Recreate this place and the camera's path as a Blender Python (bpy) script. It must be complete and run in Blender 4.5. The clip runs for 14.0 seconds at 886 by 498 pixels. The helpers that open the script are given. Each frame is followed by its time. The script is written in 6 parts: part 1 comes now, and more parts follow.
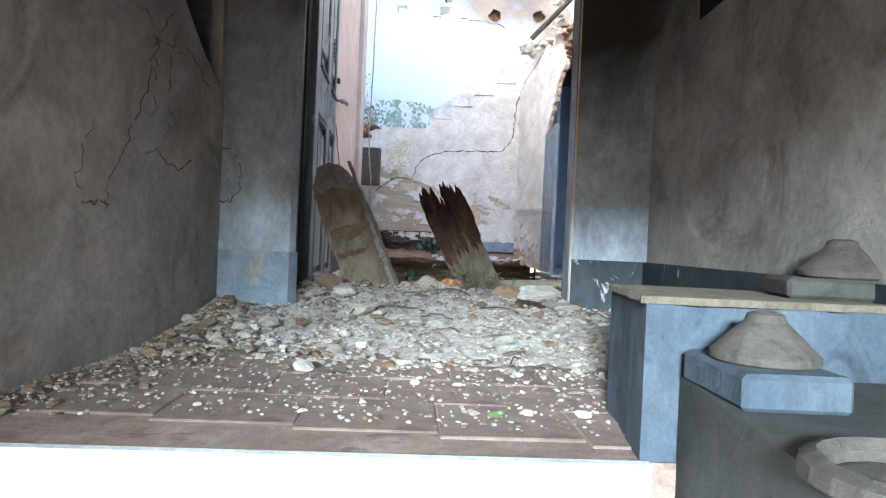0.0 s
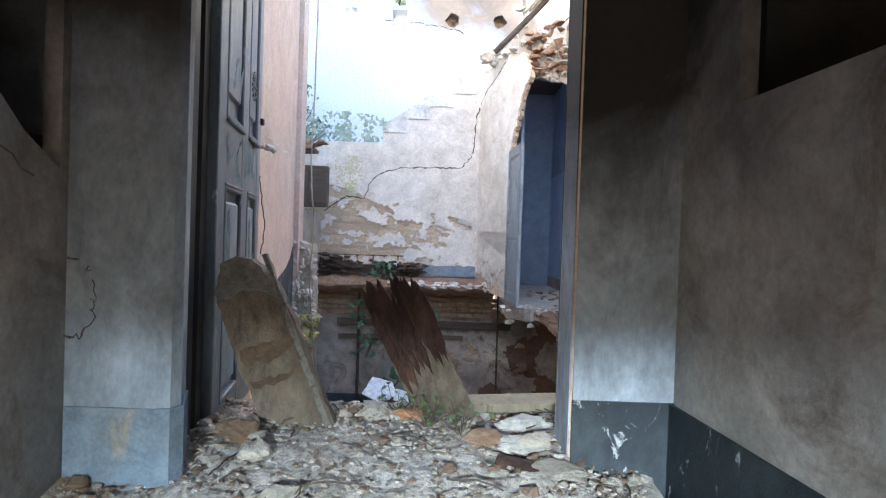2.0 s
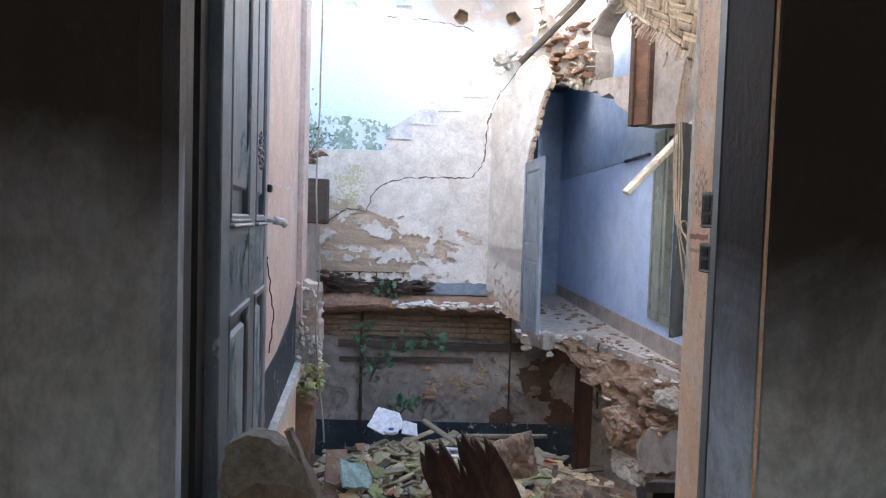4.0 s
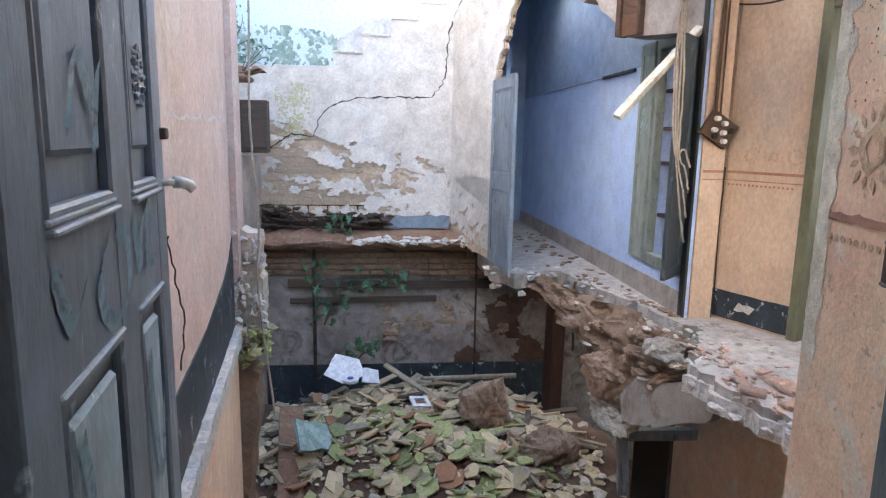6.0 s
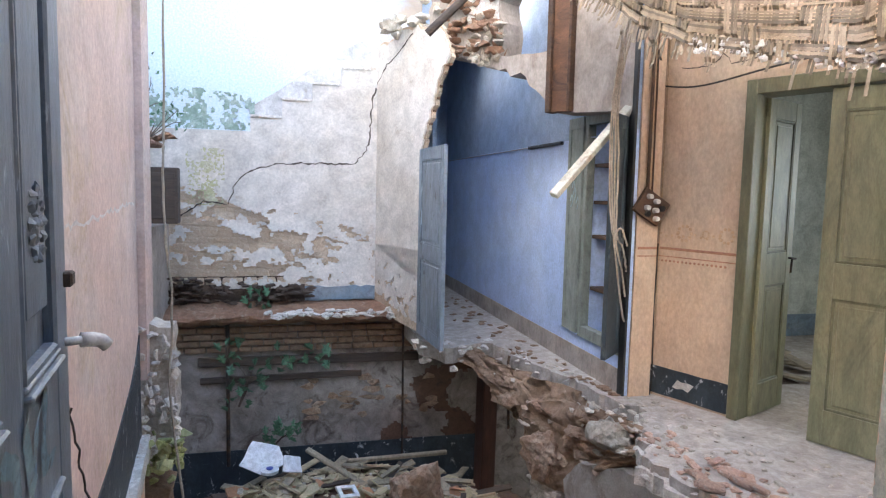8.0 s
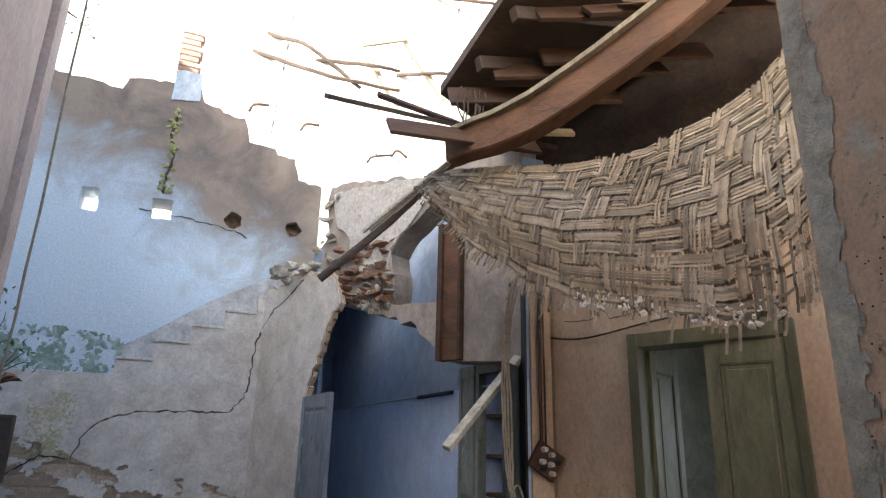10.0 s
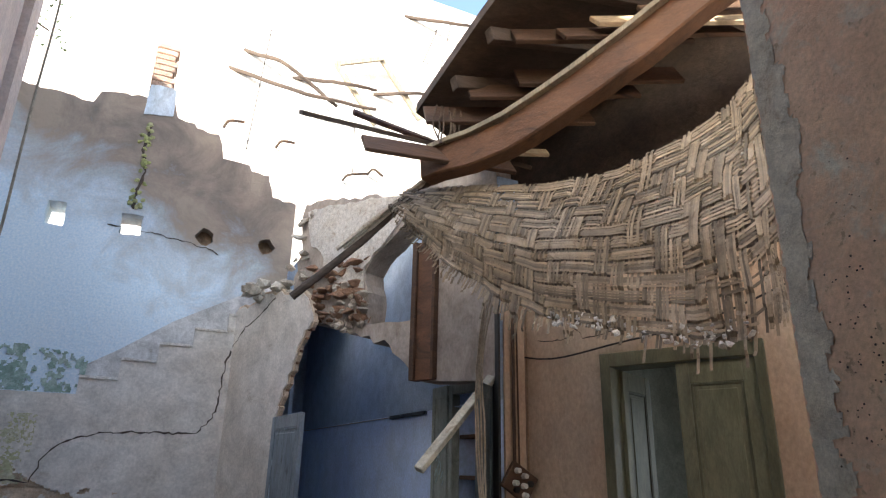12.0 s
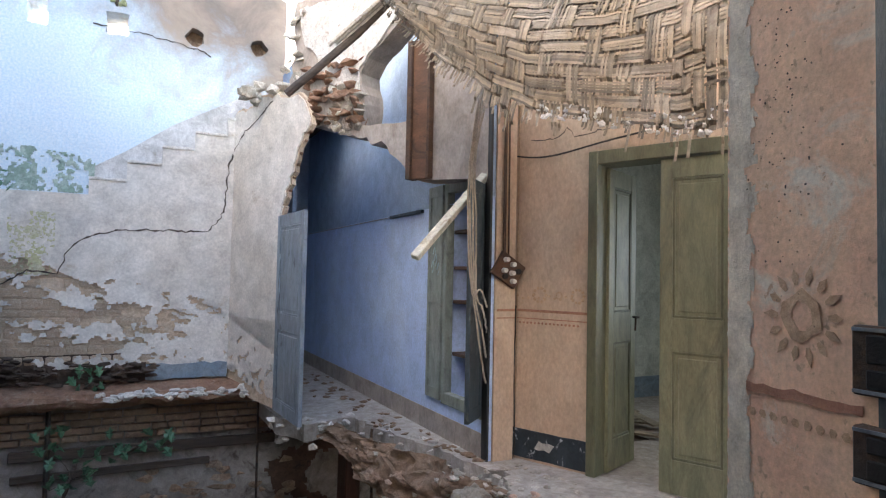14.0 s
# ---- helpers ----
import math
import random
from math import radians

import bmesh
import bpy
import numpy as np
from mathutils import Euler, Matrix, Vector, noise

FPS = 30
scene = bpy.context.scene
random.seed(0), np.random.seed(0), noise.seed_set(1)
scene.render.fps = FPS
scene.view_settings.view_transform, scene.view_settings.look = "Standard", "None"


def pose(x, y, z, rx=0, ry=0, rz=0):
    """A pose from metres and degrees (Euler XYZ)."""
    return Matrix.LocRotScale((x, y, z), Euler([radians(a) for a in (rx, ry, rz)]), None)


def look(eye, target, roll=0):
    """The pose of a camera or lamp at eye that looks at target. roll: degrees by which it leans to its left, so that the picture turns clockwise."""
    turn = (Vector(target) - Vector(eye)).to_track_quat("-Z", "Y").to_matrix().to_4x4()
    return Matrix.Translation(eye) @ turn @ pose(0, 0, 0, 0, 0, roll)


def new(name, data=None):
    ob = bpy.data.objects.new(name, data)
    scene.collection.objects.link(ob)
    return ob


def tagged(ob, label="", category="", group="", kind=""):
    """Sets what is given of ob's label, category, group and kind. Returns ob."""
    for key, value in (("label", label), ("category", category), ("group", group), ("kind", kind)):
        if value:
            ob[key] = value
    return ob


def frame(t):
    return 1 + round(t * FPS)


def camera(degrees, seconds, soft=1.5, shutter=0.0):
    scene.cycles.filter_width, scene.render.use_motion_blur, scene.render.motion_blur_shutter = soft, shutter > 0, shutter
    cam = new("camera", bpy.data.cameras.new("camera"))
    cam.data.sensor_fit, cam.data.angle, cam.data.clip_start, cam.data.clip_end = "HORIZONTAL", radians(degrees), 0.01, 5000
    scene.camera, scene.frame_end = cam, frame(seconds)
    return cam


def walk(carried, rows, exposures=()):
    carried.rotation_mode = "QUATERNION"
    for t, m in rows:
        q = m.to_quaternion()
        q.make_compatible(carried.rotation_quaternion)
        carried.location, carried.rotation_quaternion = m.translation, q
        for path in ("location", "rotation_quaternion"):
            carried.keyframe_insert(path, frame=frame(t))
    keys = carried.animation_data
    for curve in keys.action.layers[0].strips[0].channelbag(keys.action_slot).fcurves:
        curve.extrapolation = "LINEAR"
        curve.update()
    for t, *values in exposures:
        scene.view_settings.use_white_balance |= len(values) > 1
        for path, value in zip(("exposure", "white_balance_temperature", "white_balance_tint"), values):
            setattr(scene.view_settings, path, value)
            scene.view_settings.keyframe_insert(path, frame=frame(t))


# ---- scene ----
cam = camera(69.8, 14.0, soft=1.2)
PATH = [
    (0, (-0.03, 0.041, 0.382), (-0.155, 2.037, 0.365), 2.5),
    (0.5, (-0.03, 0.301, 0.504), (-0.136, 2.298, 0.479), 1.9),
    (1, (-0.093, 0.462, 0.585), (-0.183, 2.46, 0.552), 2.2),
    (1.5, (-0.103, 0.626, 0.768), (-0.169, 2.624, 0.742), 2.1),
    (2, (-0.076, 0.817, 0.824), (-0.066, 2.816, 0.792), 1.9),
    (2.5, (-0.104, 0.99, 0.958), (-0.075, 2.99, 0.91), 1.9),
    (5, (-0.45, 1.876, 1.332), (-0.339, 3.862, 1.126), 1.2),
    (5.5, (-0.426, 2.093, 1.34), (-0.248, 4.055, 0.996), 1.1),
    (6, (-0.427, 2.258, 1.377), (-0.224, 4.218, 1.033), 1.1),
    (6.5, (-0.482, 2.461, 1.418), (-0.203, 4.41, 1.067), 1.2),
    (7, (-0.504, 2.536, 1.44), (-0.098, 4.463, 1.097), 1.0),
    (7.5, (-0.499, 2.56, 1.494), (-0.065, 4.482, 1.152), 1.1),
    (8, (-0.553, 2.585, 1.568), (-0.077, 4.519, 1.385), 1.3),
    (8.5, (-0.608, 2.697, 1.602), (-0.041, 4.612, 1.719), 1.6),
    (9, (-0.568, 2.744, 1.569), (0.085, 4.598, 1.939), 1.6),
    (11.5, (-0.526, 2.771, 1.579), (0.296, 4.475, 2.229), 1.2),
    (12, (-0.523, 2.775, 1.571), (0.302, 4.477, 2.221), 1.2),
    (12.5, (-0.554, 2.749, 1.504), (0.288, 4.467, 2.086), 1.3),
    (13, (-0.563, 2.696, 1.476), (0.308, 4.457, 1.851), 1.1),
    (13.5, (-0.532, 2.667, 1.456), (0.349, 4.453, 1.638), 1.1),
    (14, (-0.508, 2.647, 1.422), (0.365, 4.445, 1.507), 1.2),
]

EXPOSURES = [(t, e, 6400, 8) for t, e in ((0.0, 3.8), (1.5, 3.85), (2.5, 3.85), (5.0, 3.9), (7.5, 4.08), (8.0, 3.8), (8.5, 3.1), (9.0, 2.65), (11.5, 2.0), (12.5, 2.02), (13.0, 2.5), (13.5, 3.0), (14.0, 3.18))]
walk(cam, [(t, look(eye, target, roll)) for t, eye, target, roll in PATH], EXPOSURES)

# ---- light: a bright sky over the roofless room, a low sun on the whitewashed wall behind, daylight from the door behind ----
SUN_DIR = Vector((-0.72, -0.52, 0.46)).normalized()
world = bpy.data.worlds.new("sky")
scene.world = world
world.use_nodes = True
wn = world.node_tree.nodes
sky = wn.new("ShaderNodeTexSky")
sky.sky_type, sky.sun_disc = "NISHITA", False
sky.sun_elevation = math.asin(SUN_DIR.z)
sky.sun_rotation = math.atan2(SUN_DIR.x, SUN_DIR.y)
sky.dust_density = 3.0
wn["Background"].inputs["Strength"].default_value = 0.15
world.node_tree.links.new(sky.outputs[0], wn["Background"].inputs[0])
sun = new("sun", bpy.data.lights.new("sun", "SUN"))
sun.data.energy, sun.data.angle, sun.data.color = 5.0, radians(0.6), (1.0, 0.95, 0.88)
sun.matrix_world = look((0, 0, 20), Vector((0, 0, 20)) - SUN_DIR)
lamp = new("doorway_daylight", bpy.data.lights.new("doorway_daylight", "AREA"))
lamp.data.shape, lamp.data.size, lamp.data.size_y, lamp.data.energy, lamp.data.color = "RECTANGLE", 1.5, 0.7, 330.0, (0.73, 0.88, 1.0)
lamp.matrix_world = look((-0.9, -8.0, 2.5), (0.0, 1.4, 0.1))
# Added fill lamp that brightens the pale room; no window stands there.
room_fill = new("added_room_fill", bpy.data.lights.new("added_room_fill", "AREA"))
room_fill.data.shape, room_fill.data.size, room_fill.data.size_y, room_fill.data.energy, room_fill.data.color = "RECTANGLE", 1.0, 1.4, 3.5, (0.85, 0.93, 1.0)
room_fill.matrix_world = look((5.9, 6.3, 1.5), (3.0, 6.3, 0.9))


# ---- materials ----
def nodes_of(name):
    m = bpy.data.materials.new(name)
    m.use_nodes = True
    return m, m.node_tree.nodes, m.node_tree.links, m.node_tree.nodes["Principled BSDF"]


def noise_node(n, l, co, scale, detail=6.0, rough=0.6, distortion=0.0):
    t = n.new("ShaderNodeTexNoise")
    t.inputs["Scale"].default_value, t.inputs["Detail"].default_value = scale, detail
    t.inputs["Roughness"].default_value, t.inputs["Distortion"].default_value = rough, distortion
    l.new(co, t.inputs["Vector"])
    return t.outputs["Fac"]


def ramp_node(n, l, fac, a, b, ca=(0, 0, 0, 1), cb=(1, 1, 1, 1)):
    r = n.new("ShaderNodeValToRGB")
    e = r.color_ramp.elements
    e[0].position, e[1].position, e[0].color, e[1].color = a, b, ca, cb
    l.new(fac, r.inputs[0])
    return r.outputs[0]


def mix_node(n, l, fac, a, b, mode="MIX"):
    m = n.new("ShaderNodeMix")
    m.data_type, m.blend_type = "RGBA", mode
    for sock, v in ((m.inputs[0], fac), (m.inputs[6], a), (m.inputs[7], b)):
        if isinstance(v, bpy.types.NodeSocket):
            l.new(v, sock)
        elif isinstance(v, (int, float)):
            sock.default_value = v
        else:
            sock.default_value = (*v[:3], 1)
    return m.outputs[2]


def scaled(n, l, value, by):
    q = n.new("ShaderNodeMath")
    q.operation = "MULTIPLY"
    l.new(value, q.inputs[0])
    q.inputs[1].default_value = by
    return q.outputs[0]


def surface(name, base, second, stain=None, scale=1.0, rough=0.85, bump=0.4, patch=(0.45, 0.62), stain_at=(0.55, 0.68), stretch=(1, 1, 1), speck=None,
            fine=60.0, metal=0.0, random_tint=0.0, mottle=0.55, soot_shade=None):
    """A matt mineral or wooden surface: large patches, stains, fine grain and relief."""
    m, n, l, b = nodes_of(name)
    tc = n.new("ShaderNodeTexCoord")
    mp = n.new("ShaderNodeMapping")
    mp.inputs["Scale"].default_value = stretch
    l.new(tc.outputs["Object"], mp.inputs[0])
    co = mp.outputs[0]
    big = noise_node(n, l, co, 1.3 * scale, 8, 0.62, 0.4)
    col = mix_node(n, l, ramp_node(n, l, big, *patch), base, second)
    if stain:
        st = noise_node(n, l, co, 2.7 * scale, 10, 0.7, 1.2)
        col = mix_node(n, l, ramp_node(n, l, st, *stain_at), col, stain)
    if speck:
        sp = noise_node(n, l, co, 22 * scale, 4, 0.6)
        col = mix_node(n, l, ramp_node(n, l, sp, 0.62, 0.68), col, speck)
    mid = noise_node(n, l, co, 6.5 * scale, 9, 0.72, 0.5)
    col = mix_node(n, l, mottle, col, ramp_node(n, l, mid, 0.36, 0.62, (0.44, 0.42, 0.39, 1), (1.16, 1.15, 1.14, 1)), "MULTIPLY")
    # Blackens upwards: irregular soot patches plus the shade of the upper walls.
    if soot_shade:
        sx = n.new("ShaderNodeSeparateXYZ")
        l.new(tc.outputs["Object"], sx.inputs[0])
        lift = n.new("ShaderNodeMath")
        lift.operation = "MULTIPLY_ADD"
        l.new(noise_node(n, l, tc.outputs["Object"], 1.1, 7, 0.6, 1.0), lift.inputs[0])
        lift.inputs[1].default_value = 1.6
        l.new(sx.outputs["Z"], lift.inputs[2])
        col = mix_node(n, l, ramp_node(n, l, scaled(n, l, lift.outputs[0], 0.25), soot_shade[0], soot_shade[1]), col, (0.022, 0.018, 0.016))
    grain = noise_node(n, l, co, fine * scale, 5, 0.65)
    col = mix_node(n, l, 0.5, col, ramp_node(n, l, grain, 0.3, 0.7, (0.58, 0.58, 0.58, 1), (1.16, 1.16, 1.16, 1)), "MULTIPLY")
    if random_tint:
        oi = n.new("ShaderNodeObjectInfo")
        gi = n.new("ShaderNodeNewGeometry")
        ad = n.new("ShaderNodeMath")
        ad.operation = "ADD"
        l.new(oi.outputs["Random"], ad.inputs[0])
        l.new(gi.outputs["Random Per Island"], ad.inputs[1])
        fr = n.new("ShaderNodeMath")
        fr.operation = "FRACT"
        l.new(ad.outputs[0], fr.inputs[0])
        v = 1 - random_tint
        col = mix_node(n, l, 1.0, col, ramp_node(n, l, fr.outputs[0], 0, 1, (v, v, v * 0.97, 1), (1.15, 1.12, 1.08, 1)), "MULTIPLY")
    l.new(col, b.inputs["Base Color"])
    b.inputs["Roughness"].default_value, b.inputs["Metallic"].default_value = rough, metal
    add = n.new("ShaderNodeMath")
    add.operation = "MULTIPLY_ADD"
    l.new(grain, add.inputs[0])
    add.inputs[1].default_value = 0.25
    l.new(noise_node(n, l, co, 9 * scale, 8, 0.7), add.inputs[2])
    bp = n.new("ShaderNodeBump")
    bp.inputs["Strength"].default_value, bp.inputs["Distance"].default_value = bump, 0.02
    l.new(add.outputs[0], bp.inputs["Height"])
    l.new(bp.outputs[0], b.inputs["Normal"])
    return m


def wood(name, base, second, grain_axis="Z", rough=0.75, scale=1.0, worn=None):
    st = {"X": (0.12, 1, 1), "Y": (1, 0.12, 1), "Z": (1, 1, 0.12)}[grain_axis]
    return surface(name, base, second, worn, 4 * scale, rough, 0.35, (0.35, 0.65), (0.58, 0.66), st, fine=18)


M = {}
# Both kitchen washes blacken with height, for soot and painted upper-wall shade.
M["kitchen"] = surface("kitchen_limewash", (0.46, 0.43, 0.40), (0.33, 0.31, 0.30), (0.13, 0.095, 0.07), 0.75, stain_at=(0.53, 0.72), soot_shade=(0.38, 0.58))
M["kitchen_grey"] = surface("kitchen_grey_limewash", (0.44, 0.50, 0.57), (0.27, 0.31, 0.35), (0.10, 0.085, 0.075), 0.9, stain_at=(0.48, 0.84), stretch=(1, 1, 0.6), soot_shade=(0.36, 0.56))
# Near-black for fire soot and for painted shade in openings.
M["soot_shade"] = surface("soot_shade_black", (0.012, 0.011, 0.010), (0.03, 0.026, 0.022), None, 1.0)
M["dado"] = surface("dado_dark_blue_paint", (0.022, 0.032, 0.042), (0.045, 0.06, 0.07), (0.52, 0.54, 0.55), 3.2, 0.55, stain_at=(0.60, 0.64), stretch=(1, 1, 0.7))
M["dado_blue"] = surface("dado_grey_blue_paint", (0.20, 0.26, 0.32), (0.26, 0.30, 0.34), (0.36, 0.33, 0.28), 1.4, stain_at=(0.58, 0.68))
M["stucco_tan"] = surface("reveal_ochre_plaster", (0.80, 0.57, 0.39), (0.76, 0.49, 0.34), (0.74, 0.70, 0.58), 1.7, stain_at=(0.52, 0.66), bump=0.25, mottle=0.25, speck=(0.50, 0.36, 0.24))
M["pink"] = surface("pink_limewash", (0.60, 0.46, 0.40), (0.62, 0.53, 0.48), (0.52, 0.41, 0.29), 0.6, stain_at=(0.52, 0.68), mottle=0.3)
M["white_plaster"] = surface("cream_plaster", (0.71, 0.66, 0.60), (0.62, 0.56, 0.49), (0.48, 0.40, 0.31), 0.7, stain_at=(0.58, 0.72), mottle=0.4)
M["blue_wash"] = surface("pale_blue_limewash", (0.52, 0.62, 0.72), (0.60, 0.66, 0.72), (0.46, 0.44, 0.40), 0.8, stain_at=(0.57, 0.70), stretch=(1, 1, 0.5))
M["grey_render"] = surface("weathered_grey_tan_render", (0.42, 0.36, 0.31), (0.36, 0.32, 0.29), (0.26, 0.22, 0.19), 0.8, stain_at=(0.58, 0.7), stretch=(1, 1, 0.6))
M["rubble_wall"] = surface("bare_rubble_masonry", (0.60, 0.45, 0.32), (0.66, 0.53, 0.40), (0.44, 0.33, 0.22), 2.2, bump=0.9)
M["algae"] = surface("green_algae_on_plaster", (0.26, 0.36, 0.30), (0.44, 0.52, 0.48), (0.14, 0.24, 0.16), 5.0)
M["algae_yellow"] = surface("yellow_algae_on_plaster", (0.50, 0.48, 0.28), (0.56, 0.52, 0.38), (0.40, 0.38, 0.16), 5.0)
M["plaster_grey"] = surface("smooth_grey_beige_plaster", (0.40, 0.37, 0.33), (0.34, 0.30, 0.26), (0.22, 0.17, 0.13), 1.2, mottle=0.3)
M["string"] = surface("tan_plaster_band", (0.62, 0.61, 0.60), (0.54, 0.52, 0.50), (0.42, 0.39, 0.36), 1.5)
M["board_body"] = surface("weathered_brown_board", (0.25, 0.20, 0.15), (0.17, 0.13, 0.095), (0.10, 0.07, 0.05), 2.6, 0.85, 0.8, stain_at=(0.48, 0.68), stretch=(1, 1, 0.6))
M["board_grey"] = surface("grey_splintered_board", (0.24, 0.22, 0.19), (0.30, 0.28, 0.25), (0.12, 0.10, 0.08), 6, 0.85, 0.9)
M["board_stain"] = surface("brown_rot_stain", (0.13, 0.085, 0.05), (0.19, 0.13, 0.08), (0.09, 0.055, 0.035), 6)
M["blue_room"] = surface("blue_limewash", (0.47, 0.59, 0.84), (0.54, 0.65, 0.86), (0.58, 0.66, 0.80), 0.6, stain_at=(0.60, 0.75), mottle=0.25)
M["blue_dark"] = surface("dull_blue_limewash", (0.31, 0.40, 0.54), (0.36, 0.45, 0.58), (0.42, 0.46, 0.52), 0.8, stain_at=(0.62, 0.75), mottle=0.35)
M["orange"] = surface("apricot_limewash", (0.58, 0.41, 0.28), (0.54, 0.42, 0.31), (0.44, 0.33, 0.25), 0.7, stain_at=(0.56, 0.72), stretch=(1, 1, 0.6), mottle=0.25)
M["ornament"] = surface("brown_stencil_paint", (0.36, 0.18, 0.12), (0.46, 0.26, 0.16), None, 2.0)
M["ornament_soft"] = surface("faded_stencil_paint", (0.46, 0.31, 0.19), (0.60, 0.43, 0.28), None, 9.0, patch=(0.40, 0.60))
M["pale_room"] = surface("pale_green_limewash", (0.55, 0.57, 0.50), (0.50, 0.53, 0.48), None, 0.8)
M["green_paint"] = surface("olive_door_paint", (0.22, 0.22, 0.13), (0.26, 0.25, 0.15), (0.17, 0.16, 0.10), 1.5, 0.5, 0.15, stretch=(1, 1, 0.3))
M["green_frame"] = surface("dark_olive_frame_paint", (0.13, 0.13, 0.075), (0.17, 0.16, 0.09), None, 1.5, 0.5, 0.15, stretch=(1, 1, 0.3))
M["grey_paint"] = surface("grey_blue_door_paint", (0.13, 0.17, 0.215), (0.18, 0.225, 0.27), (0.36, 0.45, 0.53), 2.2, 0.4, 0.25, stain_at=(0.60, 0.64), stretch=(1, 1, 0.3))
M["panel_blue"] = surface("scraped_pale_blue_paint", (0.22, 0.30, 0.36), (0.28, 0.37, 0.43), (0.50, 0.58, 0.64), 2.6, 0.45, 0.3, stain_at=(0.56, 0.60), stretch=(1, 1, 0.35))
M["grey_light"] = surface("light_grey_blue_paint", (0.21, 0.25, 0.29), (0.27, 0.31, 0.35), (0.10, 0.11, 0.12), 2.2, 0.55, 0.25, stain_at=(0.58, 0.64), stretch=(1, 1, 0.35))
M["frame_black"] = surface("blackened_frame_wood", (0.018, 0.018, 0.02), (0.03, 0.03, 0.032), (0.10, 0.10, 0.10), 1.5, 0.6, 0.2, stain_at=(0.66, 0.72), stretch=(1, 1, 0.2))
M["porcelain"] = surface("white_porcelain", (0.75, 0.74, 0.70), (0.7, 0.69, 0.66), None, 2, 0.2, 0.05)
M["iron"] = surface("rusty_iron", (0.05, 0.04, 0.035), (0.12, 0.07, 0.04), None, 8, 0.6, 0.4, metal=0.5)
M["wood_brown"] = wood("brown_roof_timber", (0.11, 0.055, 0.027), (0.06, 0.032, 0.019), "X", worn=(0.03, 0.018, 0.012))
M["wood_dark"] = wood("dark_weathered_timber", (0.06, 0.042, 0.032), (0.10, 0.07, 0.05), "X")
M["post_wood"] = surface("dark_red_brown_post", (0.085, 0.034, 0.020), (0.06, 0.025, 0.015), None, 2.5, 0.7, 0.4, stretch=(1, 1, 0.2))
M["beam_wood"] = surface("warm_brown_beam", (0.16, 0.075, 0.035), (0.115, 0.052, 0.025), (0.05, 0.026, 0.015), 2.2, 0.6, 0.5, stain_at=(0.54, 0.66), stretch=(0.5, 0.18, 0.6))
M["wood_red"] = wood("reddish_brown_timber", (0.22, 0.10, 0.055), (0.28, 0.13, 0.07), "Z")
M["wood_pale"] = wood("pale_new_timber", (0.52, 0.40, 0.26), (0.44, 0.32, 0.20), "X")
M["wood_grey"] = wood("grey_weathered_board", (0.36, 0.30, 0.21), (0.26, 0.22, 0.16), "Z", worn=(0.16, 0.14, 0.09))
M["wood_rot"] = surface("rotten_red_brown_wood", (0.075, 0.032, 0.024), (0.13, 0.07, 0.05), (0.03, 0.018, 0.015), 6, 0.9, 0.9, stretch=(1, 1, 0.35), random_tint=0.45)
M["bamboo"] = surface("woven_split_bamboo", (0.31, 0.24, 0.16), (0.41, 0.34, 0.26), (0.15, 0.10, 0.06), 2.4, 0.6, 0.2, stain_at=(0.54, 0.70), random_tint=0.65)
M["lime_crumb"] = surface("crumbled_white_lime", (0.72, 0.69, 0.64), (0.62, 0.57, 0.50), (0.45, 0.36, 0.28), 5, bump=0.8)
M["earth"] = surface("brown_earth_mortar", (0.30, 0.20, 0.13), (0.24, 0.15, 0.095), (0.40, 0.30, 0.21), 3, bump=1.0)
M["earth_red"] = surface("red_brown_clay_mortar", (0.26, 0.14, 0.085), (0.32, 0.19, 0.12), (0.42, 0.32, 0.24), 3, bump=1.0)
# Red-brown earth darkened to hold the shade of the lower storey.
M["earth_shaded"] = surface("shaded_red_brown_earth", (0.13, 0.07, 0.045), (0.10, 0.055, 0.036), (0.06, 0.035, 0.025), 2.5, bump=0.8)
# Dark earth tone, also used to paint shade in the cavity and void.
M["earth_dark"] = surface("dark_earth_and_shade", (0.10, 0.065, 0.045), (0.07, 0.045, 0.032), None, 3, bump=1.0)
M["rock"] = surface("rough_brown_stone", (0.34, 0.22, 0.15), (0.42, 0.32, 0.24), (0.22, 0.13, 0.085), 5, bump=1.0, random_tint=0.3)
M["stone_pale"] = surface("pale_broken_plaster_lump", (0.60, 0.55, 0.48), (0.50, 0.44, 0.37), (0.38, 0.30, 0.22), 5, bump=0.8, random_tint=0.3)
M["tile_tan"] = surface("broken_roof_tile", (0.58, 0.47, 0.32), (0.50, 0.43, 0.26), (0.34, 0.35, 0.17), 4, bump=0.4, random_tint=0.4)
M["tile_moss"] = surface("mossy_roof_tile", (0.36, 0.39, 0.15), (0.48, 0.49, 0.27), (0.20, 0.25, 0.08), 5, bump=0.4, random_tint=0.4)
M["tile_red"] = surface("orange_clay_tile", (0.50, 0.25, 0.13), (0.44, 0.22, 0.13), (0.55, 0.42, 0.32), 5, bump=0.4, random_tint=0.3)
M["brick"] = surface("flaking_red_brick", (0.50, 0.32, 0.24), (0.56, 0.40, 0.32), (0.66, 0.58, 0.52), 6, bump=0.8, random_tint=0.3)
M["floor_tile"] = surface("dusty_terracotta_floor", (0.25, 0.18, 0.15), (0.33, 0.26, 0.225), (0.17, 0.115, 0.095), 2.6, 0.8, 0.3, stain_at=(0.52, 0.62), random_tint=0.2)
M["dust"] = surface("grey_brown_dust", (0.36, 0.30, 0.25), (0.44, 0.39, 0.34), (0.28, 0.21, 0.16), 3, bump=0.8)
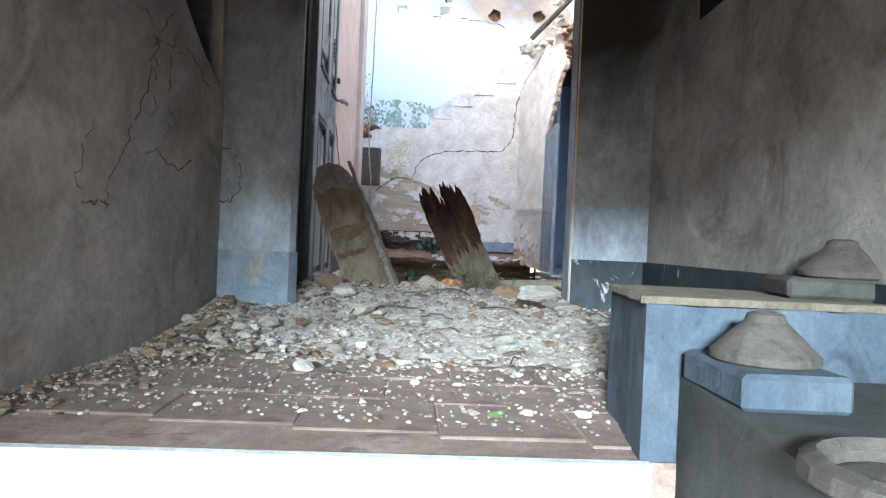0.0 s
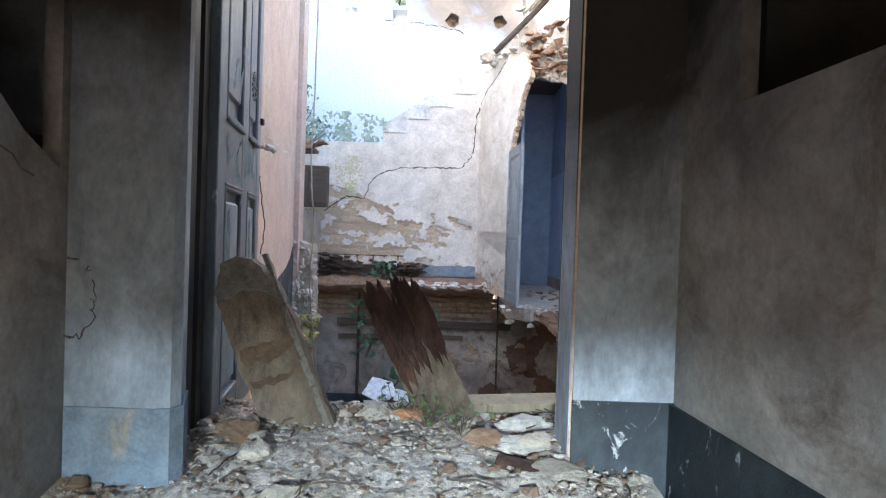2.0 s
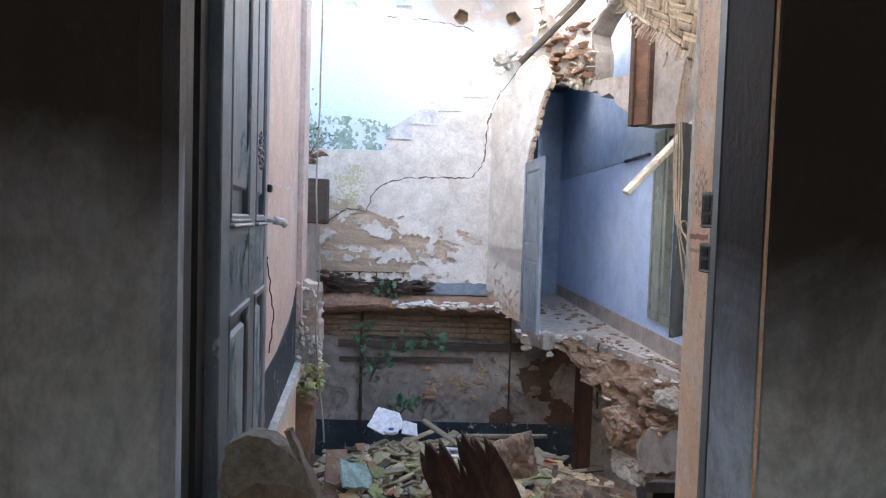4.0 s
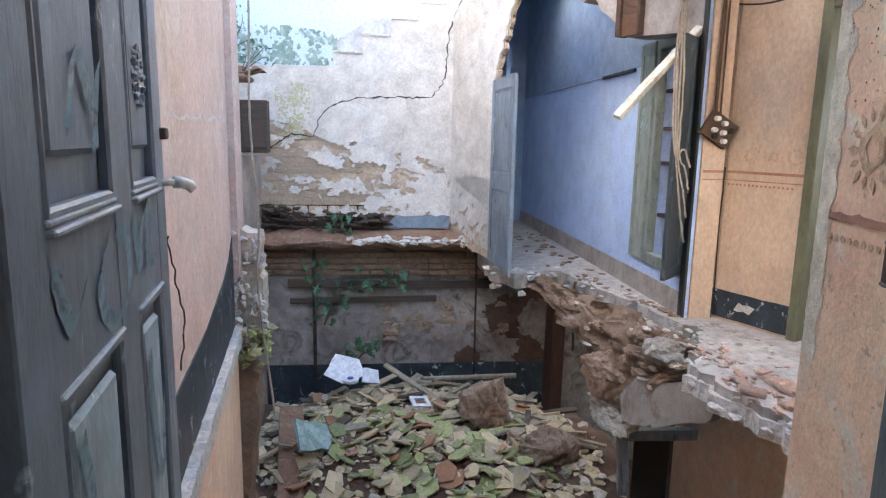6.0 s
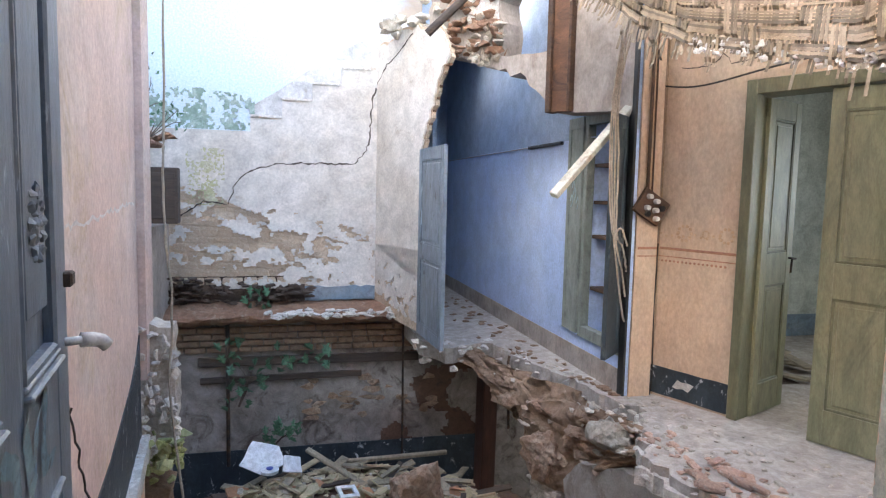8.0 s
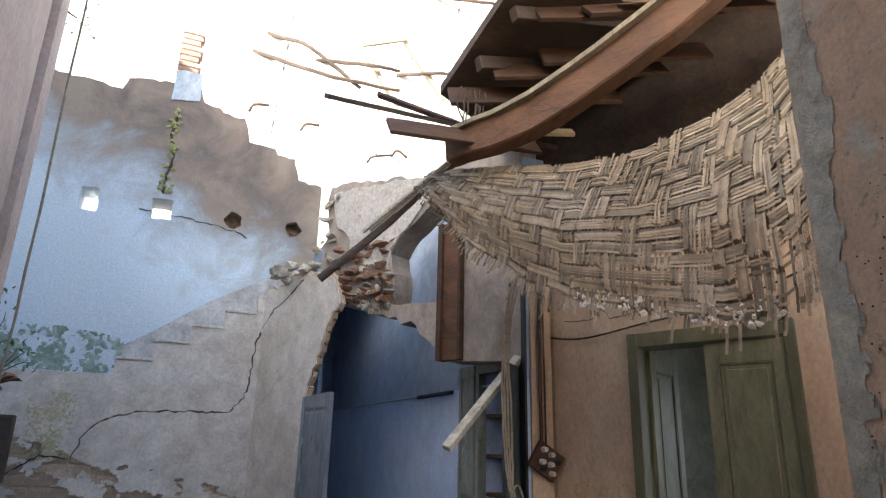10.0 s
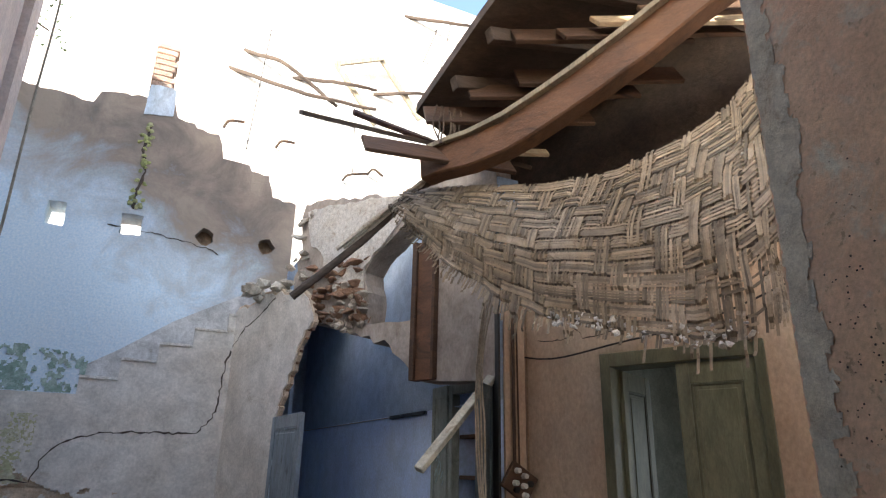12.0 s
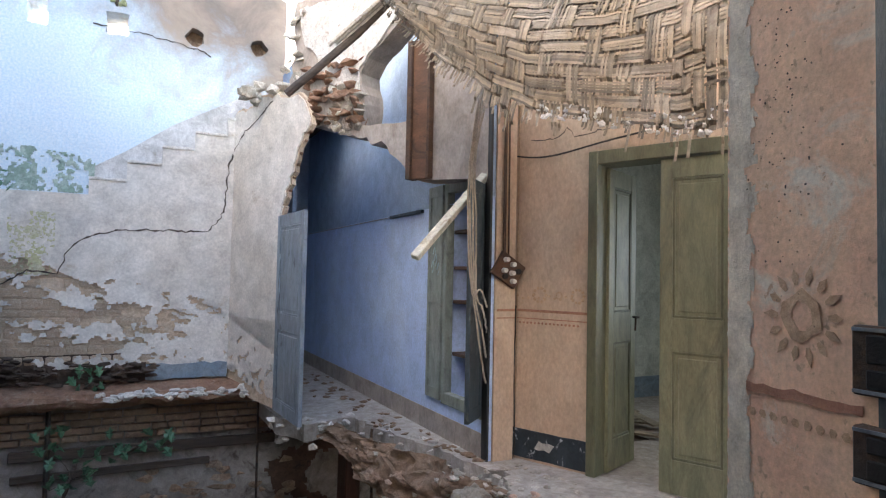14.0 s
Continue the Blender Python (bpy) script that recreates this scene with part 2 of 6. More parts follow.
M["floor_dust"] = surface("dusty_grey_floor", (0.48, 0.43, 0.38), (0.40, 0.35, 0.30), (0.55, 0.51, 0.47), 2, bump=0.6)
# Stained plaster, its base darkened for the dim lower storey.
M["low_plaster"] = surface("shaded_lower_plaster", (0.33, 0.29, 0.26), (0.22, 0.18, 0.155), (0.10, 0.07, 0.055), 1.2, stain_at=(0.52, 0.66))
# Lime dust, made paler to carry the bright light by the doorway.
M["lit_lime_dust"] = surface("brightened_lime_dust", (0.66, 0.61, 0.56), (0.54, 0.48, 0.42), (0.36, 0.29, 0.24), 4, bump=1.0, stain_at=(0.50, 0.62))
M["grey_worn"] = surface("worn_grey_render", (0.72, 0.68, 0.56), (0.62, 0.58, 0.46), (0.46, 0.38, 0.28), 3)
M["white_paint"] = surface("whitewashed_step", (0.76, 0.78, 0.78), (0.70, 0.73, 0.74), None, 2, bump=0.2)
# Stove tones are lowered to stand in for a shadow over the stove.
M["stove_blue"] = surface("grimy_shaded_blue_stove_wash", (0.06, 0.085, 0.115), (0.085, 0.11, 0.14), (0.02, 0.028, 0.04), 2.2, stain_at=(0.54, 0.72), stretch=(1, 1, 0.7))
M["stove_grey"] = surface("grey_cement_stove", (0.050, 0.050, 0.046), (0.068, 0.066, 0.060), (0.03, 0.028, 0.025), 3)
M["clay"] = surface("dusty_clay_cover", (0.085, 0.072, 0.060), (0.11, 0.095, 0.078), (0.05, 0.042, 0.035), 5, bump=0.4)
M["clay_top"] = surface("crumbling_clay_top", (0.20, 0.165, 0.12), (0.26, 0.215, 0.16), (0.10, 0.085, 0.065), 5, bump=0.8)
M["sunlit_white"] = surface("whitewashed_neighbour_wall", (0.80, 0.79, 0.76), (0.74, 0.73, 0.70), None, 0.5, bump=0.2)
M["leaf"] = surface("fig_leaf_green", (0.08, 0.19, 0.10), (0.11, 0.24, 0.14), None, 6, 0.5, 0.2, random_tint=0.3)
M["leaf_light"] = surface("pale_leaf_green", (0.12, 0.20, 0.07), (0.16, 0.24, 0.10), None, 6, 0.5, 0.2, random_tint=0.3)
M["vine"] = surface("dry_brown_vine", (0.10, 0.07, 0.05), (0.15, 0.11, 0.08), None, 8)
M["white_plastic"] = surface("white_glazed_ceramic", (0.78, 0.80, 0.82), (0.72, 0.74, 0.78), None, 3, 0.3, 0.05)
M["blue_mark"] = surface("blue_print", (0.05, 0.08, 0.35), (0.06, 0.1, 0.4), None, 3, 0.3, 0.05)
M["cable"] = surface("cloth_covered_cable", (0.42, 0.36, 0.28), (0.34, 0.29, 0.22), None, 8)
M["cable_dark"] = surface("dark_cable", (0.035, 0.03, 0.028), (0.06, 0.05, 0.04), None, 8)
M["crack"] = surface("crack_shadow_earth", (0.06, 0.045, 0.035), (0.10, 0.07, 0.05), None, 10)
M["shelf_green"] = surface("grey_green_cupboard_paint", (0.24, 0.27, 0.24), (0.30, 0.32, 0.28), (0.16, 0.17, 0.16), 2, 0.55, 0.2, stretch=(1, 1, 0.4))
M["cupboard_dark"] = surface("dark_blue_grey_cupboard_paint", (0.055, 0.075, 0.085), (0.085, 0.11, 0.12), (0.16, 0.18, 0.17), 2.5, 0.5, 0.25, stain_at=(0.58, 0.66), stretch=(1, 1, 0.4))
M["spray"] = surface("pale_blue_spray_paint", (0.16, 0.27, 0.33), (0.21, 0.33, 0.40), (0.10, 0.14, 0.17), 8, 0.6, stain_at=(0.5, 0.6))
M["chalk"] = surface("chalk_scrawl", (0.40, 0.52, 0.52), (0.35, 0.46, 0.48), None, 6)
M["plastic_sheet"] = surface("torn_milky_plastic", (0.62, 0.64, 0.62), (0.5, 0.52, 0.5), None, 4, 0.35, 0.4)


# ---- builders ----
def mesh_of(bm, name, material, smooth=False):
    me = bpy.data.meshes.new(name)
    bmesh.ops.recalc_face_normals(bm, faces=bm.faces)
    bm.to_mesh(me)
    bm.free()
    for mat in (material if isinstance(material, (list, tuple)) else [material]):
        me.materials.append(mat)
    if smooth:
        me.shade_smooth()
    return me


def part(name, bm, material, parent=None, label="", smooth=False):
    ob = new(name, mesh_of(bm, name, material, smooth))
    if parent:
        ob.parent = parent
    if label:
        tagged(ob, label)
    return ob


def thing(name, label, category, group="", kind="", at=(0, 0, 0)):
    e = new(name)
    e.empty_display_size = 0.1
    e.location = at
    return tagged(e, label, category, group, kind)


def solo(name, bm, material, label, category, group="", kind="", smooth=False):
    return tagged(part(name, bm, material, None, "", smooth), label, category, group, kind)


def B():
    return bmesh.new()


def box(bm, x0, x1, y0, y1, z0, z1, m=None, bevel=0.0):
    r = bmesh.ops.create_cube(bm, size=1)
    mt = Matrix.Translation(((x0 + x1) / 2, (y0 + y1) / 2, (z0 + z1) / 2)) @ Matrix.Diagonal((abs(x1 - x0), abs(y1 - y0), abs(z1 - z0), 1))
    bmesh.ops.transform(bm, matrix=(m @ mt) if m else mt, verts=r["verts"])
    if bevel:
        ed = list({e for v in r["verts"] for e in v.link_edges})
        bmesh.ops.bevel(bm, geom=ed, offset=bevel, segments=1, affect="EDGES")
    return bm


def beam(bm, a, b, w, h, roll=0.0, bevel=0.0):
    """A squared timber from a to b."""
    a, b = Vector(a), Vector(b)
    d = b - a
    m = Matrix.Translation(a) @ d.to_track_quat("X", "Z").to_matrix().to_4x4() @ pose(0, 0, 0, roll)
    return box(bm, 0, d.length, -w / 2, w / 2, -h / 2, h / 2, m, bevel)


def tube(bm, pts, r, sides=6, taper=1.0):
    pts = [Vector(p) for p in pts]
    rings = []
    for i, p in enumerate(pts):
        d = (pts[min(i + 1, len(pts) - 1)] - pts[max(i - 1, 0)]).normalized()
        q = d.to_track_quat("Z", "Y")
        rr = r * (1 + (taper - 1) * i / max(1, len(pts) - 1))
        rings.append([bm.verts.new(p + q @ Vector((rr * math.cos(k * math.tau / sides), rr * math.sin(k * math.tau / sides), 0))) for k in range(sides)])
    for r0, r1 in zip(rings, rings[1:]):
        for k in range(sides):
            bm.faces.new((r0[k], r0[(k + 1) % sides], r1[(k + 1) % sides], r1[k]))
    bm.faces.new(rings[0][::-1])
    bm.faces.new(rings[-1])
    return bm


def curve_pts(pts, n=6, jitter=0.0, seed=0):
    """Points on a smooth line through pts, slightly unsteady."""
    rnd = random.Random(seed)
    p = [Vector(q) for q in pts]
    p = [p[0] * 2 - p[1]] + p + [p[-1] * 2 - p[-2]]
    out = []
    for i in range(1, len(p) - 2):
        for k in range(n):
            t = k / n
            out.append(0.5 * ((2 * p[i]) + (p[i + 1] - p[i - 1]) * t + (2 * p[i - 1] - 5 * p[i] + 4 * p[i + 1] - p[i + 2]) * t * t
                              + (3 * p[i] - p[i - 1] - 3 * p[i + 1] + p[i + 2]) * t ** 3))
    out.append(p[-2])
    return [q + Vector([rnd.uniform(-1, 1) * jitter for _ in range(3)]) for q in out]


def swept(bm, pts, w, h):
    """A squared, slightly bent timber along a line, with its sides upright and its arrises taken off."""
    pts = [Vector(p) for p in pts]
    c = min(w, h) * 0.08
    ring_uv = [(-w / 2, -h / 2 + c), (-w / 2 + c, -h / 2), (w / 2 - c, -h / 2), (w / 2, -h / 2 + c), (w / 2, h / 2 - c), (w / 2 - c, h / 2), (-w / 2 + c, h / 2), (-w / 2, h / 2 - c)]
    rows = []
    for i, p in enumerate(pts):
        d = (pts[min(i + 1, len(pts) - 1)] - pts[max(i - 1, 0)]).normalized()
        a = d.cross(Vector((0, 0, 1))).normalized()
        b = a.cross(d)
        rows.append([bm.verts.new(p + a * u + b * v) for u, v in ring_uv])
    for r0, r1 in zip(rows, rows[1:]):
        for k in range(8):
            bm.faces.new((r0[k], r0[(k + 1) % 8], r1[(k + 1) % 8], r1[k]))
    bm.faces.new(rows[0][::-1])
    bm.faces.new(rows[-1])
    return bm


def lathe(bm, profile, sides=20, centre=(0, 0, 0)):
    c = Vector(centre)
    rings = [[bm.verts.new(c + Vector((r * math.cos(k * math.tau / sides), r * math.sin(k * math.tau / sides), z))) for k in range(sides)] for r, z in profile]
    for r0, r1 in zip(rings, rings[1:]):
        for k in range(sides):
            bm.faces.new((r0[k], r0[(k + 1) % sides], r1[(k + 1) % sides], r1[k]))
    bm.faces.new(rings[0][::-1])
    bm.faces.new(rings[-1])
    return bm


def ragged(pts, amp=0.03, step=0.08, seed=1, closed=False):
    """An outline with a broken, uneven run between the given points."""
    rnd = random.Random(seed)
    out = []
    seq = list(pts) + ([pts[0]] if closed else [])
    for (x0, y0), (x1, y1) in zip(seq, seq[1:]):
        n = max(1, int(math.hypot(x1 - x0, y1 - y0) / step))
        for k in range(n):
            t = k / n
            a = amp if k else amp * 0.4
            out.append((x0 + (x1 - x0) * t + rnd.uniform(-a, a), y0 + (y1 - y0) * t + rnd.uniform(-a, a)))
    if not closed:
        out.append(seq[-1])
    return out


def slab(bm, outline, m, depth, holes=()):
    """A flat piece with the given outline (u, v) and holes, in the plane of m, thick by depth along m's z."""
    edges = []
    for loop in (outline, *holes):
        vs = [bm.verts.new(m @ Vector((u, v, 0))) for u, v in loop]
        edges += [bm.edges.new((a, b)) for a, b in zip(vs, vs[1:] + vs[:1])]
    got = bmesh.ops.triangle_fill(bm, use_beauty=True, edges=edges)
    faces = [f for f in got["geom"] if isinstance(f, bmesh.types.BMFace)]
    ext = bmesh.ops.extrude_face_region(bm, geom=faces)
    vs = [v for v in ext["geom"] if isinstance(v, bmesh.types.BMVert)]
    off = m.to_3x3() @ Vector((0, 0, depth))
    bmesh.ops.translate(bm, vec=off, verts=vs)
    return bm


def upright(p, q):
    """A frame in a wall's plane: u runs from p to q, v is up, the third axis points to the right-hand side of that run."""
    d = Vector((q[0] - p[0], q[1] - p[1], 0)).normalized()
    n = d.cross(Vector((0, 0, 1)))
    return Matrix(((d.x, 0, n.x, p[0]), (d.y, 0, n.y, p[1]), (0, 1, 0, 0), (0, 0, 0, 1)))


def flat(z=0.0):
    return Matrix.Translation((0, 0, z))


def wall(name, p, q, outline, depth, material, label, holes=()):
    bm = slab(B(), outline, upright(p, q), depth, holes)
    return solo(name, bm, material, label, "wall", kind="structure")


def rect(u0, u1, v0, v1):
    return [(u0, v0), (u1, v0), (u1, v1), (u0, v1)]


CHUNKS = {}


def chunk(kind):
    """Corner points and faces of an angular broken piece, from a fixed stock."""
    if kind not in CHUNKS:
        rr = random.Random(kind * 17 + 3)
        bm = bmesh.new()
        for k in range(13):
            d = Vector((rr.gauss(0, 1), rr.gauss(0, 1), rr.gauss(0, 1))).normalized() * rr.uniform(0.8, 1.15)
            bm.verts.new(d)
        bmesh.ops.convex_hull(bm, input=bm.verts)
        loose = [v for v in bm.verts if not v.link_faces]
        bmesh.ops.delete(bm, geom=loose, context="VERTS")
        bm.verts.index_update()
        CHUNKS[kind] = ([v.co.copy() for v in bm.verts], [[v.index for v in f.verts] for f in bm.faces])
        bm.free()
    return CHUNKS[kind]


def lump(bm, c, size, seed=0, sub=2, rough=0.35, m=None):
    """An uneven stone: a small angular piece, or with sub over 1 a rough chunk with worn faces."""
    sx, sy, sz = size
    if sub <= 1:
        pts, faces = chunk(seed % 23)
        turn = Euler((seed * 1.7, seed * 2.3, seed * 0.9)).to_matrix()
        flatten = Matrix.Diagonal((sx, sy, sz))
        vs = [bm.verts.new(Vector(c) + flatten @ (turn @ p)) for p in pts]
        for f in faces:
            bm.faces.new([vs[k] for k in f])
        return bm
    r = bmesh.ops.create_icosphere(bm, subdivisions=sub + 1, radius=1)
    rr = random.Random(seed + 77)
    cuts = [(Vector((rr.gauss(0, 1), rr.gauss(0, 1), rr.gauss(0, 1))).normalized(), rr.uniform(0.55, 0.9)) for _ in range(11)]
    for v in r["verts"]:
        d = v.co.normalized()
        k = min([1.15] + [h / max(0.05, d.dot(nv)) for nv, h in cuts if d.dot(nv) > 0.05])
        k *= 1 + 0.35 * rough * noise.noise(d * 3.1 + Vector((seed * 3.1, seed, 0))) + 0.22 * rough * noise.noise(d * 8.3 + Vector((seed, 0, seed * 2.3)))
        v.co = Vector((d.x * k * sx, d.y * k * sy, d.z * k * sz))
    mt = Matrix.Translation(c) @ (m or Matrix.Identity(4))
    bmesh.ops.transform(bm, matrix=mt, verts=r["verts"])
    return bm


def rough_grid(bm, f, nu, nv):
    """A sheet through f(s, t), s and t from 0 to 1."""
    rows = [[bm.verts.new(f(i / nu, j / nv)) for i in range(nu + 1)] for j in range(nv + 1)]
    for j in range(nv):
        for i in range(nu):
            bm.faces.new((rows[j][i], rows[j][i + 1], rows[j + 1][i + 1], rows[j + 1][i]))
    return bm


def peel(bm, m, u0, u1, v0, v1, cell, keep, depth, seed=0):
    """A thin coat of plaster that has come away in patches: only the cells where keep(u, v) holds are there."""
    nu, nv = int((u1 - u0) / cell), int((v1 - v0) / cell)
    rnd = random.Random(seed)
    jit = {}

    def vert(i, j, k):
        if (i, j, k) not in jit:
            if (i, j) not in jit:
                jit[(i, j)] = (rnd.uniform(-0.4, 0.4) * cell, rnd.uniform(-0.4, 0.4) * cell)
            a, b = jit[(i, j)]
            jit[(i, j, k)] = bm.verts.new(m @ Vector((u0 + i * cell + a, v0 + j * cell + b, depth * k)))
        return jit[(i, j, k)]

    on = {(i, j) for i in range(nu) for j in range(nv) if keep(u0 + (i + 0.5) * cell, v0 + (j + 0.5) * cell)}
    for i, j in on:
        bm.faces.new((vert(i, j, 1), vert(i + 1, j, 1), vert(i + 1, j + 1, 1), vert(i, j + 1, 1)))
        for di, dj, a, b in ((-1, 0, (0, 1), (0, 0)), (1, 0, (1, 0), (1, 1)), (0, -1, (0, 0), (1, 0)), (0, 1, (1, 1), (0, 1))):
            if (i + di, j + dj) not in on:
                bm.faces.new((vert(i + a[0], j + a[1], 1), vert(i + a[0], j + a[1], 0), vert(i + b[0], j + b[1], 0), vert(i + b[0], j + b[1], 1)))
    return bm


def ribbon(bm, m, pts, w, depth, seed=0):
    """A thin uneven strip along a line on a wall, for cracks."""
    rnd = random.Random(seed)
    prev = None
    for (u0, v0), (u1, v1) in zip(pts, pts[1:]):
        n = max(1, int(math.hypot(u1 - u0, v1 - v0) / 0.04))
        for k in range(n):
            t = k / n
            u, v = u0 + (u1 - u0) * t + rnd.uniform(-0.012, 0.012), v0 + (v1 - v0) * t + rnd.uniform(-0.012, 0.012)
            d = Vector((u1 - u0, v1 - v0, 0)).normalized()
            ww = w * rnd.uniform(0.3, 1.0)
            a = bm.verts.new(m @ Vector((u - d.y * ww, v + d.x * ww, depth)))
            b = bm.verts.new(m @ Vector((u + d.y * ww, v - d.x * ww, depth)))
            if prev:
                bm.faces.new((prev[0], prev[1], b, a))
            prev = (a, b)
    return bm


def nz(x, y, z=0.0, s=1.0):
    return noise.noise(Vector((x * s, y * s, z)))


# ---- the kitchen, from which the walk starts ----
LOW = -0.62
fl = thing("floor_kitchen", "raised kitchen floor of dusty terracotta tiles strewn with rubble", "floor", kind="structure")
part("bed", slab(B(), [(-1.6, 1.02), (0.3, 1.235), (0.95, 1.30), (0.95, 3.2), (0.38, 3.32), (-0.98, 3.36), (-1.6, 2.9)], flat(-0.3), 0.294), M["floor_tile"], fl)
bm = slab(B(), [(-1.6, 1.00), (0.29, 1.20), (0.29, 1.225), (-1.6, 1.02)], flat(LOW), -LOW)
part("riser", bm, M["white_paint"], fl, "whitewashed face of the step")
solo("floor_lower", box(B(), -1.9, 2.2, -2.6, 1.3, LOW - 0.1, LOW), M["floor_dust"], "plain grey cement floor of the lower kitchen", "floor", kind="structure")

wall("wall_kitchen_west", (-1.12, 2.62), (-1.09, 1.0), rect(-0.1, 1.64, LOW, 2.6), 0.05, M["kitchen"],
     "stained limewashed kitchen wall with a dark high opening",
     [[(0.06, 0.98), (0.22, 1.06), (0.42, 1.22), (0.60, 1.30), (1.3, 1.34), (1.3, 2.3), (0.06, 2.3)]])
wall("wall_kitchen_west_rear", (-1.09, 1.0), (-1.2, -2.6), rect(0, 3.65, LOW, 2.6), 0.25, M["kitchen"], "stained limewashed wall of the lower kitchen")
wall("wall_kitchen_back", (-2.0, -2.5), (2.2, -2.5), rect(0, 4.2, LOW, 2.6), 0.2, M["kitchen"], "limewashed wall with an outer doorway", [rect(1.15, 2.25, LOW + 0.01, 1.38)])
wall("wall_kitchen_east", (0.78, 1.0), (0.66, 2.78), rect(0, 1.78, LOW, 2.6), 0.05, M["kitchen"], "tan limewashed kitchen wall with a near-black smoke opening",
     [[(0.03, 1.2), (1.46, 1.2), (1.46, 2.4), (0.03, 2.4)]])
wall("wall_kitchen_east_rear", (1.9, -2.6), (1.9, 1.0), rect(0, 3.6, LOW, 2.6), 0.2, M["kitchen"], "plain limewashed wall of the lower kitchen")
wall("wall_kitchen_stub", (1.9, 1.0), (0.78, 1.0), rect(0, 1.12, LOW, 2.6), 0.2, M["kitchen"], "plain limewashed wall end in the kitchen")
# Two unseen walls added outside the kitchen to stop sun and sky leaking in.
solo("wall_outer_west", box(B(), -2.5, -2.35, -2.7, 3.4, LOW, 3.3), M["kitchen"], "plain unseen wall added to keep daylight out of the kitchen", "wall", kind="structure")
solo("wall_outer_east", box(B(), 2.2, 2.35, -2.7, 3.3, LOW, 3.3), M["kitchen"], "plain unseen wall added to keep daylight out of the kitchen", "wall", kind="structure")
solo("ceiling_kitchen", box(B(), -2.5, 2.35, -2.7, 2.79, 2.6, 2.75), M["wood_dark"], "dark boarded kitchen ceiling", "ceiling", kind="structure")
def recess(x0, x1, y0, y1, z0, z1, back):
    """A dark box open towards the room."""
    bm = B()
    box(bm, back - 0.03, back + 0.03, y0, y1, z0, z1)
    box(bm, x0, x1, y0 - 0.04, y0, z0, z1)
    box(bm, x0, x1, y1, y1 + 0.04, z0, z1)
    box(bm, x0, x1, y0, y1, z1, z1 + 0.04)
    box(bm, x0, x1, y0, y1, z0 - 0.04, z0)
    return bm


solo("smoke_recess", recess(0.745, 1.6, 1.03, 2.455, 1.2, 2.4, 1.6), M["soot_shade"], "near-black smoke hood recess over the stove", "recess", kind="structure")
solo("dark_recess", recess(-2.0, -1.17, 1.28, 2.605, 1.07, 2.3, -2.0), M["soot_shade"], "near-black recess in the kitchen wall", "recess", kind="structure")
solo("window_1", box(B(), -1.72, -1.68, 1.9, 2.35, 1.25, 1.75), M["algae"], "small dim green pane in the dark recess", "window", kind="structure")

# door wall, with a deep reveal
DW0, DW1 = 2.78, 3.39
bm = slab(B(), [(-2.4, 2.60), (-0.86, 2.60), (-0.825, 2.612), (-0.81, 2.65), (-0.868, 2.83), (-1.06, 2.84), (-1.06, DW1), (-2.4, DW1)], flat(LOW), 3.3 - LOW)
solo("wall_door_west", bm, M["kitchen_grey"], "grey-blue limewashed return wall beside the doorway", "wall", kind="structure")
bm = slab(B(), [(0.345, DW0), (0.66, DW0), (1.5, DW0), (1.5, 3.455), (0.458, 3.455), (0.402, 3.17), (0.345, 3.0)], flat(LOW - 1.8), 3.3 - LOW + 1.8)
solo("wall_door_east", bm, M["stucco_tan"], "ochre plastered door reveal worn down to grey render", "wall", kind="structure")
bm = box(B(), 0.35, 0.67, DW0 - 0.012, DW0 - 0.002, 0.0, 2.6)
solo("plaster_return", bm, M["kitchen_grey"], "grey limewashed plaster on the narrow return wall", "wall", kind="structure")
bm = B()
box(bm, 0.347, 0.672, DW0 - 0.022, DW0 - 0.012, 0.0, 0.34)
solo("baseboard", bm, M["dado"], "dark blue painted dado flaking off the return wall", "dado", kind="structure")
bm = slab(B(), rect(0.0, 1.78, 0.0, 0.34), upright((0.772, 1.0), (0.652, 2.78)), -0.01)
solo("baseboard", bm, M["dado"], "dark blue painted dado along the kitchen wall", "dado", kind="structure")
bm = slab(B(), [(-1.115, 2.598), (-0.862, 2.598), (-0.826, 2.609), (-0.807, 2.65), (-0.862, 2.82), (-0.855, 2.82), (-0.80, 2.648), (-0.822, 2.603), (-0.86, 2.591), (-1.115, 2.591)], flat(0.0), 0.32)
solo("baseboard", bm, M["dado_blue"], "faded grey-blue painted dado with plaster showing", "dado", kind="structure")

# ---- the collapsed room: walls ----
GROUND = -2.9
FAR = 10.0
# far wall: bare weathered render above, broken along its top
top = ragged([(-2.6, 5.42), (-1.36, 5.32), (-1.3, 5.47), (-0.88, 5.53), (-0.53, 5.53), (-0.48, 5.36), (-0.30, 5.34), (-0.26, 5.27), (-0.01, 5.27), (0.05, 5.12), (0.07, 4.97), (0.38, 4.95), (0.42, 4.88), (0.63, 4.87), (0.69, 4.60), (0.98, 4.56)], 0.016, 0.06, 3)
m, n, l, b = nodes_of("far_wall_washes")
tc = n.new("ShaderNodeTexCoord")
sx = n.new("ShaderNodeSeparateXYZ")
l.new(tc.outputs["Object"], sx.inputs[0])
big = noise_node(n, l, tc.outputs["Object"], 1.4, 8, 0.65, 0.6)
fine = noise_node(n, l, tc.outputs["Object"], 45, 5, 0.65)


def arith(op, a, c):
    q = n.new("ShaderNodeMath")
    q.operation = op
    for k, v in enumerate((a, c)):
        if isinstance(v, (int, float)):
            q.inputs[k].default_value = v
        else:
            l.new(v, q.inputs[k])
    return q.outputs[0]


height = arith("SUBTRACT", 4.15, sx.outputs["Z"])
